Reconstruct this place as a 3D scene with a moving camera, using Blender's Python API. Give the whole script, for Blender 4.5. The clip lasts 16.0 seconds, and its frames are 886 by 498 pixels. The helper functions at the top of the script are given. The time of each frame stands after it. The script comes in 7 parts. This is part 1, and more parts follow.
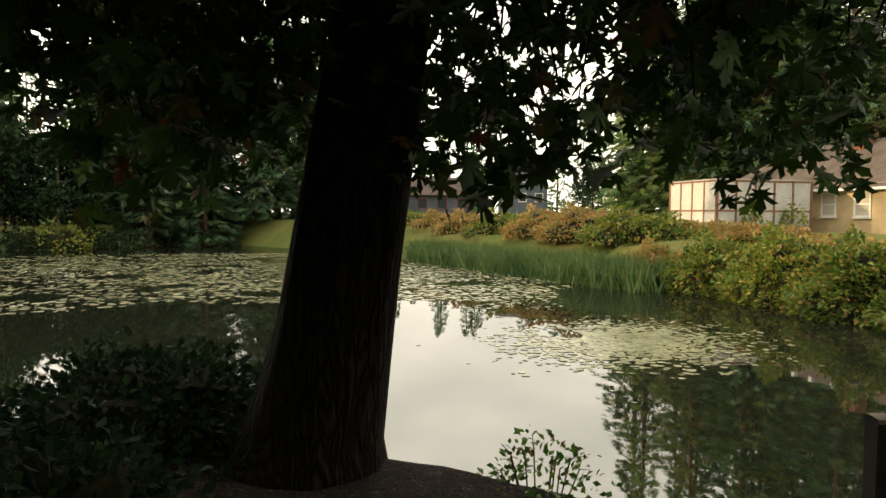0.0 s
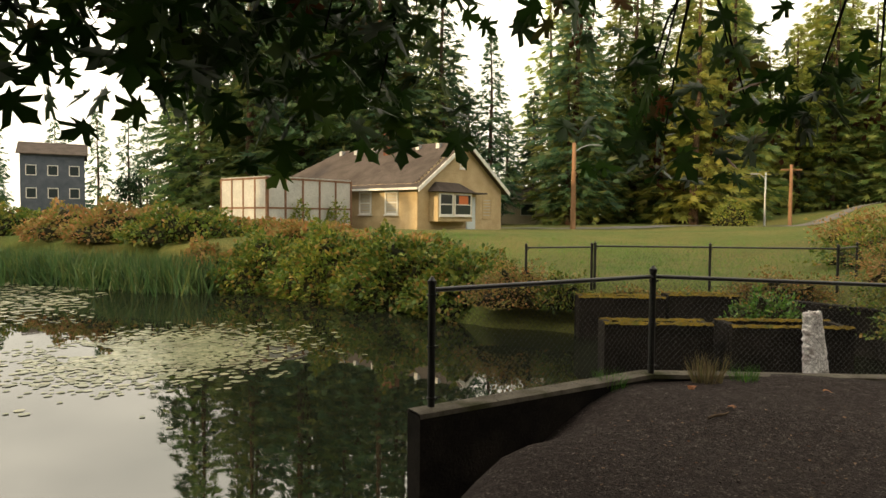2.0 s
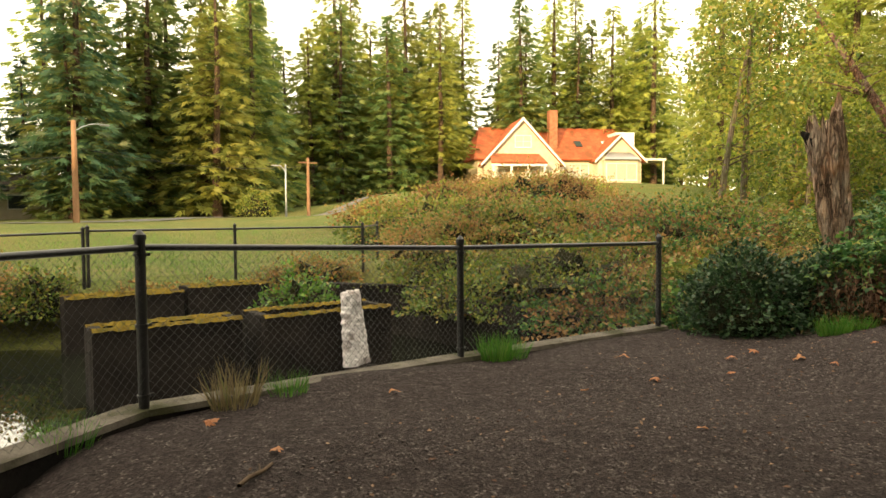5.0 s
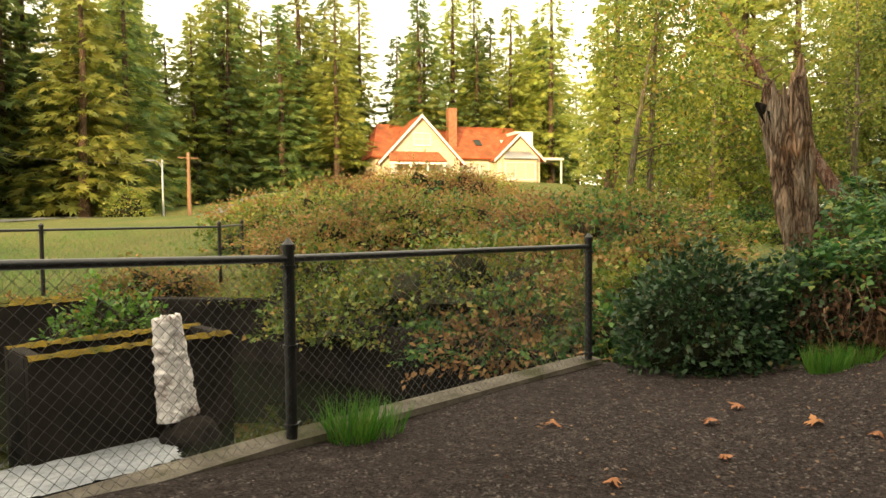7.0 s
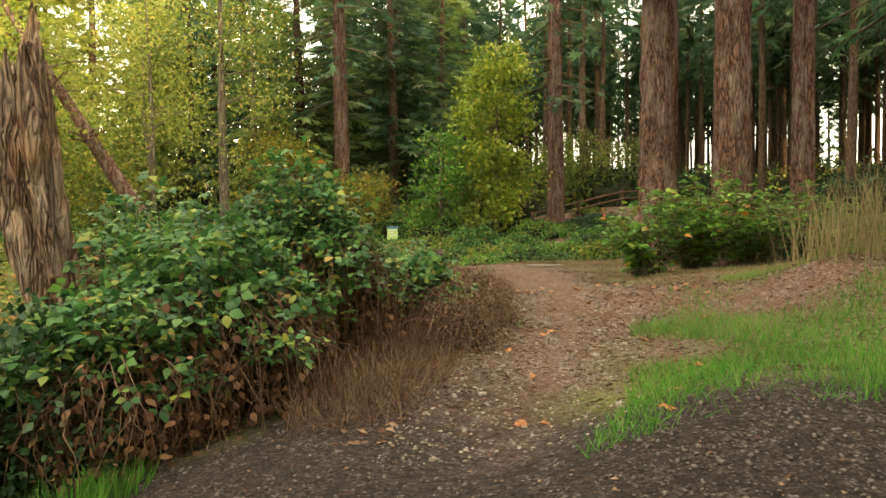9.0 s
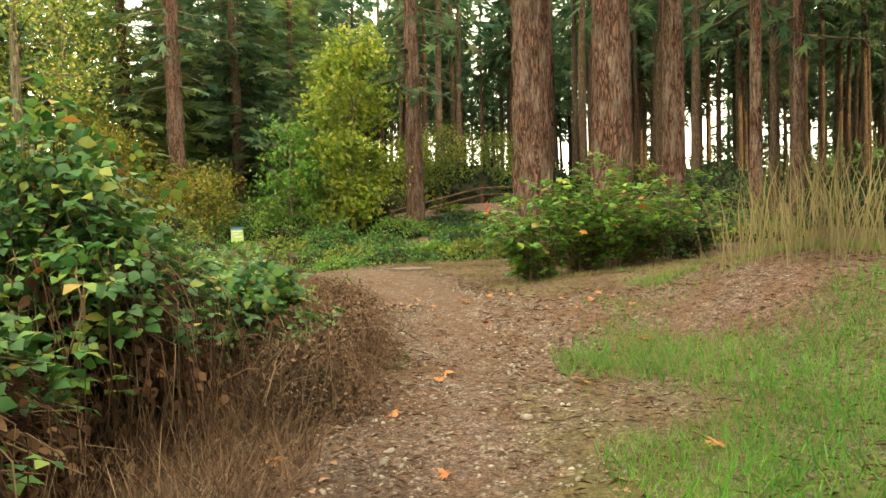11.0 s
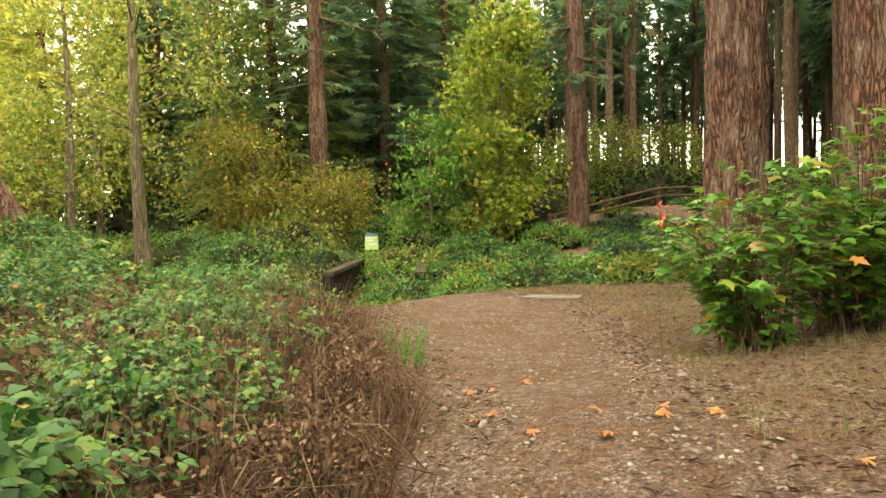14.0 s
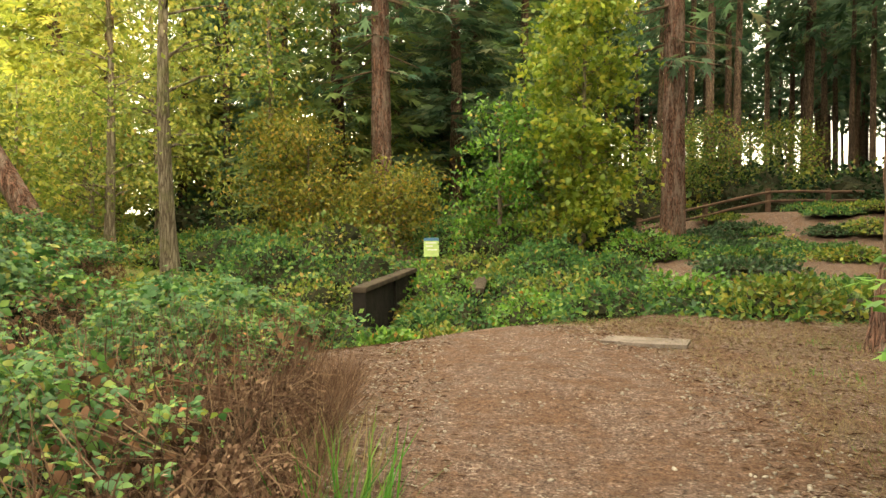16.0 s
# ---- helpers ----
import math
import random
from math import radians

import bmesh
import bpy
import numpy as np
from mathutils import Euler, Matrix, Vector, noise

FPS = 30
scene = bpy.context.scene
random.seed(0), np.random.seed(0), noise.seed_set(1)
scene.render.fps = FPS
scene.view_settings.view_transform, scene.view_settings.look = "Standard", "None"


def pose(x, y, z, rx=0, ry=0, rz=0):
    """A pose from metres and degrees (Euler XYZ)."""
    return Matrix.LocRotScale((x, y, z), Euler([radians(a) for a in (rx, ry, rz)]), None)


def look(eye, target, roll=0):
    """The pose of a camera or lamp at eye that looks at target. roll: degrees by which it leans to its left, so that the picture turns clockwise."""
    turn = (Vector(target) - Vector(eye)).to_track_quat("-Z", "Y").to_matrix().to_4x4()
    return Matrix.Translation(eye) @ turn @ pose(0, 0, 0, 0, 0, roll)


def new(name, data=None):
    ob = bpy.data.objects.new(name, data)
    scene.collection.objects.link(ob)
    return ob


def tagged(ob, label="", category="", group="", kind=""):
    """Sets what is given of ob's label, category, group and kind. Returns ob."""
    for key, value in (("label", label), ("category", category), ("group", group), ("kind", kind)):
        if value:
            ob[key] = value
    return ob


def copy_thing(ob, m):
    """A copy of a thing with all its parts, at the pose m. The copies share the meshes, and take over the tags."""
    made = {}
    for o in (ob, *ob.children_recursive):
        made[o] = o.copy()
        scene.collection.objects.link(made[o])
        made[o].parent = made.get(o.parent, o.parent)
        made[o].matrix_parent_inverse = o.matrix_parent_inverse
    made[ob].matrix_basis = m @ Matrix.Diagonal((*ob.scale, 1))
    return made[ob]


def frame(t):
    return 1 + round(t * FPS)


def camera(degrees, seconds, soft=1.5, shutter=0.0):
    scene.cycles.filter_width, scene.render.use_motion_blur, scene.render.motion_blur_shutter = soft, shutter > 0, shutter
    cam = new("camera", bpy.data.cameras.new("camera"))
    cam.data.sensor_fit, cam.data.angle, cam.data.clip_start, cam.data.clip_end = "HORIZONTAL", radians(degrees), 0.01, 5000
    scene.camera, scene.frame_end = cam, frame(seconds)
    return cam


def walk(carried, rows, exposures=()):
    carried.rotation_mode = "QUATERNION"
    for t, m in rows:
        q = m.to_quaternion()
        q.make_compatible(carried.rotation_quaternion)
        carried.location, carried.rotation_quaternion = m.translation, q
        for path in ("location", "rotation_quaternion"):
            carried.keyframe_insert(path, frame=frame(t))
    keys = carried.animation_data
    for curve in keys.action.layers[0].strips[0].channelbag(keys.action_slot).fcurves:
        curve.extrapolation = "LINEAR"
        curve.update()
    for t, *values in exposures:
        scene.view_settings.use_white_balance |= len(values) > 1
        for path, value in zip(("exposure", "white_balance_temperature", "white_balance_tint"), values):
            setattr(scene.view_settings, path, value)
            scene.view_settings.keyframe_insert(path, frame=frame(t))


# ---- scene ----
# stops, kelvin and tint along the walk
EXPO = [(0.0, 0.08, 6900, 6), (1.0, -0.13, 6900, 6), (1.5, -0.43, 6900, 6), (2.0, -0.28, 7000, 6), (3.0, 0.17, 7100, 6), (4.0, 0.49, 7300, 6), (6.5, 0.54, 7400, 5), (8.0, 0.59, 7400, 3), (9.5, 1.15, 7500, -3), (12.0, 1.4, 7500, -5), (14.0, 1.45, 7600, -3), (16.0, 1.35, 7700, 0)]
cam = camera(65.89, 16.0)
# seconds, x, y, z, yaw, pitch, roll
ROWS = [
    (0, -0.334, -1.157, 1.976, 38.00, -2.87, -0.53),
    (0.5, -0.496, -0.774, 1.946, 34.48, -2.89, -0.30),
    (1, -0.554, -0.386, 1.891, 25.20, -2.88, -0.43),
    (1.5, -0.607, 0.015, 1.859, 12.77, -2.70, -0.40),
    (2, -0.597, 0.438, 1.821, 2.10, -2.54, -0.49),
    (2.5, -0.523, 0.831, 1.742, -10.84, -2.50, -0.21),
    (3, -0.404, 1.265, 1.654, -20.28, -2.53, -0.27),
    (3.5, -0.278, 1.753, 1.565, -27.14, -2.49, -0.31),
    (4, -0.106, 2.249, 1.483, -32.40, -2.49, -0.15),
    (4.2, -0.024, 2.458, 1.459, -33.32, -2.51, 0.03),
    (6.3, 1.637, 4.676, 1.320, -38.73, -2.88, 0.35),
    (6.5, 1.854, 4.857, 1.325, -38.93, -2.79, 0.42),
    (7, 2.442, 5.186, 1.313, -44.35, -2.78, 0.52),
    (7.5, 3.188, 5.411, 1.319, -60.26, -2.92, 0.25),
    (8, 3.909, 5.529, 1.396, -75.35, -2.60, 0.10),
    (8.5, 4.566, 5.607, 1.436, -88.33, -2.80, 0.46),
    (9, 5.183, 5.575, 1.497, -97.63, -2.71, 0.87),
    (9.5, 5.810, 5.550, 1.480, -106.56, -3.09, 0.65),
    (9.7, 6.058, 5.539, 1.466, -108.90, -3.08, 0.66),
    (11.8, 8.263, 4.904, 1.453, -109.62, -3.06, 1.81),
    (12, 8.519, 4.817, 1.440, -109.17, -3.14, 1.94),
    (12.5, 9.180, 4.510, 1.435, -107.32, -2.97, 1.93),
    (13, 9.908, 4.146, 1.457, -104.44, -2.90, 1.94),
    (13.5, 10.594, 3.779, 1.486, -98.62, -2.47, 1.76),
    (14, 11.306, 3.490, 1.494, -95.41, -2.40, 1.50),
    (14.5, 12.023, 3.245, 1.546, -91.78, -2.16, 1.28),
    (15, 12.803, 3.068, 1.563, -90.71, -2.32, 0.89),
    (15.5, 13.587, 2.914, 1.584, -89.79, -2.20, 0.69),
    (16, 14.358, 2.812, 1.559, -88.51, -2.19, 0.33),
]
walk(cam, [(t, pose(x, y, z, 90 + pitch, roll, yaw)) for t, x, y, z, yaw, pitch, roll in ROWS],
     exposures=EXPO)

# ---- world and sun ----
SUN_FROM = Vector((-0.87, -0.5, 0.23)).normalized()
world = bpy.data.worlds.new("sky")
scene.world = world
world.use_nodes = True
wn = world.node_tree.nodes
sky = wn.new("ShaderNodeTexSky")
sky.sky_type = "NISHITA"
sky.sun_disc = False
sky.sun_elevation = math.asin(SUN_FROM.z)
sky.sun_rotation = math.atan2(SUN_FROM.x, SUN_FROM.y)
sky.air_density, sky.dust_density, sky.ozone_density = 1.0, 4.0, 0.6
wn["Background"].inputs["Strength"].default_value = 0.15
# thin evening cloud over the clear sky
wl = world.node_tree.links
wc = wn.new("ShaderNodeTexCoord")
wm = wn.new("ShaderNodeMapping")
wm.inputs["Scale"].default_value = (1.0, 1.0, 2.6)
wt = wn.new("ShaderNodeTexNoise")
wt.inputs["Scale"].default_value, wt.inputs["Detail"].default_value = 2.2, 5
wl.new(wc.outputs["Generated"], wm.inputs[0])
wl.new(wm.outputs[0], wt.inputs["Vector"])
wr = wn.new("ShaderNodeValToRGB")
wr.color_ramp.elements[0].position, wr.color_ramp.elements[0].color = 0.25, (0.45, 0.45, 0.45, 1)
wr.color_ramp.elements[1].position, wr.color_ramp.elements[1].color = 0.7, (0.95, 0.95, 0.95, 1)
wl.new(wt.outputs["Fac"], wr.inputs[0])
wx = wn.new("ShaderNodeMixRGB")
wl.new(wr.outputs[0], wx.inputs[0])
wl.new(sky.outputs[0], wx.inputs[1])
wx.inputs[2].default_value = (20.5, 18.9, 16.4, 1)
wl.new(wx.outputs[0], wn["Background"].inputs[0])
sun_data = bpy.data.lights.new("sun", "SUN")
sun_data.energy, sun_data.angle, sun_data.color = 5.0, radians(0.6), (1.0, 0.74, 0.42)
sun = new("sun", sun_data)
sun.matrix_world = look(SUN_FROM * 100, (0, 0, 0))


# ---- materials ----
def shader(name):
    m = bpy.data.materials.new(name)
    m.use_nodes = True
    nt = m.node_tree
    return m, nt.nodes, nt.links, nt.nodes["Principled BSDF"]


def noise_node(n, l, scale, detail=6.0, rough=0.6, coord="Object", stretch=None):
    tc = n.new("ShaderNodeTexCoord")
    t = n.new("ShaderNodeTexNoise")
    t.inputs["Scale"].default_value, t.inputs["Detail"].default_value, t.inputs["Roughness"].default_value = scale, detail, rough
    src = tc.outputs[coord]
    if stretch:
        mp = n.new("ShaderNodeMapping")
        mp.inputs["Scale"].default_value = stretch
        l.new(src, mp.inputs[0])
        src = mp.outputs[0]
    l.new(src, t.inputs["Vector"])
    return t


def ramp_node(n, l, fac, stops):
    r = n.new("ShaderNodeValToRGB")
    e = r.color_ramp.elements
    while len(e) < len(stops):
        e.new(0.5)
    for k, (p, c) in zip(e, stops):
        k.position, k.color = p, (*c, 1)
    l.new(fac, r.inputs[0])
    return r


def surf(name, c1, c2, scale=3.0, fine=40.0, rough=0.8, bump=0.3, metal=0.0, stretch=None, stain=None, per_object=0.0):
    """A rough surface with a coarse and a fine variation of colour, and relief."""
    m, n, l, b = shader(name)
    big = noise_node(n, l, scale, 5, 0.6, stretch=stretch)
    small = noise_node(n, l, fine, 6, 0.7, stretch=stretch)
    r = ramp_node(n, l, big.outputs["Fac"], [(0.32, c1), (0.68, c2)])
    mix = n.new("ShaderNodeMixRGB")
    mix.blend_type = "OVERLAY"
    mix.inputs[0].default_value = 0.55
    g = ramp_node(n, l, small.outputs["Fac"], [(0.25, (0.25,) * 3), (0.75, (0.75,) * 3)])
    l.new(r.outputs[0], mix.inputs[1])
    l.new(g.outputs[0], mix.inputs[2])
    out = mix.outputs[0]
    if stain:
        st = noise_node(n, l, scale * 0.45, 8, 0.65)
        k = ramp_node(n, l, st.outputs["Fac"], [(0.5, (0, 0, 0)), (0.62, (1, 1, 1))])
        m2 = n.new("ShaderNodeMixRGB")
        l.new(k.outputs[0], m2.inputs[0])
        l.new(out, m2.inputs[1])
        m2.inputs[2].default_value = (*stain, 1)
        out = m2.outputs[0]
    if per_object:
        oi = n.new("ShaderNodeObjectInfo")
        mr = n.new("ShaderNodeMapRange")
        mr.inputs[3].default_value, mr.inputs[4].default_value = 1 - per_object, 1 + per_object
        l.new(oi.outputs["Random"], mr.inputs[0])
        hs = n.new("ShaderNodeHueSaturation")
        l.new(mr.outputs[0], hs.inputs["Value"])
        l.new(out, hs.inputs["Color"])
        out = hs.outputs[0]
    l.new(out, b.inputs["Base Color"])
    b.inputs["Roughness"].default_value, b.inputs["Metallic"].default_value = rough, metal
    if rough >= 0.85:
        b.inputs["Specular IOR Level"].default_value = 0.12
    bp = n.new("ShaderNodeBump")
    bp.inputs["Strength"].default_value, bp.inputs["Distance"].default_value = bump, 0.02
    l.new(small.outputs["Fac"], bp.inputs["Height"])
    l.new(bp.outputs[0], b.inputs["Normal"])
    return m


def leafy(name, stops, rough=0.55, through_light=0.35, per_object=0.0):
    """Leaves: each leaf takes one of the colours, and lets some light through."""
    m, n, l, b = shader(name)
    g = n.new("ShaderNodeNewGeometry")
    r = ramp_node(n, l, g.outputs["Random Per Island"], stops)
    patch = noise_node(n, l, 0.9, 3, 0.6)
    hs = n.new("ShaderNodeHueSaturation")
    mr = n.new("ShaderNodeMapRange")
    mr.inputs[1].default_value, mr.inputs[2].default_value = 0.3, 0.7
    mr.inputs[3].default_value, mr.inputs[4].default_value = 0.7, 1.3
    l.new(patch.outputs["Fac"], mr.inputs[0])
    l.new(mr.outputs[0], hs.inputs["Value"])
    l.new(r.outputs[0], hs.inputs["Color"])
    out = hs.outputs[0]
    if per_object:
        oi = n.new("ShaderNodeObjectInfo")
        m2 = n.new("ShaderNodeMapRange")
        m2.inputs[3].default_value, m2.inputs[4].default_value = 0.5 - per_object * 0.04, 0.5 + per_object * 0.05
        m3 = n.new("ShaderNodeMapRange")
        m3.inputs[3].default_value, m3.inputs[4].default_value = 1 - per_object, 1 + per_object
        l.new(oi.outputs["Random"], m2.inputs[0])
        l.new(oi.outputs["Random"], m3.inputs[0])
        h2 = n.new("ShaderNodeHueSaturation")
        l.new(m2.outputs[0], h2.inputs["Hue"])
        l.new(m3.outputs[0], h2.inputs["Value"])
        l.new(out, h2.inputs["Color"])
        out = h2.outputs[0]
    l.new(out, b.inputs["Base Color"])
    b.inputs["Roughness"].default_value = rough
    b.inputs["Specular IOR Level"].default_value = 0.15 if rough >= 0.7 else 0.4
    tr = n.new("ShaderNodeBsdfTranslucent")
    l.new(out, tr.inputs["Color"])
    ms = n.new("ShaderNodeMixShader")
    ms.inputs[0].default_value = through_light
    l.new(b.outputs[0], ms.inputs[1])
    l.new(tr.outputs[0], ms.inputs[2])
    l.new(ms.outputs[0], n["Material Output"].inputs["Surface"])
    return m


def bark(name, dark, light, scale=9.0, rise=0.04, per_object=0.15, moss=None, tall=0.13, pale=None):
    """Furrowed bark: plates stretched upwards, dark in the furrows."""
    m, n, l, b = shader(name)
    tc = n.new("ShaderNodeTexCoord")
    mp = n.new("ShaderNodeMapping")
    mp.inputs["Scale"].default_value = (1, 1, tall)
    l.new(tc.outputs["Object"], mp.inputs[0])
    wob = n.new("ShaderNodeTexNoise")
    wob.inputs["Scale"].default_value = scale * 0.6
    l.new(mp.outputs[0], wob.inputs["Vector"])
    add = n.new("ShaderNodeMixRGB")
    add.blend_type = "ADD"
    add.inputs[0].default_value = 0.22
    l.new(mp.outputs[0], add.inputs[1])
    l.new(wob.outputs["Color"], add.inputs[2])
    vor = n.new("ShaderNodeTexVoronoi")
    vor.feature = "DISTANCE_TO_EDGE"
    vor.inputs["Scale"].default_value = scale
    l.new(add.outputs[0], vor.inputs["Vector"])
    fine = noise_node(n, l, scale * 5, 7, 0.75, stretch=(1, 1, 0.3))
    big = noise_node(n, l, 1.1, 4, 0.6)
    r = ramp_node(n, l, vor.outputs["Distance"], [(0.0, dark), (0.1, tuple(a * 0.6 + c * 0.4 for a, c in zip(dark, light))), (0.3, light)])
    mx = n.new("ShaderNodeMixRGB")
    mx.blend_type = "OVERLAY"
    mx.inputs[0].default_value = 0.7
    l.new(r.outputs[0], mx.inputs[1])
    l.new(ramp_node(n, l, fine.outputs["Fac"], [(0.3, (0.2,) * 3), (0.7, (0.75,) * 3)]).outputs[0], mx.inputs[2])
    out = mx.outputs[0]
    if pale:
        # weathered paler flakes on the plates
        fl = noise_node(n, l, 5.0, 8, 0.75, stretch=(1, 1, 0.22))
        mp2 = n.new("ShaderNodeMixRGB")
        l.new(ramp_node(n, l, fl.outputs["Fac"], [(0.47, (0, 0, 0)), (0.62, (0.75,) * 3)]).outputs[0], mp2.inputs[0])
        l.new(out, mp2.inputs[1])
        mp2.inputs[2].default_value = (*pale, 1)
        out = mp2.outputs[0]
    if moss:
        m2 = n.new("ShaderNodeMixRGB")
        l.new(ramp_node(n, l, big.outputs["Fac"], [(0.5, (0, 0, 0)), (0.68, (0.8,) * 3)]).outputs[0], m2.inputs[0])
        l.new(out, m2.inputs[1])
        m2.inputs[2].default_value = (*moss, 1)
        out = m2.outputs[0]
    oi = n.new("ShaderNodeObjectInfo")
    mr = n.new("ShaderNodeMapRange")
    mr.inputs[3].default_value, mr.inputs[4].default_value = 1 - per_object, 1 + per_object
    l.new(oi.outputs["Random"], mr.inputs[0])
    hs = n.new("ShaderNodeHueSaturation")
    l.new(mr.outputs[0], hs.inputs["Value"])
    l.new(out, hs.inputs["Color"])
    l.new(hs.outputs[0], b.inputs["Base Color"])
    b.inputs["Roughness"].default_value = 0.95
    b.inputs["Specular IOR Level"].default_value = 0.15
    bp = n.new("ShaderNodeBump")
    bp.inputs["Strength"].default_value, bp.inputs["Distance"].default_value = 1.0, rise
    hm = n.new("ShaderNodeMixRGB")
    hm.inputs[0].default_value = 0.25
    l.new(r.outputs[0], hm.inputs[1])
    l.new(ramp_node(n, l, vor.outputs["Distance"], [(0.0, (0, 0, 0)), (0.35, (1, 1, 1))]).outputs[0], hm.inputs[1])
    l.new(fine.outputs["Fac"], hm.inputs[2])
    l.new(hm.outputs[0], bp.inputs["Height"])
    l.new(bp.outputs[0], b.inputs["Normal"])
    return m


def plain(name, col, rough=0.5, metal=0.0):
    m, n, l, b = shader(name)
    t = noise_node(n, l, 18, 5, 0.7)
    r = ramp_node(n, l, t.outputs["Fac"], [(0.3, tuple(c * 0.8 for c in col)), (0.7, tuple(min(1, c * 1.15) for c in col))])
    l.new(r.outputs[0], b.inputs["Base Color"])
    b.inputs["Roughness"].default_value, b.inputs["Metallic"].default_value = rough, metal
    return m


def ground_material():
    m, n, l, b = shader("ground_soil_gravel_grass")
    ga = n.new("ShaderNodeAttribute")
    ga.attribute_name = "gravel"
    pa = n.new("ShaderNodeAttribute")
    pa.attribute_name = "path"
    wob = noise_node(n, l, 1.6, 8, 0.7)
    fine = noise_node(n, l, 60, 8, 0.75)
    mid = noise_node(n, l, 7, 8, 0.7)
    far = noise_node(n, l, 0.25, 6, 0.65)
    vor = n.new("ShaderNodeTexVoronoi")
    vor.inputs["Scale"].default_value = 70
    tc = n.new("ShaderNodeTexCoord")
    l.new(tc.outputs["Object"], vor.inputs["Vector"])
    stones = ramp_node(n, l, vor.outputs["Color"], [(0.0, (0.01, 0.0068, 0.0065)), (0.45, (0.04, 0.03, 0.0285)), (0.8, (0.09, 0.073, 0.068)), (1.0, (0.26, 0.225, 0.21))])
    dirt = ramp_node(n, l, fine.outputs["Fac"], [(0.35, (0.01, 0.007, 0.0066)), (0.65, (0.06, 0.045, 0.042))])
    yard = n.new("ShaderNodeMixRGB")
    yk = ramp_node(n, l, mid.outputs["Fac"], [(0.38, (0.0,) * 3), (0.62, (1.0,) * 3)])
    l.new(yk.outputs[0], yard.inputs[0])
    l.new(dirt.outputs[0], yard.inputs[1])
    l.new(stones.outputs[0], yard.inputs[2])
    trail_a = ramp_node(n, l, fine.outputs["Fac"], [(0.36, (0.04, 0.024, 0.02)), (0.66, (0.24, 0.162, 0.132))])
    trail_b = ramp_node(n, l, vor.outputs["Color"], [(0.2, (0.06, 0.036, 0.029)), (0.7, (0.22, 0.15, 0.12)), (1.0, (0.48, 0.41, 0.35))])
    trail = n.new("ShaderNodeMixRGB")
    l.new(yk.outputs[0], trail.inputs[0])
    l.new(trail_a.outputs[0], trail.inputs[1])
    l.new(trail_b.outputs[0], trail.inputs[2])
    ned = noise_node(n, l, 2.6, 9, 0.75)
    nk = ramp_node(n, l, ned.outputs["Fac"], [(0.44, (0, 0, 0)), (0.58, (0.85,) * 3)])
    nc = ramp_node(n, l, fine.outputs["Fac"], [(0.35, (0.05, 0.02, 0.013)), (0.65, (0.2, 0.118, 0.074))])
    t2 = n.new("ShaderNodeMixRGB")
    l.new(nk.outputs[0], t2.inputs[0])
    l.new(trail.outputs[0], t2.inputs[1])
    l.new(nc.outputs[0], t2.inputs[2])
    trail = t2
    turf_a = ramp_node(n, l, fine.outputs["Fac"], [(0.3, (0.05, 0.055, 0.02)), (0.7, (0.13, 0.15, 0.045))])
    turf_b = ramp_node(n, l, far.outputs["Fac"], [(0.4, (0.1, 0.14, 0.035)), (0.62, (0.2, 0.17, 0.06))])
    turf = n.new("ShaderNodeMixRGB")
    turf.inputs[0].default_value = 0.55
    l.new(turf_a.outputs[0], turf.inputs[1])
    l.new(turf_b.outputs[0], turf.inputs[2])

    def mask(att, lo=0.38, hi=0.62):
        add = n.new("ShaderNodeMath")
        add.operation = "ADD"
        l.new(att.outputs["Fac"], add.inputs[0])
        sub = n.new("ShaderNodeMath")
        sub.operation = "MULTIPLY_ADD"
        sub.inputs[1].default_value, sub.inputs[2].default_value = 1.0, -0.5
        l.new(wob.outputs["Fac"], sub.inputs[0])
        l.new(sub.outputs[0], add.inputs[1])
        return ramp_node(n, l, add.outputs[0], [(lo, (0, 0, 0)), (hi, (1, 1, 1))])
    m1 = n.new("ShaderNodeMixRGB")
    l.new(mask(ga, 0.3, 0.72).outputs[0], m1.inputs[0])
    l.new(turf.outputs[0], m1.inputs[1])
    l.new(yard.outputs[0], m1.inputs[2])
    m2 = n.new("ShaderNodeMixRGB")
    l.new(mask(pa, 0.25, 0.8).outputs[0], m2.inputs[0])
    l.new(m1.outputs[0], m2.inputs[1])
    l.new(trail.outputs[0], m2.inputs[2])
    clod = noise_node(n, l, 17, 9, 0.8)
    ck = ramp_node(n, l, clod.outputs["Fac"], [(0.36, (0.35,) * 3), (0.5, (0.95,) * 3), (0.66, (1.7,) * 3)])
    m3 = n.new("ShaderNodeMixRGB")
    m3.blend_type = "MULTIPLY"
    m3.inputs[0].default_value = 0.85
    l.new(m2.outputs[0], m3.inputs[1])
    l.new(ck.outputs[0], m3.inputs[2])
    l.new(m3.outputs[0], b.inputs["Base Color"])
    b.inputs["Roughness"].default_value = 0.95
    b.inputs["Specular IOR Level"].default_value = 0.12
    hc = n.new("ShaderNodeMixRGB")
    hc.inputs[0].default_value = 0.6
    l.new(clod.outputs["Fac"], hc.inputs[2])
    bp = n.new("ShaderNodeBump")
    bp.inputs["Strength"].default_value, bp.inputs["Distance"].default_value = 1.0, 0.055
    hh = n.new("ShaderNodeMixRGB")
    hh.inputs[0].default_value = 0.5
    l.new(vor.outputs["Color"], hh.inputs[1])
    l.new(fine.outputs["Fac"], hh.inputs[2])
    l.new(hh.outputs[0], hc.inputs[1])
    l.new(hc.outputs[0], bp.inputs["Height"])
    l.new(bp.outputs[0], b.inputs["Normal"])
    return m


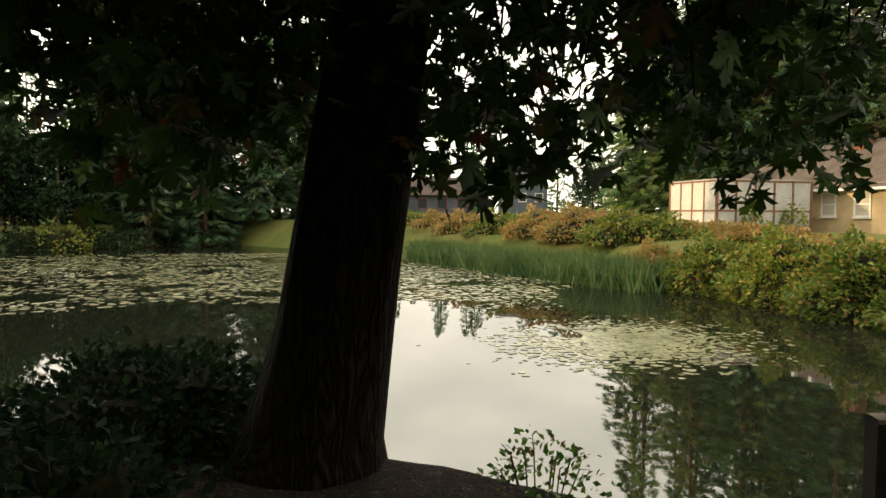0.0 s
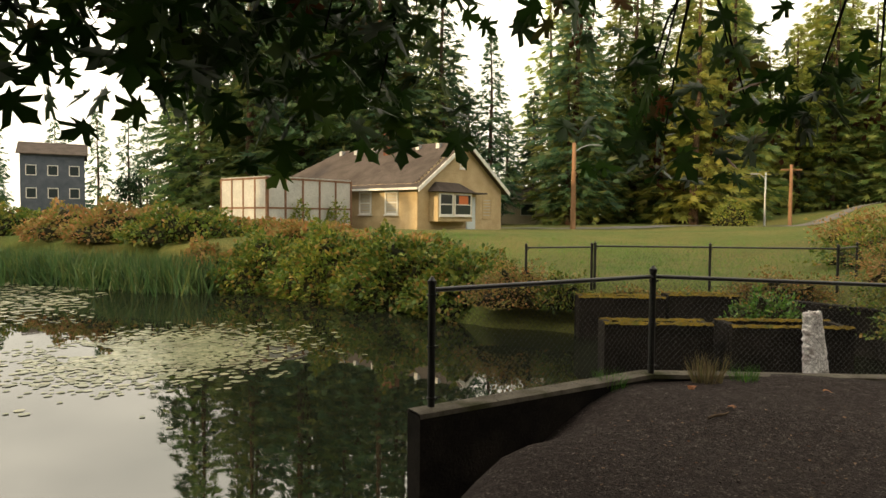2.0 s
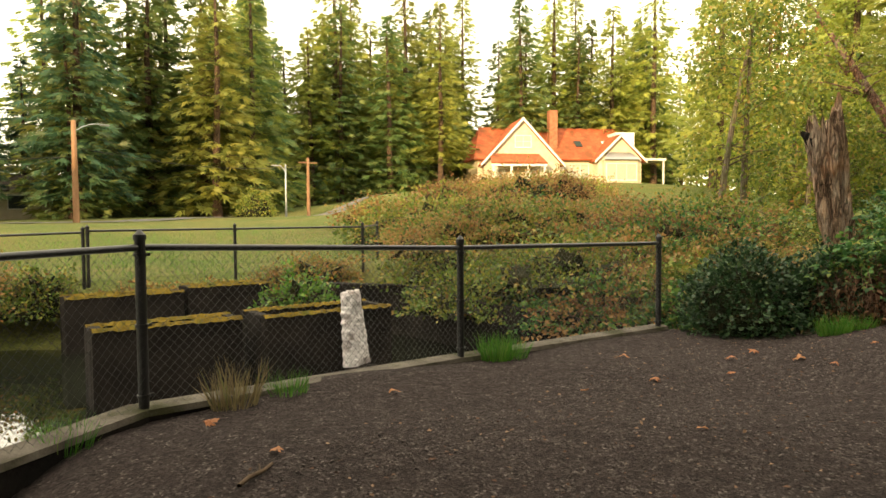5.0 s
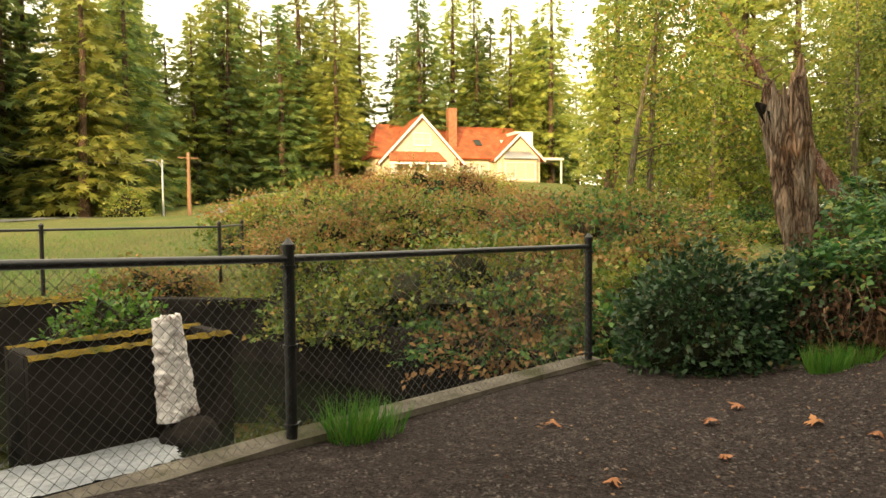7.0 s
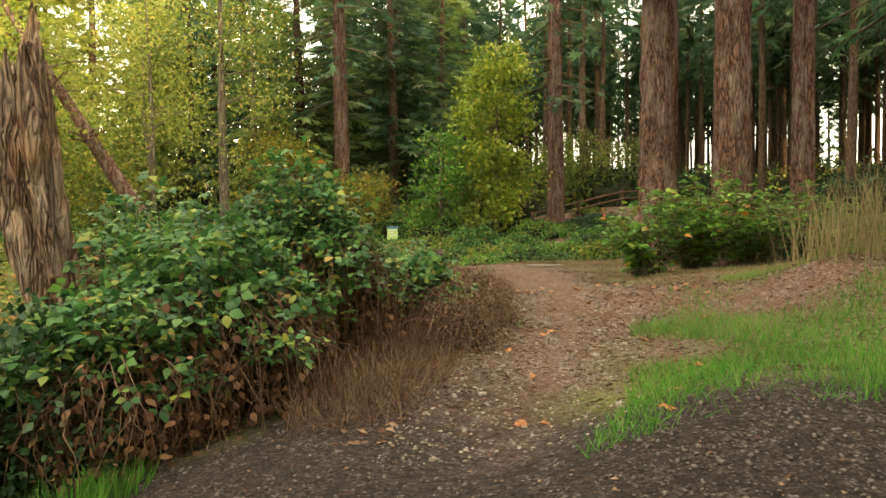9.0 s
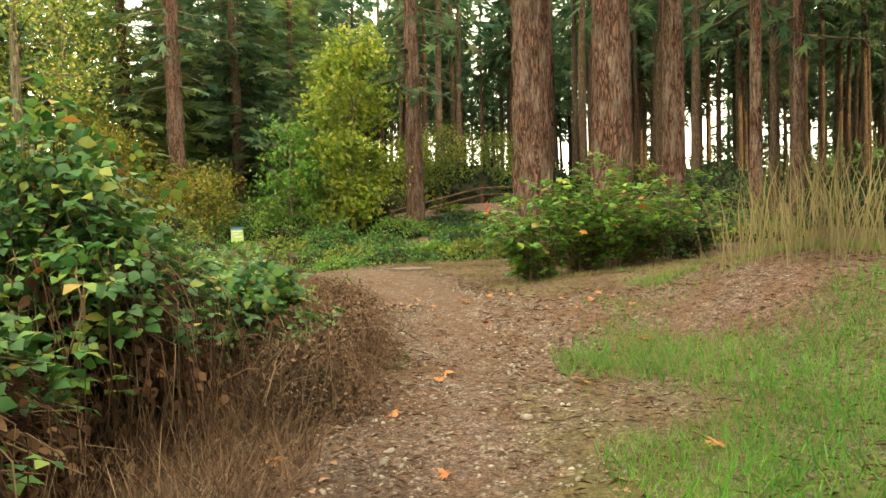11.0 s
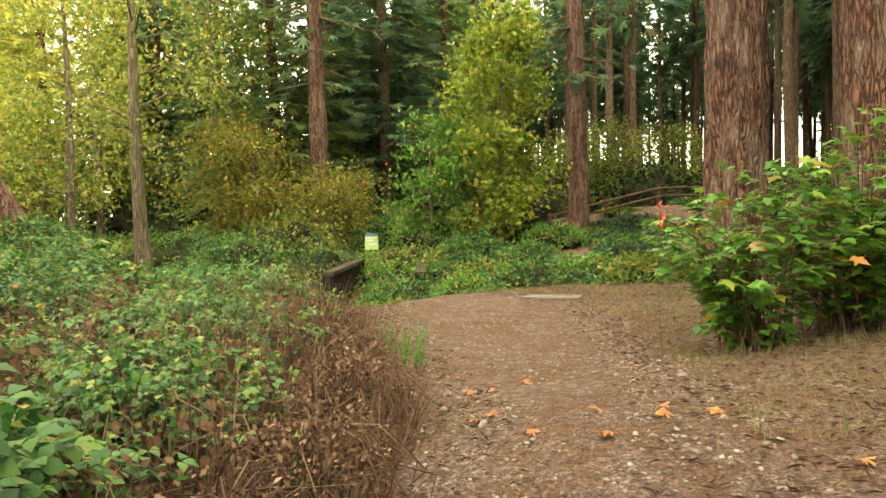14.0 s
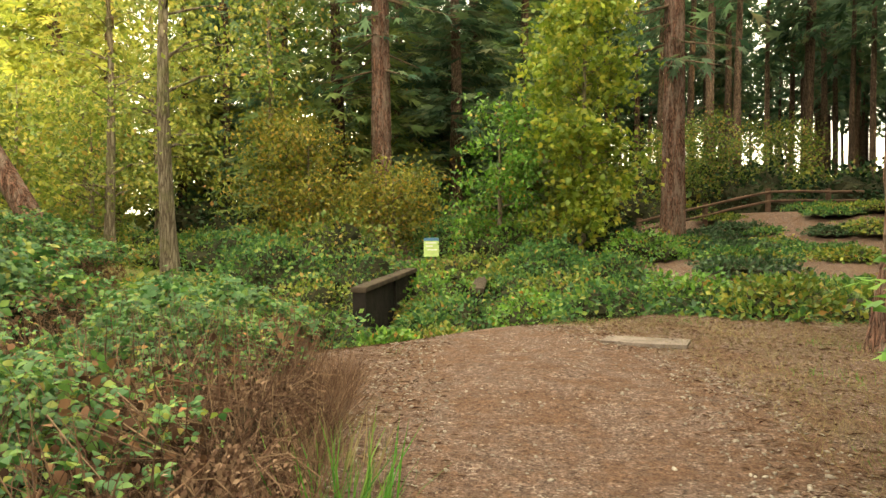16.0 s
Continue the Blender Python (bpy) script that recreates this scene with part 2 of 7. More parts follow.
def water_material():
    m, n, l, b = shader("pond_water")
    b.inputs["Base Color"].default_value = (0.012, 0.014, 0.009, 1)
    b.inputs["Roughness"].default_value = 0.5
    b.inputs["Specular IOR Level"].default_value = 0.0
    t = noise_node(n, l, 1.6, 3, 0.5)
    bp = n.new("ShaderNodeBump")
    bp.inputs["Strength"].default_value, bp.inputs["Distance"].default_value = 0.045, 0.02
    l.new(t.outputs["Fac"], bp.inputs["Height"])
    gl = n.new("ShaderNodeBsdfGlossy")
    gl.inputs["Roughness"].default_value = 0.015
    l.new(bp.outputs[0], gl.inputs["Normal"])
    fr = n.new("ShaderNodeFresnel")
    fr.inputs["IOR"].default_value = 3.4
    ms = n.new("ShaderNodeMixShader")
    l.new(fr.outputs[0], ms.inputs[0])
    l.new(b.outputs[0], ms.inputs[1])
    l.new(gl.outputs[0], ms.inputs[2])
    l.new(ms.outputs[0], n["Material Output"].inputs["Surface"])
    return m


M_GROUND = ground_material()
M_WATER = water_material()
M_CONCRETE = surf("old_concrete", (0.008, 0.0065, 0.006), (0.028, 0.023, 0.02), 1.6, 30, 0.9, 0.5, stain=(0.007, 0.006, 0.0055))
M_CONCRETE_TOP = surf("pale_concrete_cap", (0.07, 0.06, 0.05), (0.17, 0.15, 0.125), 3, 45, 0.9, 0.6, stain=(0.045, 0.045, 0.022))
M_MOSS = surf("moss", (0.08, 0.055, 0.01), (0.22, 0.15, 0.022), 4, 60, 0.95, 1.0, stain=(0.06, 0.07, 0.014))
M_BLACK = surf("black_vinyl_coating", (0.008, 0.008, 0.009), (0.02, 0.02, 0.022), 6, 60, 0.4, 0.15)
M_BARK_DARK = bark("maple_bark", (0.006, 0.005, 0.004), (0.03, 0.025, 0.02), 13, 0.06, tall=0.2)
M_BARK_FIR = bark("fir_bark", (0.04, 0.025, 0.018), (0.19, 0.125, 0.09), 18, 0.04, 0.3)
M_BARK_RED = bark("reddish_bark", (0.035, 0.016, 0.012), (0.25, 0.13, 0.095), 15, 0.07, 0.12, tall=0.2, pale=(0.3, 0.225, 0.19))
M_BARK_ALDER = bark("alder_bark", (0.07, 0.05, 0.035), (0.24, 0.2, 0.15), 12, 0.02, 0.2, (0.09, 0.1, 0.03))
M_SNAG = bark("weathered_snag_wood", (0.05, 0.026, 0.017), (0.42, 0.28, 0.19), 16, 0.05, 0.0, (0.42, 0.19, 0.08), tall=0.16, pale=(0.5, 0.4, 0.32))
# filler inside bushes: the shade between leaves is put into this dark colour
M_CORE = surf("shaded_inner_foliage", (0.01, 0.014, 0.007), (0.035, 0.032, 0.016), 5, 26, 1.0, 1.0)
M_GRIT = surf("grey_gravel_stones", (0.04, 0.031, 0.03), (0.17, 0.145, 0.138), 30, 80, 0.95, 0.3)
M_TWIG = surf("twigs", (0.05, 0.035, 0.025), (0.16, 0.11, 0.075), 6, 40, 0.95, 0.4)
M_MAPLE = leafy("maple_leaves", [(0.0, (0.02, 0.05, 0.008)), (0.6, (0.035, 0.085, 0.012)), (0.93, (0.07, 0.12, 0.02)), (1.0, (0.17, 0.05, 0.02))], 0.5, 0.3)
M_SEED = leafy("dry_seed_clusters", [(0.0, (0.07, 0.025, 0.012)), (1.0, (0.14, 0.06, 0.025))], 0.7, 0.15)
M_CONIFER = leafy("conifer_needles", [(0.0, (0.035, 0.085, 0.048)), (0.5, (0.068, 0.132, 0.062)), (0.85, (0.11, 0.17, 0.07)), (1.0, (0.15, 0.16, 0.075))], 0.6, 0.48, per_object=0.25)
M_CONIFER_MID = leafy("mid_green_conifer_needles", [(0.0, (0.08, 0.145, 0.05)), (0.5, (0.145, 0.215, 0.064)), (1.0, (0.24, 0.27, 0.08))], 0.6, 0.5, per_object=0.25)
# lighter copy of the fir needles, with evening sunlight put into the colour
M_CONIFER_SUNLIT = leafy("pale_conifer_needles", [(0.0, (0.18, 0.22, 0.05)), (0.5, (0.32, 0.36, 0.078)), (1.0, (0.44, 0.43, 0.1))], 0.6, 0.52, per_object=0.25)
M_BRAMBLE = leafy("bramble_leaves", [(0.0, (0.028, 0.08, 0.024)), (0.5, (0.055, 0.15, 0.038)), (0.84, (0.13, 0.23, 0.045)), (0.975, (0.25, 0.26, 0.05)), (1.0, (0.34, 0.13, 0.04))], 0.58, 0.38)
M_LITTER = leafy("needle_and_leaf_litter", [(0.0, (0.06, 0.028, 0.018)), (0.6, (0.145, 0.086, 0.055)), (1.0, (0.26, 0.17, 0.115))], 0.8, 0.1)
M_VINE = leafy("yellowing_vine_leaves", [(0.0, (0.05, 0.1, 0.015)), (0.5, (0.12, 0.18, 0.028)), (0.85, (0.25, 0.25, 0.04)), (1.0, (0.32, 0.17, 0.06))], 0.5, 0.35)
M_AUTUMN = leafy("autumn_shrub_leaves", [(0.0, (0.14, 0.18, 0.04)), (0.35, (0.26, 0.22, 0.06)), (0.75, (0.35, 0.21, 0.085)), (1.0, (0.42, 0.18, 0.07))], 0.6, 0.4)
M_OLIVE = leafy("olive_yellow_leaves", [(0.0, (0.07, 0.09, 0.015)), (0.5, (0.17, 0.18, 0.025)), (0.85, (0.28, 0.24, 0.035)), (1.0, (0.36, 0.2, 0.04))], 0.5, 0.45)
M_RUST = leafy("rusty_dry_growth", [(0.0, (0.12, 0.07, 0.035)), (0.5, (0.26, 0.14, 0.06)), (1.0, (0.34, 0.22, 0.1))], 0.75, 0.4)
M_YELLOWGREEN = leafy("yellow_green_leaves", [(0.0, (0.1, 0.15, 0.025)), (0.5, (0.2, 0.25, 0.045)), (0.85, (0.33, 0.33, 0.07)), (1.0, (0.42, 0.34, 0.08))], 0.45, 0.45)
M_YOUNG = leafy("light_green_leaves", [(0.0, (0.09, 0.15, 0.018)), (0.5, (0.19, 0.26, 0.03)), (0.85, (0.3, 0.33, 0.045)), (1.0, (0.42, 0.36, 0.06))], 0.45, 0.45)
M_GREEN = leafy("broad_green_leaves", [(0.0, (0.05, 0.13, 0.02)), (0.5, (0.1, 0.24, 0.032)), (0.9, (0.19, 0.31, 0.045)), (1.0, (0.35, 0.14, 0.03))], 0.4, 0.35)
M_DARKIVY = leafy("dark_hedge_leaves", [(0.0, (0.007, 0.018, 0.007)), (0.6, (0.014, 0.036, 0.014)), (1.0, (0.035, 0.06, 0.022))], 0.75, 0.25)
M_HEDGE = leafy("hedge_leaves", [(0.0, (0.012, 0.036, 0.013)), (0.6, (0.026, 0.07, 0.024)), (0.95, (0.06, 0.11, 0.035)), (1.0, (0.16, 0.1, 0.04))], 0.5, 0.25)
M_GRASS = leafy("green_grass", [(0.0, (0.035, 0.13, 0.015)), (0.6, (0.075, 0.23, 0.022)), (1.0, (0.17, 0.25, 0.05))], 0.6, 0.35)
M_DRYGRASS = leafy("dry_grass", [(0.0, (0.16, 0.12, 0.065)), (0.6, (0.28, 0.22, 0.12)), (1.0, (0.16, 0.17, 0.06))], 0.7, 0.3)
M_REED = leafy("reeds", [(0.0, (0.04, 0.09, 0.03)), (0.6, (0.07, 0.14, 0.04)), (1.0, (0.15, 0.17, 0.05))], 0.5, 0.3)
M_DEADSTALK = leafy("brown_dead_stalks", [(0.0, (0.06, 0.032, 0.022)), (0.6, (0.14, 0.08, 0.052)), (1.0, (0.25, 0.17, 0.11))], 0.8, 0.2)
M_WITHER = leafy("withered_leaves", [(0.0, (0.05, 0.025, 0.016)), (0.5, (0.12, 0.062, 0.036)), (0.9, (0.22, 0.12, 0.065)), (1.0, (0.3, 0.22, 0.13))], 0.8, 0.25)
M_LILY = leafy("lily_pads", [(0.0, (0.17, 0.18, 0.1)), (0.6, (0.27, 0.28, 0.17)), (1.0, (0.36, 0.34, 0.22))], 0.25, 0.1)
M_FALLEN = leafy("fallen_leaves", [(0.0, (0.36, 0.11, 0.04)), (0.5, (0.42, 0.16, 0.055)), (1.0, (0.3, 0.18, 0.1))], 0.6, 0.2, per_object=0.1)
M_PEBBLE = surf("pale_stones", (0.1, 0.08, 0.066), (0.34, 0.295, 0.25), 9, 50, 0.9, 0.3)
M_SIDING = surf("tan_siding", (0.42, 0.31, 0.17), (0.52, 0.4, 0.24), 1.5, 30, 0.8, 0.2)
M_ROOF = surf("brown_shingle_roof", (0.06, 0.048, 0.042), (0.1, 0.082, 0.073), 1.0, 14, 0.95, 0.6)
M_WHITE = surf("white_paint", (0.66, 0.64, 0.6), (0.78, 0.76, 0.72), 2, 25, 0.6, 0.1)
M_REDROOF = surf("red_tile_roof", (0.3, 0.07, 0.035), (0.46, 0.13, 0.06), 1.2, 9, 0.9, 0.6, stain=(0.2, 0.075, 0.035))
M_CREAM = surf("cream_stucco", (0.52, 0.44, 0.32), (0.66, 0.57, 0.43), 1.3, 20, 0.85, 0.2)
M_BRICK = surf("brick_chimney", (0.26, 0.1, 0.06), (0.4, 0.18, 0.1), 3, 20, 0.9, 0.4)
M_BRICK_DARK = surf("dark_brick_chimney", (0.08, 0.035, 0.025), (0.16, 0.07, 0.045), 3, 20, 0.9, 0.4)
M_GLASS = plain("window_pane", (0.04, 0.05, 0.055), 0.08)
M_BLIND = plain("window_with_pale_blind", (0.45, 0.42, 0.36), 0.3)
M_POLY = surf("translucent_greenhouse_sheet", (0.36, 0.36, 0.35), (0.5, 0.49, 0.47), 1.0, 12, 0.5, 0.1)
M_GHFRAME = surf("brown_greenhouse_frame", (0.14, 0.07, 0.04), (0.22, 0.11, 0.065), 3, 30, 0.8, 0.2)
M_POLE = surf("wooden_utility_pole", (0.2, 0.11, 0.06), (0.3, 0.17, 0.1), 2, 30, 0.9, 0.4, stretch=(1, 1, 0.2))
M_STEEL = plain("galvanised_steel", (0.4, 0.41, 0.42), 0.4, 0.7)
M_BLUEHOUSE = surf("blue_grey_siding", (0.06, 0.075, 0.1), (0.1, 0.115, 0.15), 1, 15, 0.8, 0.2)
M_REDWOOD = surf("red_cabin_boards", (0.16, 0.035, 0.025), (0.24, 0.06, 0.04), 1, 15, 0.8, 0.2)
M_FOAM = surf("white_froth", (0.62, 0.58, 0.58), (0.82, 0.78, 0.78), 9, 24, 0.45, 1.0, stain=(0.3, 0.25, 0.24))
M_WHITEWATER = surf("white_water", (0.2, 0.215, 0.24), (0.36, 0.38, 0.41), 2, 14, 0.2, 0.2)
M_SIGN = plain("pale_green_sign_face", (0.42, 0.55, 0.2), 0.5)
M_SIGNBLUE = plain("blue_sign_band", (0.06, 0.16, 0.28), 0.5)
M_RAILWOOD = surf("split_rail_wood", (0.06, 0.035, 0.026), (0.13, 0.08, 0.058), 3, 30, 0.9, 0.5, stretch=(0.3, 1, 1))
M_ASPHALT = surf("grey_road", (0.11, 0.105, 0.1), (0.17, 0.16, 0.15), 1, 40, 0.9, 0.2)

# ---- mesh helpers ----
RNG = np.random.default_rng(7)


def part(name, bm, material, parent=None, label=""):
    me = bpy.data.meshes.new(name)
    bm.to_mesh(me)
    bm.free()
    ob = new(name, me)
    me.materials.append(material)
    ob.parent = parent
    if label:
        tagged(ob, label)
    return ob


def mesh_part(name, verts, faces, material, parent=None, label="", smooth=False):
    me = bpy.data.meshes.new(name)
    verts = np.asarray(verts, dtype=np.float32)
    faces = np.asarray(faces, dtype=np.int32)
    k = faces.shape[1]
    me.vertices.add(len(verts))
    me.vertices.foreach_set("co", verts.ravel())
    me.loops.add(faces.size)
    me.loops.foreach_set("vertex_index", faces.ravel())
    me.polygons.add(len(faces))
    me.polygons.foreach_set("loop_start", np.arange(0, faces.size, k, dtype=np.int32))
    me.update(calc_edges=True)
    me.validate()
    if smooth:
        me.polygons.foreach_set("use_smooth", np.ones(len(faces), dtype=bool))
    me.materials.append(material)
    ob = new(name, me)
    ob.parent = parent
    if label:
        tagged(ob, label)
    if name in ("branchwork", "crown", "foliage", "cane_tangle", "twigwork", "leaves", "dry_seed_tassel", "chain_link_mesh"):
        tagged(ob, kind="stuff")
    return ob


def empty(name, x, y, z, rz=0, label="", category="", group="", kind=""):
    ob = new(name)
    ob.matrix_basis = pose(x, y, z, 0, 0, rz)
    ob.empty_display_size = 0.1
    return tagged(ob, label, category, group, kind)


def add_box(bm, x0, y0, z0, x1, y1, z1, bevel=0.0):
    r = bmesh.ops.create_cube(bm, size=1.0, matrix=Matrix.Translation(((x0 + x1) / 2, (y0 + y1) / 2, (z0 + z1) / 2)) @ Matrix.Diagonal((x1 - x0, y1 - y0, z1 - z0, 1)))
    if bevel:
        ed = list({e for v in r["verts"] for e in v.link_edges})
        bmesh.ops.bevel(bm, geom=ed, offset=bevel, segments=2, affect="EDGES")
    return bm


def box(x0, y0, z0, x1, y1, z1, bevel=0.0):
    return add_box(bmesh.new(), x0, y0, z0, x1, y1, z1, bevel)


def prism(pts, z0, z1):
    bm = bmesh.new()
    lo = [bm.verts.new((x, y, z0)) for x, y in pts]
    hi = [bm.verts.new((x, y, z1)) for x, y in pts]
    bm.faces.new(lo[::-1])
    bm.faces.new(hi)
    for i in range(len(pts)):
        j = (i + 1) % len(pts)
        bm.faces.new((lo[i], lo[j], hi[j], hi[i]))
    bmesh.ops.recalc_face_normals(bm, faces=bm.faces)
    return bm


def slab_of(points, thick):
    """A thin plate through three or four points."""
    bm = bmesh.new()
    pts = [Vector(p) for p in points]
    nrm = (pts[1] - pts[0]).cross(pts[2] - pts[0]).normalized() * thick
    a = [bm.verts.new(p) for p in pts]
    b = [bm.verts.new(p + nrm) for p in pts]
    bm.faces.new(a[::-1])
    bm.faces.new(b)
    for i in range(len(pts)):
        j = (i + 1) % len(pts)
        bm.faces.new((a[i], a[j], b[j], b[i]))
    bmesh.ops.recalc_face_normals(bm, faces=bm.faces)
    return bm


def tubes(lines, sides=8):
    """Tapered tubes along polylines: each line is a list of (x, y, z, radius). Returns vertices and quads."""
    V, F, base = [], [], 0
    for line in lines:
        a = np.array(line, dtype=float)
        p, r = a[:, :3], a[:, 3]
        d = np.gradient(p, axis=0)
        d /= np.linalg.norm(d, axis=1)[:, None] + 1e-9
        ref = np.array([1.0, 0, 0]) if abs(d[0][0]) < 0.8 else np.array([0, 1.0, 0])
        s = np.cross(d, ref)
        s /= np.linalg.norm(s, axis=1)[:, None] + 1e-9
        u = np.cross(s, d)
        ang = np.linspace(0, 2 * np.pi, sides, endpoint=False)
        ring = p[:, None] + r[:, None, None] * (np.cos(ang)[None, :, None] * s[:, None] + np.sin(ang)[None, :, None] * u[:, None])
        V.append(ring.reshape(-1, 3))
        n = len(p)
        i, j = np.meshgrid(np.arange(n - 1), np.arange(sides), indexing="ij")
        k = (j + 1) % sides
        F.append((base + np.stack([i * sides + j, i * sides + k, (i + 1) * sides + k, (i + 1) * sides + j], -1)).reshape(-1, 4))
        base += n * sides
    return np.concatenate(V), np.concatenate(F)


LEAF = (np.array([(0, 0, 0), (0.32, 0.5, 0.07), (0, 1.0, -0.08), (-0.32, 0.5, 0.07)]), [(0, 1, 2), (0, 2, 3)])
OVAL = (np.array([(0, 0, 0), (0.26, 0.22, 0.05), (0.36, 0.52, 0.07), (0, 1.0, -0.1), (-0.36, 0.52, 0.07), (-0.26, 0.22, 0.05)]), [(0, 1, 5), (1, 2, 4), (1, 4, 5), (2, 3, 4)])
BLADE = (np.array([(-0.03, 0, 0), (0.03, 0, 0), (0.022, 0.55, 0.06), (-0.022, 0.55, 0.06), (0, 1.0, 0.26)]), [(0, 1, 2), (0, 2, 3), (3, 2, 4)])
SPRAY = (np.array([(0, 0, 0), (0.1, 0.35, 0), (0, 1.0, -0.14), (-0.1, 0.35, 0), (0.42, 0.55, -0.08), (-0.42, 0.55, -0.08), (0.05, 0.2, 0), (-0.05, 0.2, 0), (0.28, 0.85, -0.13), (-0.28, 0.85, -0.13), (0, 0.45, 0)]),
         [(0, 1, 3), (1, 2, 3), (6, 4, 1), (7, 3, 5), (10, 1, 8), (10, 9, 3)])
_half = [(0, 0), (0.1, 0.03), (0.3, -0.06), (0.19, 0.1), (0.5, 0.17), (0.2, 0.24), (0.44, 0.44), (0.55, 0.5), (0.36, 0.58), (0.1, 0.36), (0.17, 0.62), (0.2, 0.72), (0.1, 0.8), (0, 1.0)]
_mp = [(x, y, -0.22 * x * x - 0.05 * y) for x, y in _half] + [(-x, y, -0.22 * x * x - 0.05 * y) for x, y in _half[-2:0:-1]]
MAPLE = (np.array(_mp + [(0, 0.33, 0.03)]), [(i, (i + 1) % len(_mp), len(_mp)) for i in range(len(_mp))])
_tri_v, _tri_f = [], []
for _k, (_a, _s) in enumerate(((0.0, 0.72), (1.25, 0.6), (-1.25, 0.6))):
    for _x, _y, _z in OVAL[0]:
        _y = _y * _s + 0.12
        _tri_v.append((_x * _s * math.cos(_a) + _y * math.sin(_a), -_x * _s * math.sin(_a) + _y * math.cos(_a) + 0.2, _z))
    _tri_f += [tuple(i + 6 * _k for i in q) for q in OVAL[1]]
TRIPLE = (np.array(_tri_v), _tri_f)
LOBED = (np.array([(0, 0, 0), (0.3, 0.02, -0.03), (0.2, 0.2, 0.02), (0.5, 0.42, -0.06), (0.24, 0.5, 0.02), (0, 1.0, -0.1), (-0.24, 0.5, 0.02), (-0.5, 0.42, -0.06), (-0.2, 0.2, 0.02), (-0.3, 0.02, -0.03)]),
         [(0, 1, 2), (2, 3, 4), (4, 5, 6), (6, 7, 8), (8, 9, 0), (0, 2, 8), (2, 4, 6), (2, 6, 8)])
PAD = (np.array([(math.cos(a) * 0.5, math.sin(a) * 0.5, 0) for a in np.linspace(0.2, 6.08, 9)] + [(0.05, 0, 0.0)]), [(i, i + 1, 9) for i in range(8)])


def frames_of(direction, rng, roll=0.6):
    """Turns: y along the direction, z roughly up, rolled by chance."""
    y = direction / (np.linalg.norm(direction, axis=1)[:, None] + 1e-9)
    up = np.tile([0, 0, 1.0], (len(y), 1)) + rng.normal(0, roll, (len(y), 3))
    x = np.cross(y, up)
    x /= np.linalg.norm(x, axis=1)[:, None] + 1e-9
    z = np.cross(x, y)
    return np.stack([x, y, z], 1)


def scatter(template, centers, sizes, direction, rng, roll=0.6, base=0):
    T, F = template
    F = np.array(F)
    R = frames_of(direction, rng, roll)
    V = np.einsum("kc,ncd->nkd", T, R) * np.asarray(sizes)[:, None, None] + np.asarray(centers)[:, None]
    n, k = len(centers), len(T)
    faces = (np.arange(n)[:, None, None] * k + F[None]).reshape(-1, 3) + base
    return V.reshape(-1, 3), faces


def unit(rng, n):
    v = rng.normal(0, 1, (n, 3))
    return v / np.linalg.norm(v, axis=1)[:, None]

# ---- the ground ----
WATER = -1.15
LEVELS = np.array([
    (-0.3, -1.2, 0.42), (-0.5, 0.6, 0.34), (-0.3, 1.8, 0.14), (0.5, 3.3, 0.02), (1.9, 4.9, -0.06), (4.0, 5.5, -0.04),
    (5.5, 7.0, -0.12), (1.5, 8.0, 0.0), (8.0, 8.7, -0.14), (9.4, 4.6, 0.2), (8.1, 3.4, 0.6), (12.5, 2.7, 0.24),
    (13.7, 1.2, 0.5), (18.1, 2.5, 0.2), (22.0, 0.8, 0.2), (12.3, -0.5, 1.0), (5.0, 0.0, 0.75), (14.0, 5.0, 0.1),
    (27.0, 4.3, -0.62), (38.0, -4.0, 0.6), (44.0, -14.0, 2.0), (30.0, 14.0, 0.3), (-4.0, 1.5, 0.3), (-12.0, -6.0, 0.6),
    (6.0, 21.0, 0.05), (-4.0, 40.0, 1.15), (9.0, 48.0, 1.1), (22.0, 58.0, 1.4), (38.0, 55.0, 3.6), (64.0, 68.0, 5.4),
    (30.0, 32.0, 2.4), (16.0, 17.0, 0.9), (-45.0, 62.0, 1.6)])
SHORE = np.array([(-60, -4), (-14, -1.5), (-7.5, 2.0), (-4.6, 3.3), (-2.6, 3.9), (-1.7, 5.2), (-1.0, 6.75), (1.55, 8.46), (4.7, 8.98), (8.0, 9.03), (8.9, 10.3), (8.75, 13.3), (8.9, 17.2), (7.0, 17.9),
                  (2.3, 18.3), (-0.3, 19.3), (-3, 22.6), (-7, 26), (-13, 28.5), (-21, 32), (-36, 37), (-60, 40)], dtype=float)
TRAIL = np.array([(8.5, 4.95), (9.3, 4.55), (12.4, 3.2), (15.2, 2.35), (18.0, 2.1), (21.0, 2.0), (23.5, 2.6), (28.0, 3.5), (34.0, 3.0)])
TRAIL_W = np.array([0.5, 0.62, 0.62, 0.85, 1.35, 1.6, 1.0, 0.6, 0.5])


def seg_dist(x, y, poly, closed=False, width=None):
    best = np.full(x.shape, 1e9)
    wide = np.zeros(x.shape)
    n = len(poly)
    for i in range(n if closed else n - 1):
        a, b = poly[i], poly[(i + 1) % n]
        d = b - a
        t = np.clip(((x - a[0]) * d[0] + (y - a[1]) * d[1]) / (d @ d), 0, 1)
        q = np.hypot(x - a[0] - t * d[0], y - a[1] - t * d[1])
        k = q < best
        best = np.where(k, q, best)
        if width is not None:
            wide = np.where(k, width[i] + t * (width[i + 1] - width[i]), wide)
    return best if width is None else (best, wide)


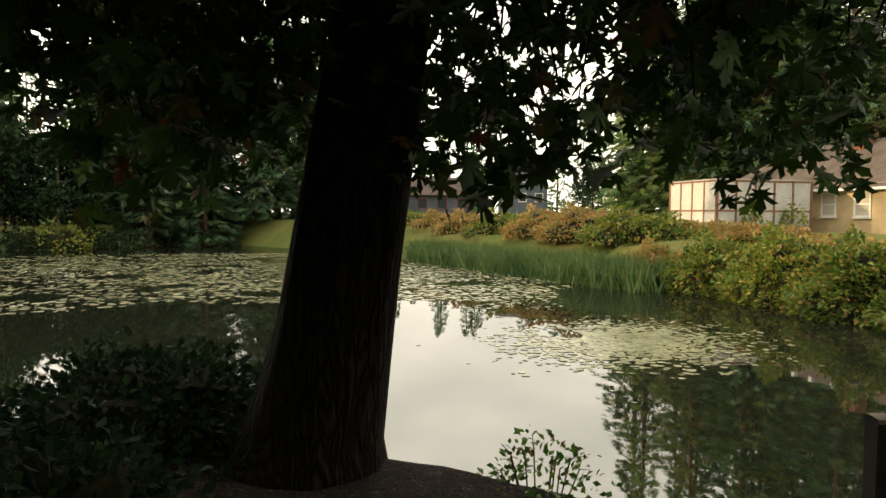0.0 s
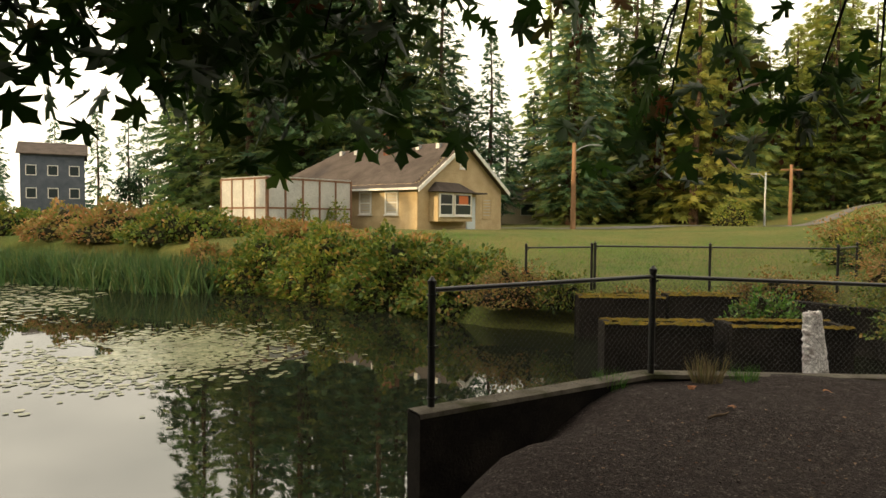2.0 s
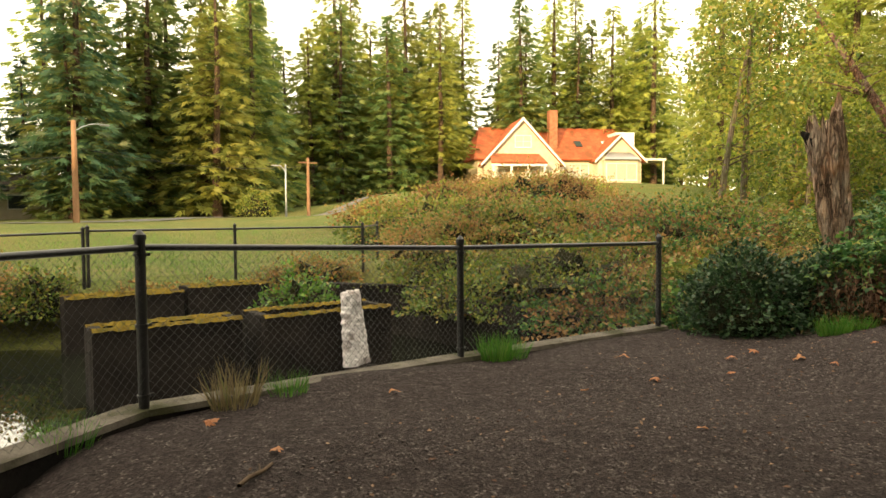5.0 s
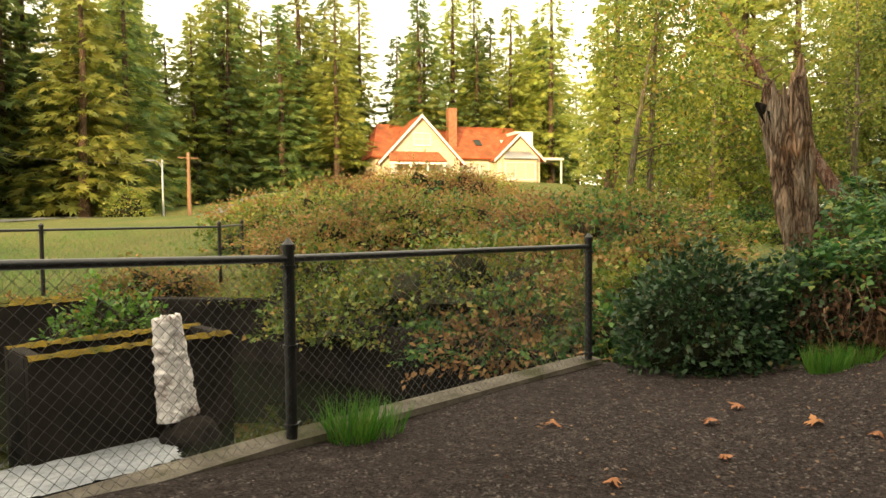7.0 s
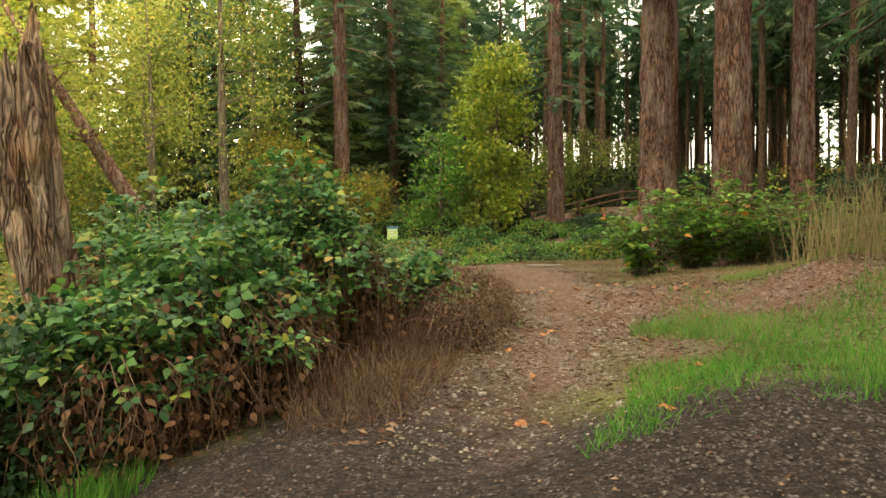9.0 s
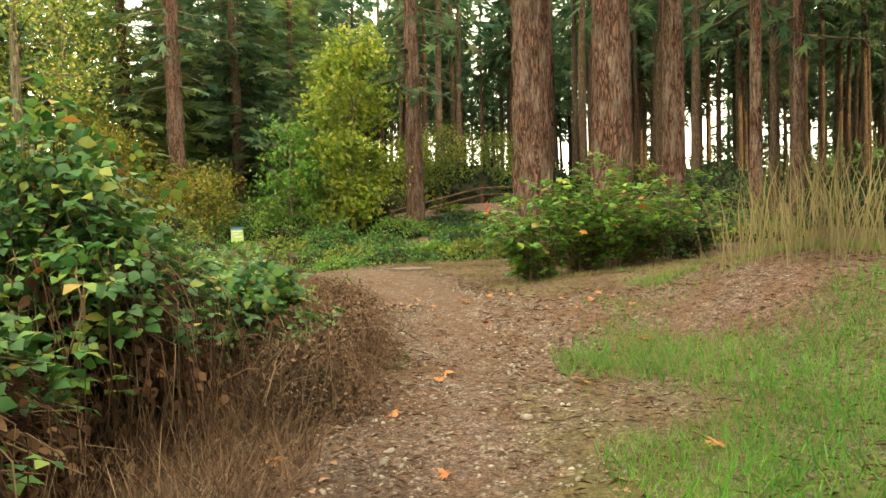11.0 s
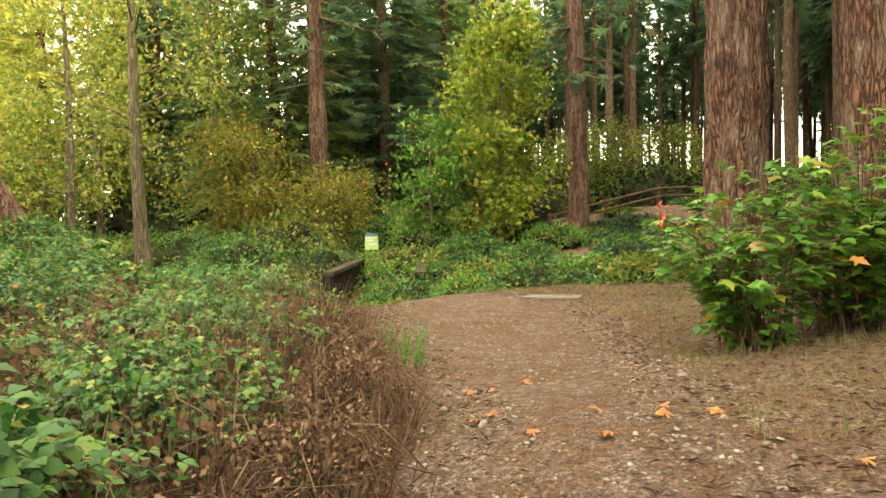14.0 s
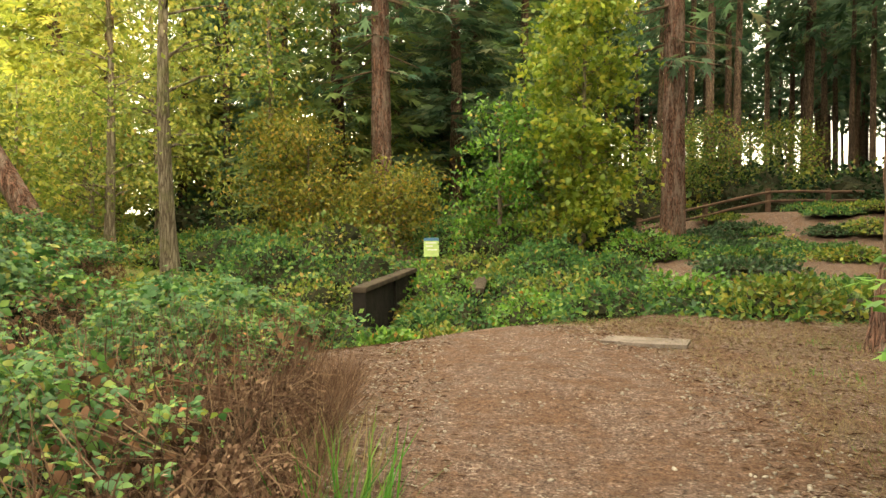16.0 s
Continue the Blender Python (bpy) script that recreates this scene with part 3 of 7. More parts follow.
def inside(x, y, poly):
    c = np.zeros(x.shape, dtype=bool)
    n = len(poly)
    for i in range(n):
        (x0, y0), (x1, y1) = poly[i], poly[(i + 1) % n]
        with np.errstate(divide="ignore", invalid="ignore"):
            c ^= ((y0 > y) != (y1 > y)) & (x < (x1 - x0) * (y - y0) / (y1 - y0 + 1e-12) + x0)
    return c


def smooth(t):
    t = np.clip(t, 0, 1)
    return t * t * (3 - 2 * t)


def height(x, y):
    x, y = np.asarray(x, dtype=float), np.asarray(y, dtype=float)
    d2 = (x[..., None] - LEVELS[:, 0]) ** 2 + (y[..., None] - LEVELS[:, 1]) ** 2
    w = 1 / (d2 + 0.8) ** 2
    h = (w * LEVELS[:, 2]).sum(-1) / w.sum(-1)
    h = h + 0.03 * np.sin(x * 1.7 + 0.6 * y) * np.sin(y * 2.1 - 0.3 * x)
    d = seg_dist(x, y, SHORE, True)
    wet = inside(x, y, SHORE)
    walled = smooth((x + 1.3) / 2.6) * smooth((9.2 - y) / 0.2) * smooth((8.6 - x) / 0.3)
    bank = h * smooth(d / 1.3) + (WATER - 0.05) * (1 - smooth(d / 1.3))
    bank = bank * (1 - walled) + h * walled
    return np.where(wet, WATER - 0.05 - 0.9 * smooth(d / 1.5), bank)


def gh(x, y):
    return float(height(np.array(x), np.array(y)))


def make_ground():
    ax = np.concatenate([[-3000, -900, -350, -160], np.arange(-96, -8, 2.0), np.arange(-8, 32, 0.22), np.arange(32, 130, 2.5), [180, 350, 900, 3000]])
    ay = np.concatenate([[-3000, -900, -350, -160, -100], np.arange(-70, -5, 3.0), np.arange(-5, 14, 0.22), np.arange(14, 36, 0.8), np.arange(36, 130, 2.5), [180, 350, 900, 3000]])
    X, Y = np.meshgrid(ax, ay, indexing="ij")
    H = height(X, Y)
    nx, ny = X.shape
    i, j = np.meshgrid(np.arange(nx - 1), np.arange(ny - 1), indexing="ij")
    q = np.stack([i * ny + j, (i + 1) * ny + j, (i + 1) * ny + j + 1, i * ny + j + 1], -1).reshape(-1, 4)
    ob = mesh_part("ground", np.stack([X, Y, H], -1).reshape(-1, 3), q, M_GROUND, smooth=True)
    tagged(ob, "dark gravel yard, stony dirt trail and rough grass", "ground", kind="structure")
    yard = np.array([(-9, -6), (-6, 2.6), (-2.8, 4.2), (-2.2, 6.9), (1.0, 9.6), (8.3, 9.6), (9.5, 6.4), (10.6, 5.3), (12.6, 3.9), (12.2, 2.9), (9.3, 4.3), (8.75, 3.5), (8.6, 2.4), (7.2, 0.0), (5, -6)])
    d = seg_dist(X, Y, yard, True)
    g = 0.5 + np.where(inside(X, Y, yard), d, -d) * 0.8
    d, w = seg_dist(X, Y, TRAIL, False, TRAIL_W)
    p = 0.5 + (w - d) * 1.1
    p = np.maximum(p, 0.85 * smooth((X - 8.9) / 0.8) * smooth((75 - X) / 8) * smooth((Y + 40) / 6) * smooth((6.8 - Y + 0.1 * np.maximum(X - 20, 0)) / 1.5))
    p = p * (0.25 + 0.75 * smooth((X - 7.4) / 4.6))
    for nm, a in (("gravel", g), ("path", p)):
        at = ob.data.attributes.new(nm, "FLOAT", "POINT")
        at.data.foreach_set("value", np.clip(a, 0, 1).astype(np.float32).ravel())


make_ground()
water = mesh_part("water", [(-90, -30, WATER), (12, -30, WATER), (12, 60, WATER), (-90, 60, WATER)], [(0, 1, 2, 3)], M_WATER)
tagged(water, "still dark pond water mirroring the sky", "pond water", kind="structure")


# ---- retaining wall and chain link fences ----
P = [(-0.93, 6.85, 0.0), (1.53, 8.34, 0.03), (4.68, 8.83, -0.09), (8.01, 8.89, -0.14)]


def wall_run(name, pts, z_top, depth, thick, cap, label):
    th = empty(name, pts[0][0], pts[0][1], 0, 0, label, "wall", kind="structure")
    for (xa, ya), (xb, yb), za, zb in zip(pts, pts[1:], z_top, z_top[1:]):
        L = math.hypot(xb - xa, yb - ya)
        u = Vector(((xb - xa) / L, (yb - ya) / L, 0))
        nrm = Vector((-u.y, u.x, 0)) * thick / 2
        A, B = Vector((xa, ya, 0)) - u * 0.04, Vector((xb, yb, 0)) + u * 0.04
        bm = bmesh.new()
        n = 14
        for (zl, zh, grow, m) in ((None, 0.0, 0.0, 0),):
            rows = []
            for i in range(n + 1):
                t = i / n
                c = A.lerp(B, t)
                zt = za + (zb - za) * t + 0.012 * math.sin(i * 2.3 + xa)
                rows.append([bm.verts.new((c + s * nrm + Vector((0, 0, z)))[:]) for s, z in ((-1, -depth), (-1, zt - 0.02), (-0.85, zt), (0.85, zt), (1, zt - 0.02), (1, -depth))])
            for r0, r1 in zip(rows, rows[1:]):
                for k in range(5):
                    bm.faces.new((r0[k], r1[k], r1[k + 1], r0[k + 1]))
            bm.faces.new(rows[0][::-1])
            bm.faces.new(rows[-1])
        bmesh.ops.recalc_face_normals(bm, faces=bm.faces)
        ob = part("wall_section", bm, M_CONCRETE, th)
        ob.matrix_parent_inverse = th.matrix_basis.inverted()
        n2 = 20
        bm = bmesh.new()
        pr = None
        for i in range(n2 + 1):
            t = i / n2
            c = A.lerp(B, t)
            zt = za + (zb - za) * t
            row = [bm.verts.new((c + k * nrm + Vector((0, 0, zt + e)))[:]) for k, e in ((-1.06, -0.035), (-1.0, 0.01), (-0.4, 0.016 + 0.006 * math.sin(i * 1.7)), (0.4, 0.016), (1.0, 0.01), (1.06, -0.035))]
            if pr:
                for q in range(5):
                    bm.faces.new((pr[q], row[q], row[q + 1], pr[q + 1]))
            pr = row
        bmesh.ops.recalc_face_normals(bm, faces=bm.faces)
        ob = part("cap", bm, cap, th, "cap strip along the top of the wall")
        ob.matrix_parent_inverse = th.matrix_basis.inverted()
    return th


wall_run("retaining_wall", [(-1.05, 6.72), (1.5, 8.4), (4.69, 8.9), (8.1, 8.95)], [0.02, 0.05, -0.07, -0.1], 1.9, 0.24, M_CONCRETE_TOP, "weathered concrete retaining wall under the fence by the pond")


def chain_link(pa, pb, h, pitch=0.07, wire=0.0016):
    """Zigzag wires between two posts."""
    a, b = Vector(pa), Vector(pb)
    L = (b - a).length
    n = int(L / (pitch / 2))
    rows = int(h / (pitch / 2))
    V, F = [], []
    for i in range(n):
        pts = []
        for k in range(rows + 1):
            off = (i + (k + i) % 2) * pitch / 2
            pts.append(a.lerp(b, min(off, L) / L) + Vector((0, 0, 0.05 + h * k / rows)))
        for p, q in zip(pts, pts[1:]):
            s = len(V)
            d = (q - p).normalized()
            e = Vector((d.z, 0, -d.x)) if abs(d.z) > 0.1 else Vector((0, 0, 1))
            f = d.cross(e).normalized()
            e = e.normalized()
            for o in (p, q):
                for w in (e, -e * 0.5 + f * 0.87, -e * 0.5 - f * 0.87):
                    V.append(o + w * wire)
            F += [(s, s + 1, s + 4, s + 3), (s + 1, s + 2, s + 5, s + 4), (s + 2, s, s + 3, s + 5)]
    return [v[:] for v in V], F


def post_bm(h, r, cap=True):
    bm = bmesh.new()
    bmesh.ops.create_cone(bm, cap_ends=True, segments=14, radius1=r, radius2=r, depth=h, matrix=Matrix.Translation((0, 0, h / 2)))
    if cap:
        bmesh.ops.create_cone(bm, cap_ends=True, segments=14, radius1=r * 1.25, radius2=r * 1.2, depth=0.035, matrix=Matrix.Translation((0, 0, h + 0.0)))
        bmesh.ops.create_cone(bm, cap_ends=True, segments=14, radius1=r * 1.1, radius2=r * 0.2, depth=0.04, matrix=Matrix.Translation((0, 0, h + 0.036)))
    return bm


def fence(name, pts, h, label, r=0.036, pitch=0.07, wire=0.0016, rail_drop=0.07):
    th = empty(name, *pts[0], 0, label, "fence")
    inv = th.matrix_basis.inverted()
    for p in pts:
        ob = part("post", post_bm(h, r), M_BLACK, th)
        ob.matrix_basis = Matrix.Translation(Vector(p) - Vector(pts[0]))
        for dz in (0.12, h * 0.5, h - 0.12):
            bm = bmesh.new()
            bmesh.ops.create_cone(bm, cap_ends=True, segments=12, radius1=r * 1.3, radius2=r * 1.3, depth=0.022, matrix=Matrix.Translation((0, 0, dz)))
            add_box(bm, r, -0.008, dz - 0.011, r + 0.03, 0.008, dz + 0.011)
            band = part("tension_band", bm, M_BLACK, ob)
    for a, b in zip(pts, pts[1:]):
        u = (Vector(b) - Vector(a)).normalized() * r * 0.8
        A, B = Vector(a) + u + Vector((0, 0, h - rail_drop)), Vector(b) - u + Vector((0, 0, h - rail_drop))
        v, f = tubes([[(*A, 0.024), (*A.lerp(B, 0.33), 0.024), (*A.lerp(B, 0.66), 0.024), (*B, 0.024)]], 10)
        part_ob = mesh_part("top_rail", v, f, M_BLACK, th, smooth=True)
        part_ob.matrix_parent_inverse = inv
        off = Vector((u.y, -u.x, 0)).normalized() * 0.03
        v, f = chain_link(Vector(a) + off, Vector(b) + off, h - 0.12, pitch, wire)
        k = mesh_part("chain_link_mesh", v, f, M_BLACK, th)
        k.matrix_parent_inverse = inv
    return th


fence("chain_link_fence", P, 1.22, "black chain link fence with round posts on a concrete wall")
fence("chain_link_fence", [(2.78, 18.7, -0.02), (5.76, 18.6, -0.02), (9.0, 18.5, -0.02), (10.2, 19.8, 0.0)], 1.22, "black chain link fence along the far lawn", 0.035, 0.12, 0.0016)
fence("chain_link_fence", [(1.0, 19.2, -0.1), (2.7, 18.72, -0.05)], 1.22, "black chain link fence half buried in vines", 0.035, 0.12, 0.0016)


# ---- weir blocks ----
def weir_block(x0, y0, x1, y1, z_top, label):
    th = empty("weir_block", (x0 + x1) / 2, y0, WATER, 0, label, "concrete block", "weir blocks")
    ox, oy = (x0 + x1) / 2, y0
    t = 0.17
    for nm, a in (("front_wall", (x0, y0, x1, y0 + t)), ("back_wall", (x0, y1 - t, x1, y1)), ("side_wall", (x0, y0 + t, x0 + t, y1 - t)), ("side_wall", (x1 - t, y0 + t, x1, y1 - t))):
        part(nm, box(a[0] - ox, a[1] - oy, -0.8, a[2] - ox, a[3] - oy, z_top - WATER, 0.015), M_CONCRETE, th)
    for a in ((x0, y0, x1, y0 + t), (x0, y1 - t, x1, y1)):
        bm = bmesh.new()
        n = int((a[2] - a[0]) / 0.06)
        rng = np.random.default_rng(int(abs(a[1]) * 10))
        pr = None
        for i in range(n + 1):
            x = a[0] + (a[2] - a[0]) * i / n - ox
            e = rng.uniform(0.006, 0.035)
            row = [bm.verts.new((x, a[1] - oy - 0.012 - e * 0.4, z_top - WATER - e)), bm.verts.new((x, a[1] - oy + t * 0.3, z_top - WATER + e)), bm.verts.new((x, a[1] - oy + t * 0.7, z_top - WATER + e * 0.8)), bm.verts.new((x, a[3] - oy + 0.01, z_top - WATER - 0.01))]
            if pr:
                for k in range(3):
                    bm.faces.new((pr[k], row[k], row[k + 1], pr[k + 1]))
            pr = row
        bmesh.ops.recalc_face_normals(bm, faces=bm.faces)
        part("moss_cap", bm, M_MOSS, th, "ochre green moss along the edge")
    return th


weir_block(4.18, 12.85, 6.35, 13.85, -0.07, "dark mossy concrete weir block standing in water")
weir_block(1.95, 13.1, 3.94, 13.75, -0.08, "dark mossy concrete weir block standing in water")
weir_block(2.2, 17.6, 4.35, 18.3, -0.1, "dark mossy concrete weir wall below the far fence")
weir_block(4.45, 17.7, 6.2, 18.4, -0.04, "dark mossy concrete weir wall below the far fence")


wall_run("creek_wall", [(7.1, 17.3), (8.5, 15.6), (8.6, 13.0), (8.95, 9.9)], [-0.08, -0.1, -0.25, -0.3], 1.9, 0.3, M_CONCRETE, "dark concrete wall along the creek")


def froth_plume():
    bm = bmesh.new()
    bmesh.ops.create_grid(bm, x_segments=40, y_segments=110, size=0.5)
    for v in bm.verts:
        u, t = v.co.x * 2, v.co.y + 0.5
        w = 0.15 + 0.1 * (1 - t) ** 0.9
        edge = 0.025 * noise.noise(Vector((u * 3, t * 16, 2)))
        lump = noise.noise(Vector((u * 3, t * 7, 5))) * 0.03 + noise.noise(Vector((u * 9, t * 26, 1))) * 0.022 + noise.noise(Vector((u * 22, t * 60, 1))) * 0.012
        x = u * w + edge * abs(u) * 1.5 - 0.05 * t
        top = 0.05 * noise.noise(Vector((u * 6, 3, 1))) * (1 if t > 0.9 else 0)
        v.co = Vector((x, -0.16 * (1 - u * u) ** 0.5 + lump, t * 1.16 + top))
    ext = bmesh.ops.extrude_face_region(bm, geom=bm.faces[:])
    for v in ext["geom"]:
        if isinstance(v, bmesh.types.BMVert):
            v.co.y = 0.03
    bmesh.ops.recalc_face_normals(bm, faces=bm.faces)
    for f in bm.faces:
        f.smooth = True
    ob = part("froth_plume", bm, M_FOAM)
    ob.matrix_basis = pose(5.62, 12.74, WATER + 0.22, 0, -4, 12)
    return tagged(ob, "white frothy plume against the dark weir block", "froth plume")


froth_plume()
bm = bmesh.new()
bmesh.ops.create_icosphere(bm, subdivisions=3, radius=0.34)
for v in bm.verts:
    v.co *= 1 + 0.22 * noise.noise(v.co * 4)
    v.co.z *= 0.75
rock = part("rock", bm, M_CONCRETE)
rock.matrix_basis = pose(5.72, 12.6, WATER - 0.02)
tagged(rock, "dark wet rock under the white plume", "rock")


def foam_sheet(name, x0, y0, x1, y1, seed, label):
    """Churned white water lying on the pond in an uneven patch."""
    bm = bmesh.new()
    bmesh.ops.create_grid(bm, x_segments=60, y_segments=40, size=0.5)
    gone = []
    for v in bm.verts:
        u, w = v.co.x * 2, v.co.y * 2
        v.co = Vector(((x0 + x1) / 2 + v.co.x * (x1 - x0), (y0 + y1) / 2 + v.co.y * (y1 - y0), WATER + 0.012 + 0.012 * noise.noise(Vector((u * 6, w * 5, seed)))))
        if max(abs(u), abs(w)) ** 4 + 0.3 * noise.noise(Vector((u * 2.4, w * 2, seed + 3))) + 0.12 * noise.noise(Vector((u * 9, w * 6, seed))) > 0.72:
            gone.append(v)
    bmesh.ops.delete(bm, geom=gone, context="VERTS")
    for f in bm.faces:
        f.smooth = True
    return tagged(part(name, bm, M_WHITEWATER), label, "water foam", kind="stuff")


foam_sheet("water_foam", 3.5, 11.9, 5.5, 13.0, 2.0, "pale churned water below the weir blocks")


# ---- foliage builders ----
def bush_foliage(rng, n, rad, leaf, lump=0.35, droop=0.15, bottom=0.0, template=LEAF, shell=0.55, topped=0.0):
    """Leaves in the outer part of a lumpy dome."""
    d = unit(rng, n)
    d[:, 2] = np.abs(d[:, 2]) * (1 - bottom) - bottom * rng.random(n)
    if topped:
        low = (d[:, 2] < 0.5) & (rng.random(n) < topped)
        d[low, 2] = rng.uniform(0.45, 1.0, low.sum())
        d /= np.linalg.norm(d, axis=1)[:, None]
    f = np.array([1 + lump * noise.noise(Vector(v) * 2.2) + lump * 0.7 * noise.noise(Vector(v) * 5.5 + Vector((7, 3, 1))) for v in d])
    r = (rng.random(n) ** 0.5) * (1 - shell) + shell
    c = d * (f * r)[:, None] * np.array(rad)
    c[:, 2] = np.maximum(c[:, 2], 0.02)
    out = d + unit(rng, n) * 0.9 + np.array([0, 0, -droop])
    return scatter(template, c, rng.uniform(0.6, 1.25, n) * leaf, out, rng, 0.8)


def bush(name, x, y, rad, n, leaf, material, label, category="bush", seed=1, lump=0.35, template=LEAF, stems=18, stem_mat=None, group="", rz=0, shell=0.55, z=None, core=0.74, canes=0, topped=0.0):
    rng = np.random.default_rng(seed)
    th = empty(name, x, y, gh(x, y) - 0.04 if z is None else z, rz, label, category, group)
    v, f = bush_foliage(rng, n, rad, leaf, lump, template=template, shell=shell, topped=topped)
    mesh_part("foliage", v, f, material, th)
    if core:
        # added dome that closes the bush; its dark colour stands for inner shade
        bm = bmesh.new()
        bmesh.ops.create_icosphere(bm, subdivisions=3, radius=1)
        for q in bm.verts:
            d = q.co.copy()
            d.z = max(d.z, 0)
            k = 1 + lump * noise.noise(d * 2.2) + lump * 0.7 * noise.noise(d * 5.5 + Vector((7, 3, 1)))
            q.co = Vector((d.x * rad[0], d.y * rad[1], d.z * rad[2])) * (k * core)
        part("inner_growth", bm, M_CORE, th, "dark filler shell with the inner shade in its colour")
    lines = []
    for _ in range(stems):
        d = unit(rng, 1)[0]
        d[2] = abs(d[2])
        s = np.array([d[0] * rad[0] * 0.55, d[1] * rad[1] * 0.55, 0.0])
        e = d * np.array(rad) * rng.uniform(0.75, 1.08)
        m = (s + e) / 2 + np.array([0, 0, rad[2] * 0.25])
        lines.append([(*s, 0.006), (*m, 0.005), (*e, 0.002)])
    for _ in range(canes):
        a = rng.uniform(0, 6.28)
        top, out = rng.uniform(0.5, 0.95), rng.uniform(0.86, 1.12)
        a2 = a + rng.normal(0, 0.35)
        p0 = np.array([math.cos(a) * rad[0] * 0.5, math.sin(a) * rad[1] * 0.5, top * rad[2]])
        p1 = np.array([math.cos(a2) * rad[0] * out * 0.9, math.sin(a2) * rad[1] * out * 0.9, top * rad[2] * rng.uniform(0.55, 0.9)])
        p2 = np.array([math.cos(a2) * rad[0] * out, math.sin(a2) * rad[1] * out, rng.uniform(0.0, 0.25)])
        w = rng.uniform(0.0015, 0.0038)
        p1 += rng.normal(0, 0.12, 3)
        p2[:2] *= rng.uniform(0.8, 1.15)
        lines.append([(*p0, w), (*((p0 + p1) / 2 + np.array([0, 0, 0.06])), w), (*p1, w), (*((p1 + p2) / 2), w), (*p2, w * 0.6)])
    if lines:
        v, f = tubes(lines, 5)
        mesh_part("cane_tangle", v, f, stem_mat or M_TWIG, th)
    return th


def open_shrub(name, x, y, rad, stems, per, leaf, material, label, category="shrub", seed=1, template=LOBED, stem_mat=None):
    """An airy shrub: arching stems with side twigs that carry flat tiers of leaves."""
    rng = np.random.default_rng(seed)
    th = empty(name, x, y, gh(x, y) - 0.04, 0, label, category)
    lines, C, D = [], [], []
    for _ in range(stems):
        a, q = rng.uniform(0, 6.28), rng.uniform(0.25, 1.0) ** 0.6
        top = rad[2] * rng.uniform(0.5, 1.12) * (1.15 - 0.5 * q)
        base = np.array([rng.normal(0, 0.16 * rad[0]), rng.normal(0, 0.16 * rad[1]), 0])
        tip = np.array([math.cos(a) * rad[0] * q, math.sin(a) * rad[1] * q, top])
        mid = base * 0.4 + tip * 0.6 + np.array([0, 0, 0.22 * rad[2]]) - np.array([tip[0], tip[1], 0]) * 0.22
        pts = [(1 - t) ** 2 * base + 2 * t * (1 - t) * mid + t * t * tip for t in np.linspace(0, 1, 7)]
        lines.append([(*p, 0.009 * (1 - 0.75 * i / 6)) for i, p in enumerate(pts)])
        for _ in range(5):
            k = rng.uniform(0.08, 1.0)
            p = (1 - k) ** 2 * base + 2 * k * (1 - k) * mid + k * k * tip
            b = a + rng.normal(0, 1.0)
            e = p + np.array([math.cos(b), math.sin(b), rng.uniform(-0.1, 0.35)]) * rng.uniform(0.12, 0.34)
            lines.append([(*p, 0.004), (*((p + e) / 2 + np.array([0, 0, 0.02])), 0.003), (*e, 0.0015)])
            m = max(3, int(per / 5))
            f = rng.uniform(0.25, 1.1, m)
            C.append(p + (e - p) * f[:, None] + rng.normal(0, 0.03, (m, 3)))
            ang = b + rng.normal(0, 0.9, m)
            D.append(np.stack([np.cos(ang), np.sin(ang), rng.normal(-0.12, 0.22, m)], 1))
    C, D = np.concatenate(C), np.concatenate(D)
    C[:, 2] = np.maximum(C[:, 2], 0.05)
    v, f = scatter(template, C, rng.uniform(0.55, 1.25, len(C)) * leaf, D, rng, 0.3)
    mesh_part("foliage", v, f, material, th)
    v, f = tubes(lines, 5)
    mesh_part("branchwork", v, f, stem_mat or M_TWIG, th)
    return th


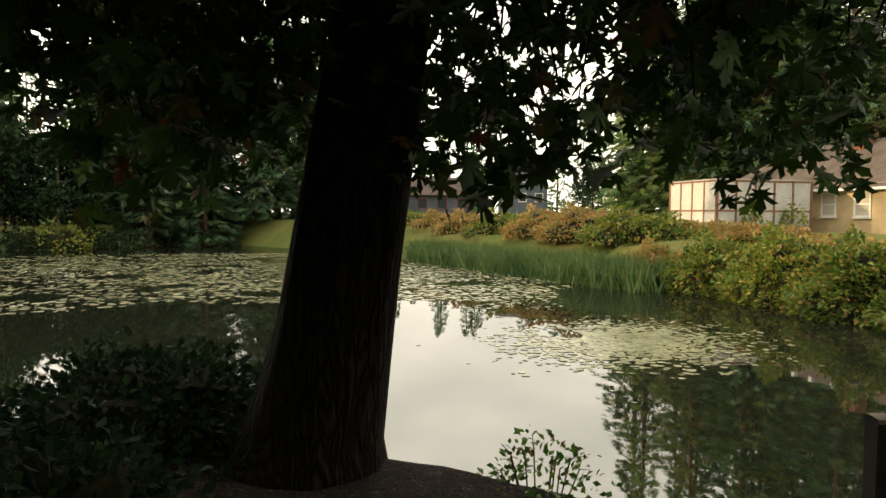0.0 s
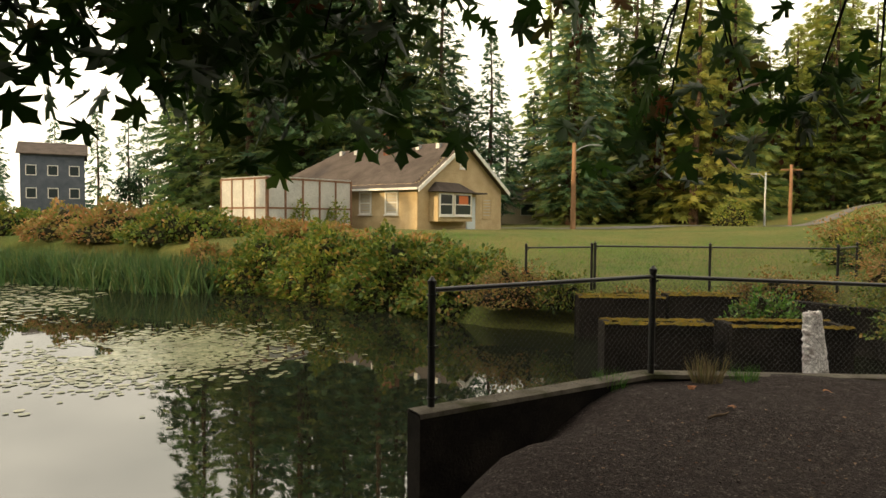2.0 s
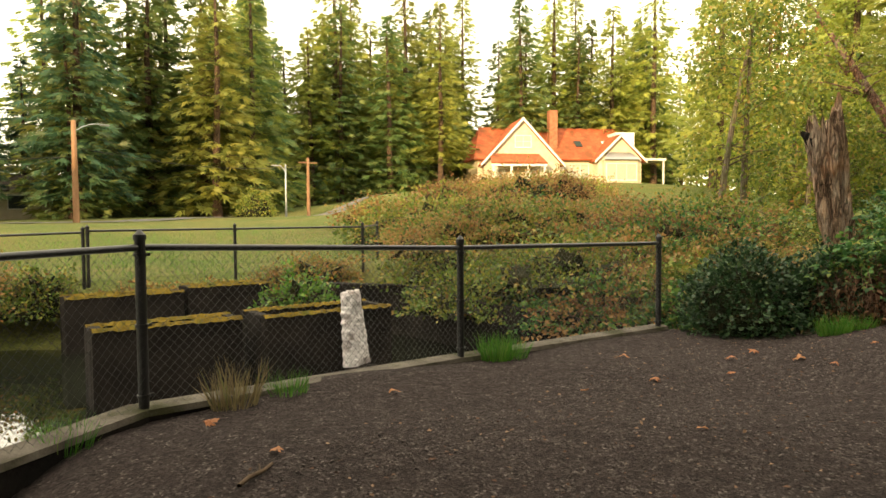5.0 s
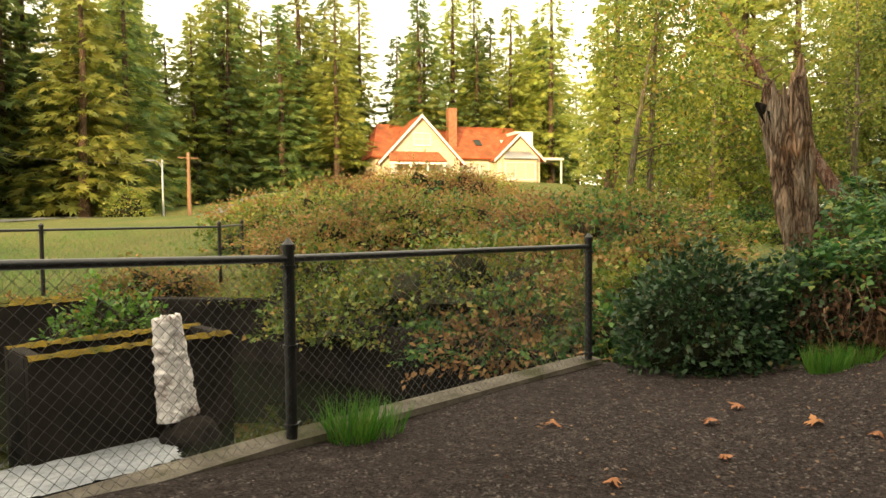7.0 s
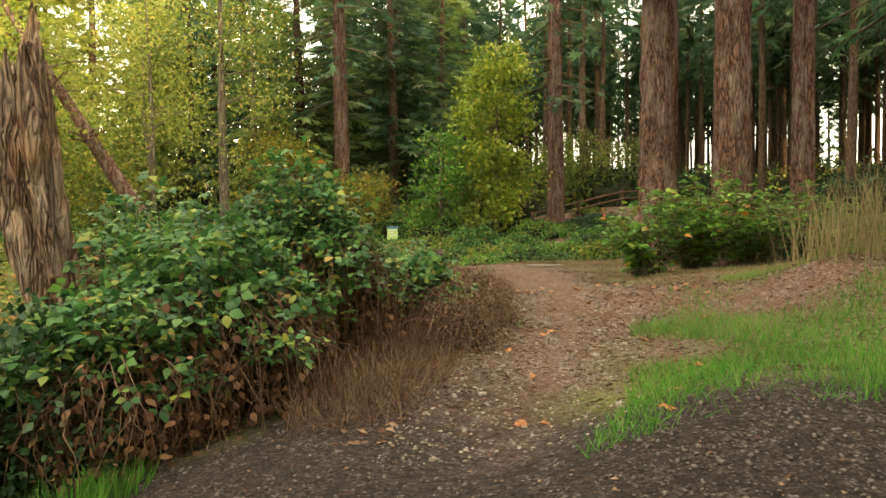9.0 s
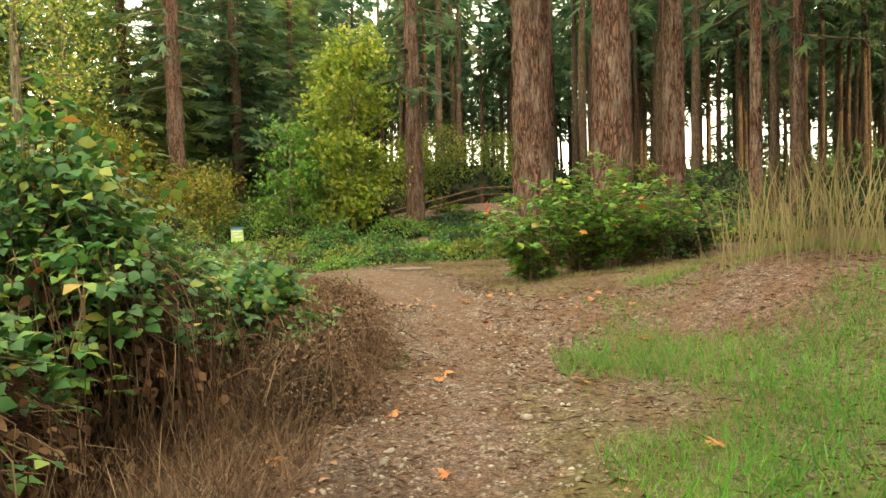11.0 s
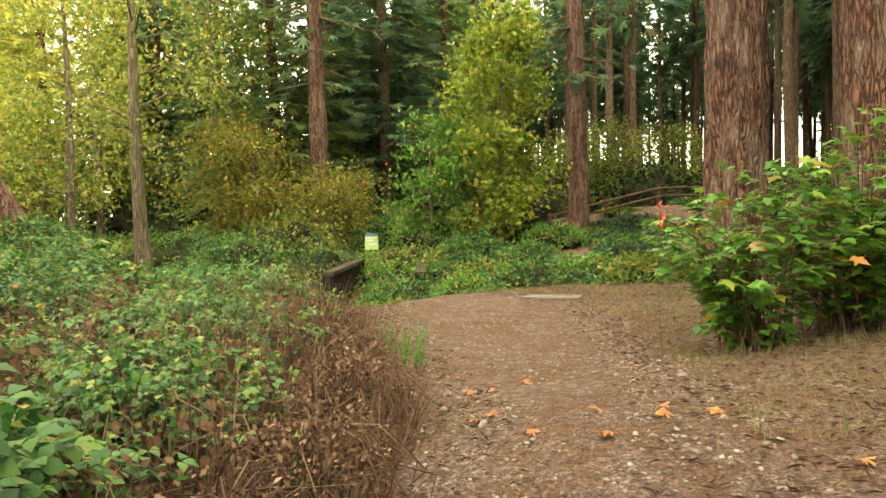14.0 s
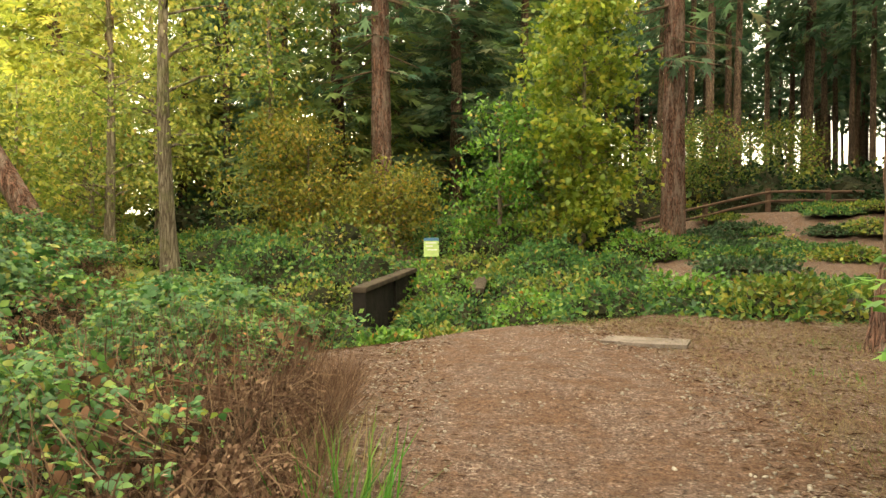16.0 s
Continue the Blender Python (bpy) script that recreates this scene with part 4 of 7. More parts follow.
def bramble(name, x, y, rad, canes, dead, leaf, label, seed, material=None, skirt=0.58):
    """Arching bramble canes with leaves in threes above a skirt of withered canes and brown leaves."""
    rng = np.random.default_rng(seed)
    th = empty(name, x, y, gh(x, y) - 0.05, 0, label, "brambles")
    green, C, D, brown, BC = [], [], [], [], []

    def lump(a):
        return 1 + 0.24 * noise.noise(Vector((math.cos(a) * 1.6, math.sin(a) * 1.6, seed))) + 0.12 * noise.noise(Vector((math.cos(a) * 5, math.sin(a) * 5, seed)))
    for _ in range(canes):
        a = rng.uniform(0, 6.28)
        k = lump(a)
        out = rng.uniform(0.3, 1.05) * k
        base = np.array([math.cos(a) * rad[0], math.sin(a) * rad[1], 0]) * out * rng.uniform(0.25, 0.6)
        h = rad[2] * rng.uniform(0.75, 1.18) * math.sqrt(max(0.12, 1.08 - min(out, 1.0) ** 2))
        a2 = a + rng.normal(0, 0.5)
        tip = np.array([math.cos(a2) * rad[0] * out, math.sin(a2) * rad[1] * out, max(rad[2] * skirt * rng.uniform(0.7, 1.1), h * rng.uniform(0.6, 0.95))])
        mid = (base + tip) / 2 + np.array([0, 0, h * 0.95])
        pts = np.array([(1 - t) ** 2 * base + 2 * t * (1 - t) * mid + t * t * tip for t in np.linspace(0, 1, 8)])
        w = rng.uniform(0.0025, 0.0045)
        green.append([(*p, w * (1 - 0.07 * i)) for i, p in enumerate(pts)])
        m = int(rng.integers(6, 11))
        t = rng.uniform(0.45, 1.0, m)
        p = (1 - t)[:, None] ** 2 * base + 2 * (t * (1 - t))[:, None] * mid + (t * t)[:, None] * tip
        C.append(p + rng.normal(0, 0.05, (m, 3)))
        ang = rng.uniform(0, 6.28, m)
        d = np.stack([np.cos(ang), np.sin(ang), rng.normal(-0.15, 0.35, m)], 1)
        d[:, 0] += 0.7 * math.cos(a)
        d[:, 1] += 0.7 * math.sin(a)
        D.append(d)
    for _ in range(dead):
        a = rng.uniform(0, 6.28)
        k = lump(a) * rng.uniform(0.72, 1.03)
        top = rad[2] * skirt * rng.uniform(0.6, 1.25)
        p0 = np.array([math.cos(a) * rad[0] * k * 0.72, math.sin(a) * rad[1] * k * 0.72, top])
        a2 = a + rng.normal(0, 0.22)
        p2 = np.array([math.cos(a2) * rad[0] * k * 1.04, math.sin(a2) * rad[1] * k * 1.04, rng.uniform(0, 0.12)])
        p1 = (p0 + p2) / 2 + np.array([math.cos(a) * 0.12, math.sin(a) * 0.12, top * 0.2]) + rng.normal(0, 0.07, 3)
        w = rng.uniform(0.0015, 0.004)
        brown.append([(*p0, w), (*((p0 + p1) / 2 + rng.normal(0, 0.03, 3)), w), (*p1, w), (*((p1 + p2) / 2 + rng.normal(0, 0.03, 3)), w), (*p2, w * 0.7)])
        m = 9
        BC.append(p0 + (p2 - p0) * rng.random(m)[:, None] + rng.normal(0, 0.08, (m, 3)))
    C, D = np.concatenate(C), np.concatenate(D)
    C[:, 2] = np.maximum(C[:, 2], 0.03)
    v, f = scatter(TRIPLE, C, rng.uniform(0.6, 1.3, len(C)) * leaf, D, rng, 0.5)
    mesh_part("foliage", v, f, material or M_BRAMBLE, th)
    BC = np.concatenate(BC)
    BC[:, 2] = np.maximum(BC[:, 2], 0.02)
    v, f = scatter(OVAL, BC, rng.uniform(0.03, 0.085, len(BC)), unit(rng, len(BC)) + np.array([0, 0, -0.9]), rng, 0.9)
    mesh_part("leaves", v, f, M_WITHER, th, "withered brown hanging leaves")
    v, f = tubes(green, 5)
    mesh_part("branchwork", v, f, M_TWIG, th)
    v, f = tubes(brown, 4)
    mesh_part("cane_tangle", v, f, M_DEADSTALK, th, "dead brown canes")
    # added dark shell under the canes, coloured as the shade inside
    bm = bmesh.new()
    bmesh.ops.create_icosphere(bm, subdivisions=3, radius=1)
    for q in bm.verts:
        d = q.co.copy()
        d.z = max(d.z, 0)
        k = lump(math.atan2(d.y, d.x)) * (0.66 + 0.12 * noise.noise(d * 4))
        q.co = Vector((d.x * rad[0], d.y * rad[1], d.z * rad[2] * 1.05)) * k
    part("inner_growth", bm, M_CORE, th, "dark filler shell with the inner shade in its colour")
    return th


def blades(name, x0, y0, x1, y1, n, h, material, label, category, seed, region=None, lean=0.35, kind="stuff", wide=1.0):
    rng = np.random.default_rng(seed)
    x, y = rng.uniform(x0, x1, n), rng.uniform(y0, y1, n)
    if region is not None:
        k = region(x, y, rng)
        x, y = x[k], y[k]
    c = np.stack([x, y, height(x, y) - 0.01], 1)
    d = np.stack([rng.normal(0, lean, len(x)), rng.normal(0, lean, len(x)), np.ones(len(x))], 1)
    v, f = scatter((BLADE[0] * np.array([wide, 1, 1]), BLADE[1]), c, rng.uniform(0.5, 1.3, len(x)) * h, d, rng, 1.0)
    return tagged(mesh_part(name, v, f, material), label, category, kind=kind)


def tuft(name, x, y, n, h, r, material, label, category="grass tuft", seed=1, group="", lean=0.4, wide=1.0):
    rng = np.random.default_rng(seed)
    T = (BLADE[0] * np.array([wide * 0.4, 1, 1]), BLADE[1])
    n = n * 2
    a = rng.uniform(0, 6.28, n)
    q = r * np.sqrt(rng.random(n))
    c = np.stack([np.cos(a) * q, np.sin(a) * q, np.zeros(n)], 1)
    d = np.stack([np.cos(a) * lean * rng.random(n) * 1.6, np.sin(a) * lean * rng.random(n) * 1.6, np.ones(n)], 1)
    v, f = scatter(T, c, rng.uniform(0.5, 1.2, n) * h, d, rng, 1.0)
    ob = mesh_part(name, v, f, material)
    ob.matrix_basis = Matrix.Translation((x, y, gh(x, y) - 0.02))
    return tagged(ob, label, category, group)


def conifer(name, H, R, bare, r_trunk, seed, needles, bark, label, dead=10, per=8, step=0.6, size=1.7):
    """A conifer built at the origin: tapered trunk, drooping boughs of needle sprays."""
    rng = np.random.default_rng(seed)
    th = empty(name, 0, 0, 0, 0, label, "conifer tree")
    zs = np.linspace(0, H, 14)
    lean = rng.normal(0, 0.006, 2)
    line = [(z * lean[0] + 0.06 * math.sin(z * 0.4 + seed), z * lean[1], z, r_trunk * (1 - z / H) ** 0.75 + 0.02 + (0.25 * r_trunk if z == 0 else 0)) for z in zs]
    v, f = tubes([line], 12)
    mesh_part("trunk", v, f, bark, th, smooth=True)
    C, D, S, lines = [], [], [], []
    z = bare
    while z < H - 0.3:
        t = (z - bare) / (H - bare)
        rr = R * (1 - t) ** 0.75 * (0.55 + 0.45 * min(1, t * 6 + 0.3))
        for _ in range(per):
            a = rng.uniform(0, 6.28)
            L = rr * rng.uniform(0.6, 1.15)
            if rng.random() < 0.12:
                continue
            zz = z + rng.uniform(-0.3, 0.3)
            n = max(2, int(L / (0.4 * size)))
            q = (np.arange(n) + rng.random(n)) / n * 0.85 + 0.15
            droop = -0.28 * L * q ** 1.6 + 0.1 * L * q
            C.append(np.stack([np.cos(a) * L * q, np.sin(a) * L * q, zz + droop], 1))
            aa = a + rng.normal(0, 0.6, n)
            D.append(np.stack([np.cos(aa), np.sin(aa), rng.normal(-0.3, 0.25, n)], 1))
            S.append(rng.uniform(0.55, 1.15, n) * size * (0.75 + 0.3 * (1 - t)))
            if rng.random() < 0.25:
                lines.append([(0, 0, zz, 0.03), (math.cos(a) * L * 0.5, math.sin(a) * L * 0.5, zz - 0.02 * L, 0.02), (math.cos(a) * L * 0.9, math.sin(a) * L * 0.9, zz - 0.14 * L, 0.008)])
        z += step * rng.uniform(0.8, 1.2)
    for _ in range(dead):
        zz, a, L = rng.uniform(bare * 0.3, bare), rng.uniform(0, 6.28), rng.uniform(0.4, 1.3)
        lines.append([(0, 0, zz, 0.025), (math.cos(a) * L * 0.6, math.sin(a) * L * 0.6, zz + 0.03, 0.014), (math.cos(a) * L, math.sin(a) * L, zz - 0.12, 0.006)])
    v, f = tubes(lines, 3)
    mesh_part("branchwork", v, f, M_TWIG, th)
    v, f = scatter(SPRAY, np.concatenate(C), np.concatenate(S), np.concatenate(D), rng, 0.75)
    mesh_part("crown", v, f, needles, th)
    return th


def broadleaf(name, x, y, H, R, n, leaf, material, label, seed, bare=0.25, r=0.12, bark=None, lean=(0, 0), clumps=26, category="tree", template=LEAF, z=None):
    rng = np.random.default_rng(seed)
    th = empty(name, x, y, gh(x, y) - 0.05 if z is None else z, 0, label, category)
    L = [[(lean[0] * t * H + 0.08 * H * 0.2 * math.sin(5 * t + seed), lean[1] * t * H, t * H * 0.92, r * (1 - t) ** 0.8 + 0.012 + (0.3 * r if t == 0 else 0)) for t in np.linspace(0, 1, 9)]]
    cc = []
    for _ in range(clumps):
        t = rng.uniform(bare, 1.0)
        a = rng.uniform(0, 6.28)
        q = R * (0.35 + 0.65 * math.sin(math.pi * min(1, (t - bare) / (1 - bare) * 0.8 + 0.15))) * rng.uniform(0.35, 1.0)
        s = np.array([lean[0] * t * H, lean[1] * t * H, t * H * 0.85])
        e = s + np.array([math.cos(a) * q, math.sin(a) * q, q * rng.uniform(0.0, 0.45)])
        m = (s + e) / 2 + np.array([0, 0, 0.08 * q])
        L.append([(*s, r * 0.3 * (1 - t) + 0.01), (*m, r * 0.18 * (1 - t) + 0.008), (*e, 0.004)])
        cc += [e, (m + e) / 2]
    v, f = tubes(L[:1], 9)
    mesh_part("trunk", v, f, bark or M_BARK_ALDER, th, smooth=True)
    v, f = tubes(L[1:], 5)
    mesh_part("branchwork", v, f, bark or M_BARK_ALDER, th, smooth=True)
    cc = np.array(cc)
    k = rng.integers(0, len(cc), n)
    c = cc[k] + rng.normal(0, 1, (n, 3)) * np.array([R * 0.2, R * 0.2, R * 0.15])
    v, f = scatter(template, c, rng.uniform(0.6, 1.3, n) * leaf, unit(rng, n) + np.array([0, 0, -0.4]), rng, 0.8)
    mesh_part("crown", v, f, material, th)
    return th

# ---- near maple with overhanging boughs ----
def near_maple():
    rng = np.random.default_rng(11)
    bx, by = -3.8, 2.05
    bz = gh(bx, by) - 0.15
    th = empty("maple_tree", bx, by, bz, 0, "dark bigleaf maple trunk with overhanging leafy boughs by the pond", "maple tree")
    axis = [(-0.14, -0.1, 0, 0.6), (-0.1, -0.06, 0.35, 0.48), (0.02, 0, 1.0, 0.4), (0.2, 0.05, 2.0, 0.35), (0.42, 0.05, 3.2, 0.31), (0.52, 0.05, 4.6, 0.28), (0.6, 0.1, 6.5, 0.2), (0.7, 0.2, 9, 0.07)]
    v, f = tubes([axis], 28)
    c = np.array([noise.noise(Vector((math.atan2(p[1], p[0]) * 3.2, p[2] * 0.7, 3))) + 0.5 * noise.noise(Vector((math.atan2(p[1], p[0]) * 9, p[2] * 1.6, 1))) for p in v])
    ax = np.array(axis)
    cx, cy = np.interp(v[:, 2], ax[:, 2], ax[:, 0]), np.interp(v[:, 2], ax[:, 2], ax[:, 1])
    v[:, 0] = cx + (v[:, 0] - cx) * (1 + 0.13 * c)
    v[:, 1] = cy + (v[:, 1] - cy) * (1 + 0.13 * c)
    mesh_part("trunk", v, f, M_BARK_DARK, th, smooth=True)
    spots = [(-4.6, .6, 2.95), (-4.2, .9, 2.4), (-3.6, 1.3, 3.0), (-2.74, 2.1, 2.85), (-2.5, 2.25, 2.3), (-2.26, 2.46, 2.6), (-1.9, 2.8, 3.0), (-1.65, 2.95, 2.45), (-1.2, 3.3, 2.6), (-.97, 3.5, 3.06),
             (-3.9, 3.6, 2.95), (-3.6, 3.7, 2.6), (-3.0, 3.8, 2.8), (-2, 4.05, 2.95), (-2, 4.05, 2.55), (-1.35, 4.2, 2.75), (-.9, 4.3, 3.0), (-1.1, 4.25, 2.5), (0, 4.55, 3.1), (.54, 4.65, 2.7), (1.0, 4.75, 2.85),
             (.5, 5.0, 2.5), (.66, 4.95, 2.3), (1.1, 4.7, 2.5), (1.4, 4.55, 2.52), (1.7, 4.4, 2.56), (2.0, 4.25, 2.52), (2.6, 3.9, 2.5)]
    spots = [np.array(s) - np.array([bx, by, bz]) for s in spots]
    for _ in range(34):
        t = rng.random()
        s = np.array([-4.7 + 3.7 * t, 0.7 + 2.6 * t + rng.normal(0, 0.7), rng.uniform(3.2, 4.3)])
        spots.append(s - np.array([bx, by, bz]))
    for _ in range(30):
        spots.append(np.array([rng.uniform(-2.2, 0.6), rng.uniform(-1.6, 0.9), rng.uniform(2.2, 4.2)]))
    # hanging boughs in an arc along the bank, thinner over the open water
    for _ in range(265):
        th_, D = math.radians(rng.uniform(11, 86)), rng.uniform(3.6, 6.2)
        deg = math.degrees(th_)
        if 40 < deg < 58:
            D = max(D, 4.9)
        if (22 < deg < 32 and rng.random() < 0.8) or (34 < deg < 46 and rng.random() < 0.4):
            continue
        low = 2.25 + D * (0.11 if deg < 22 else 0.16 if deg < 29 else 0.06 if deg < 34 else 0.1)
        z = low + rng.random() ** 1.2 * D * 0.46
        spots.append(np.array([-0.5 - D * math.sin(th_), -0.5 + D * math.cos(th_), z]) - np.array([bx, by, bz]))
    limbs = []
    for tip in ((-2.2, 0.6, 3.6), (1.2, 1.0, 3.5), (3.0, 2.0, 3.4), (4.6, 2.7, 3.3), (6.2, 2.4, 3.2), (1.8, 2.2, 3.6), (-1.0, -1.5, 3.4), (0.2, 2.4, 3.7)):
        tip = np.array(tip)
        s = np.array([0.42, 0.02, rng.uniform(3.0, 4.4)])
        mid = s * 0.5 + tip * 0.5 + np.array([0, 0, 0.45])
        line = []
        for t in np.linspace(0, 1, 8):
            p = (1 - t) ** 2 * s + 2 * t * (1 - t) * mid + t * t * tip
            line.append((*p, 0.085 * (1 - t) + 0.012))
        limbs.append(line)
    nodes = np.array([p[:3] for l in limbs for p in l[1:]])
    twigs = []
    for s in spots:
        k = nodes[np.argmin(np.linalg.norm(nodes - (s + np.array([0, 0, 0.3])), axis=1))]
        m = (k + s) / 2 + np.array([0, 0, 0.12])
        twigs.append([(*k, 0.012), (*m, 0.009), (*s, 0.004)])
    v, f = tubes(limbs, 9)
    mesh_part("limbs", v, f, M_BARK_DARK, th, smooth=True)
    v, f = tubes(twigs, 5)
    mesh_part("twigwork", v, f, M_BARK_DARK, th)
    C = []
    for i, s in enumerate(spots):
        n = (int(rng.integers(26, 44)) if i < 92 else int(rng.integers(12, 20))) if not 18 <= i < 28 else int(rng.integers(15, 23))
        C.append(s + rng.normal(0, 1, (n, 3)) * (np.array([0.26, 0.26, 0.17]) if not 18 <= i < 28 else np.array([0.2, 0.2, 0.14])))
    # dense crown leaves above the view, added to shade the bank and yard
    for _ in range(430):
        q, a = math.sqrt(rng.random()) * 6.0, rng.uniform(0, 6.28)
        s = np.array([1.2 + q * math.cos(a), q * math.sin(a) - 0.8, rng.uniform(4.9, 7.5)])
        C.append(s + rng.normal(0, 1, (26, 3)) * np.array([0.45, 0.45, 0.25]))
    C = np.concatenate(C)
    n = len(C)
    d = np.stack([rng.normal(0, 0.7, n), rng.normal(0, 0.7, n), rng.uniform(-1.1, -0.1, n)], 1)
    v, f = scatter(MAPLE, C, np.where(C[:, 2] > 4.3, rng.uniform(0.3, 0.42, n), rng.uniform(0.11, 0.24, n)), d, rng, 0.9)
    mesh_part("leaves", v, f, M_MAPLE, th, "large lobed dark green leaves")
    C = []
    for s in spots[18:28]:
        n = 26
        C.append(s + np.array([rng.normal(0, 0.1), rng.normal(0, 0.1), -0.12]) + rng.normal(0, 1, (n, 3)) * np.array([0.035, 0.035, 0.1]))
    C = np.concatenate(C)
    v, f = scatter(LEAF, C, rng.uniform(0.03, 0.06, len(C)), unit(rng, len(C)) + np.array([0, 0, -0.8]), rng, 0.8)
    mesh_part("dry_seed_tassel", v, f, M_SEED, th, "hanging brown dry seed clusters")


near_maple()


# ---- houses ----
U, W = Vector((0.628, 0.778, 0)), Vector((-0.778, 0.628, 0))


def window(th, origin, along, out, x, z, w, h, pane_mat, frame_mat, bars=1, depth=0.05, mid=True):
    """A window on a wall: frame, sash bar, sill and pane, x metres along the wall from origin."""
    o = Vector(origin) + Vector(along) * x + Vector((0, 0, z))
    mw = Matrix((( *Vector(along), 0), (*Vector(out), 0), (0, 0, 1, 0), (0, 0, 0, 1))).transposed()
    m = Matrix.Translation(o) @ Matrix(((along[0], out[0], 0, 0), (along[1], out[1], 0, 0), (0, 0, 1, 0), (0, 0, 0, 1)))
    t = 0.1
    bm = bmesh.new()
    add_box(bm, 0, 0.0, 0, t, depth, h)
    add_box(bm, w - t, 0.0, 0, w, depth, h)
    add_box(bm, t, 0.0, h - t, w - t, depth, h)
    add_box(bm, t, 0.0, 0, w - t, depth, t)
    if mid:
        add_box(bm, t, 0.0, h / 2 - 0.03, w - t, depth * 0.8, h / 2 + 0.03)
    for i in range(1, bars):
        add_box(bm, w * i / bars - 0.03, 0.0, t, w * i / bars + 0.03, depth * 0.8, h - t)
    win = part("window", bm, frame_mat, th)
    win.matrix_basis = th.matrix_basis.inverted() @ m
    part("pane", box(t, -0.01, t, w - t, depth * 0.4, h - t), pane_mat, win)
    part("sill", box(-0.05, 0.0, -0.07, w + 0.05, depth + 0.06, -0.004), frame_mat, win)
    return win


def lap_siding(th, origin, along, out, L, z0, z1, mat_, gable=0.0, step=0.2):
    """Overlapping boards along a wall; gable: the rise of a gable above z1."""
    bm = bmesh.new()
    a, o = Vector(along), Vector(out)
    z = z0
    while z < z1 + gable - 0.02:
        zt = min(z + step, z1 + gable)
        lo, hi = 0.0, L
        if z > z1 - 0.01 and gable:
            k = (z - z1) / gable
            lo, hi = L / 2 * k, L - L / 2 * k
        if hi - lo > 0.2:
            p = [Vector(origin) + a * lo + o * 0.045, Vector(origin) + a * hi + o * 0.045, Vector(origin) + a * hi + o * 0.01, Vector(origin) + a * lo + o * 0.01]
            q = [bm.verts.new((p[0].x, p[0].y, z)), bm.verts.new((p[1].x, p[1].y, z)), bm.verts.new((p[2].x, p[2].y, zt)), bm.verts.new((p[3].x, p[3].y, zt)),
                 bm.verts.new((p[3].x, p[3].y, z)), bm.verts.new((p[2].x, p[2].y, z))]
            bm.faces.new((q[0], q[1], q[2], q[3]))
            bm.faces.new((q[0], q[4], q[5], q[1]))
        z += step
    ob = part("siding", bm, mat_, th)
    ob.matrix_parent_inverse = th.matrix_basis.inverted()
    return ob


def world_part(th, name, bm, mat_, label=""):
    ob = part(name, bm, mat_, th, label)
    ob.matrix_parent_inverse = th.matrix_basis.inverted()
    return ob


def oriented_box(o, along, out, x0, x1, y0, y1, z0, z1):
    bm = box(x0, y0, z0, x1, y1, z1)
    bm.transform(Matrix.Translation(Vector(o)) @ Matrix(((along[0], out[0], 0, 0), (along[1], out[1], 0, 0), (0, 0, 1, 0), (0, 0, 0, 1))))
    return bm


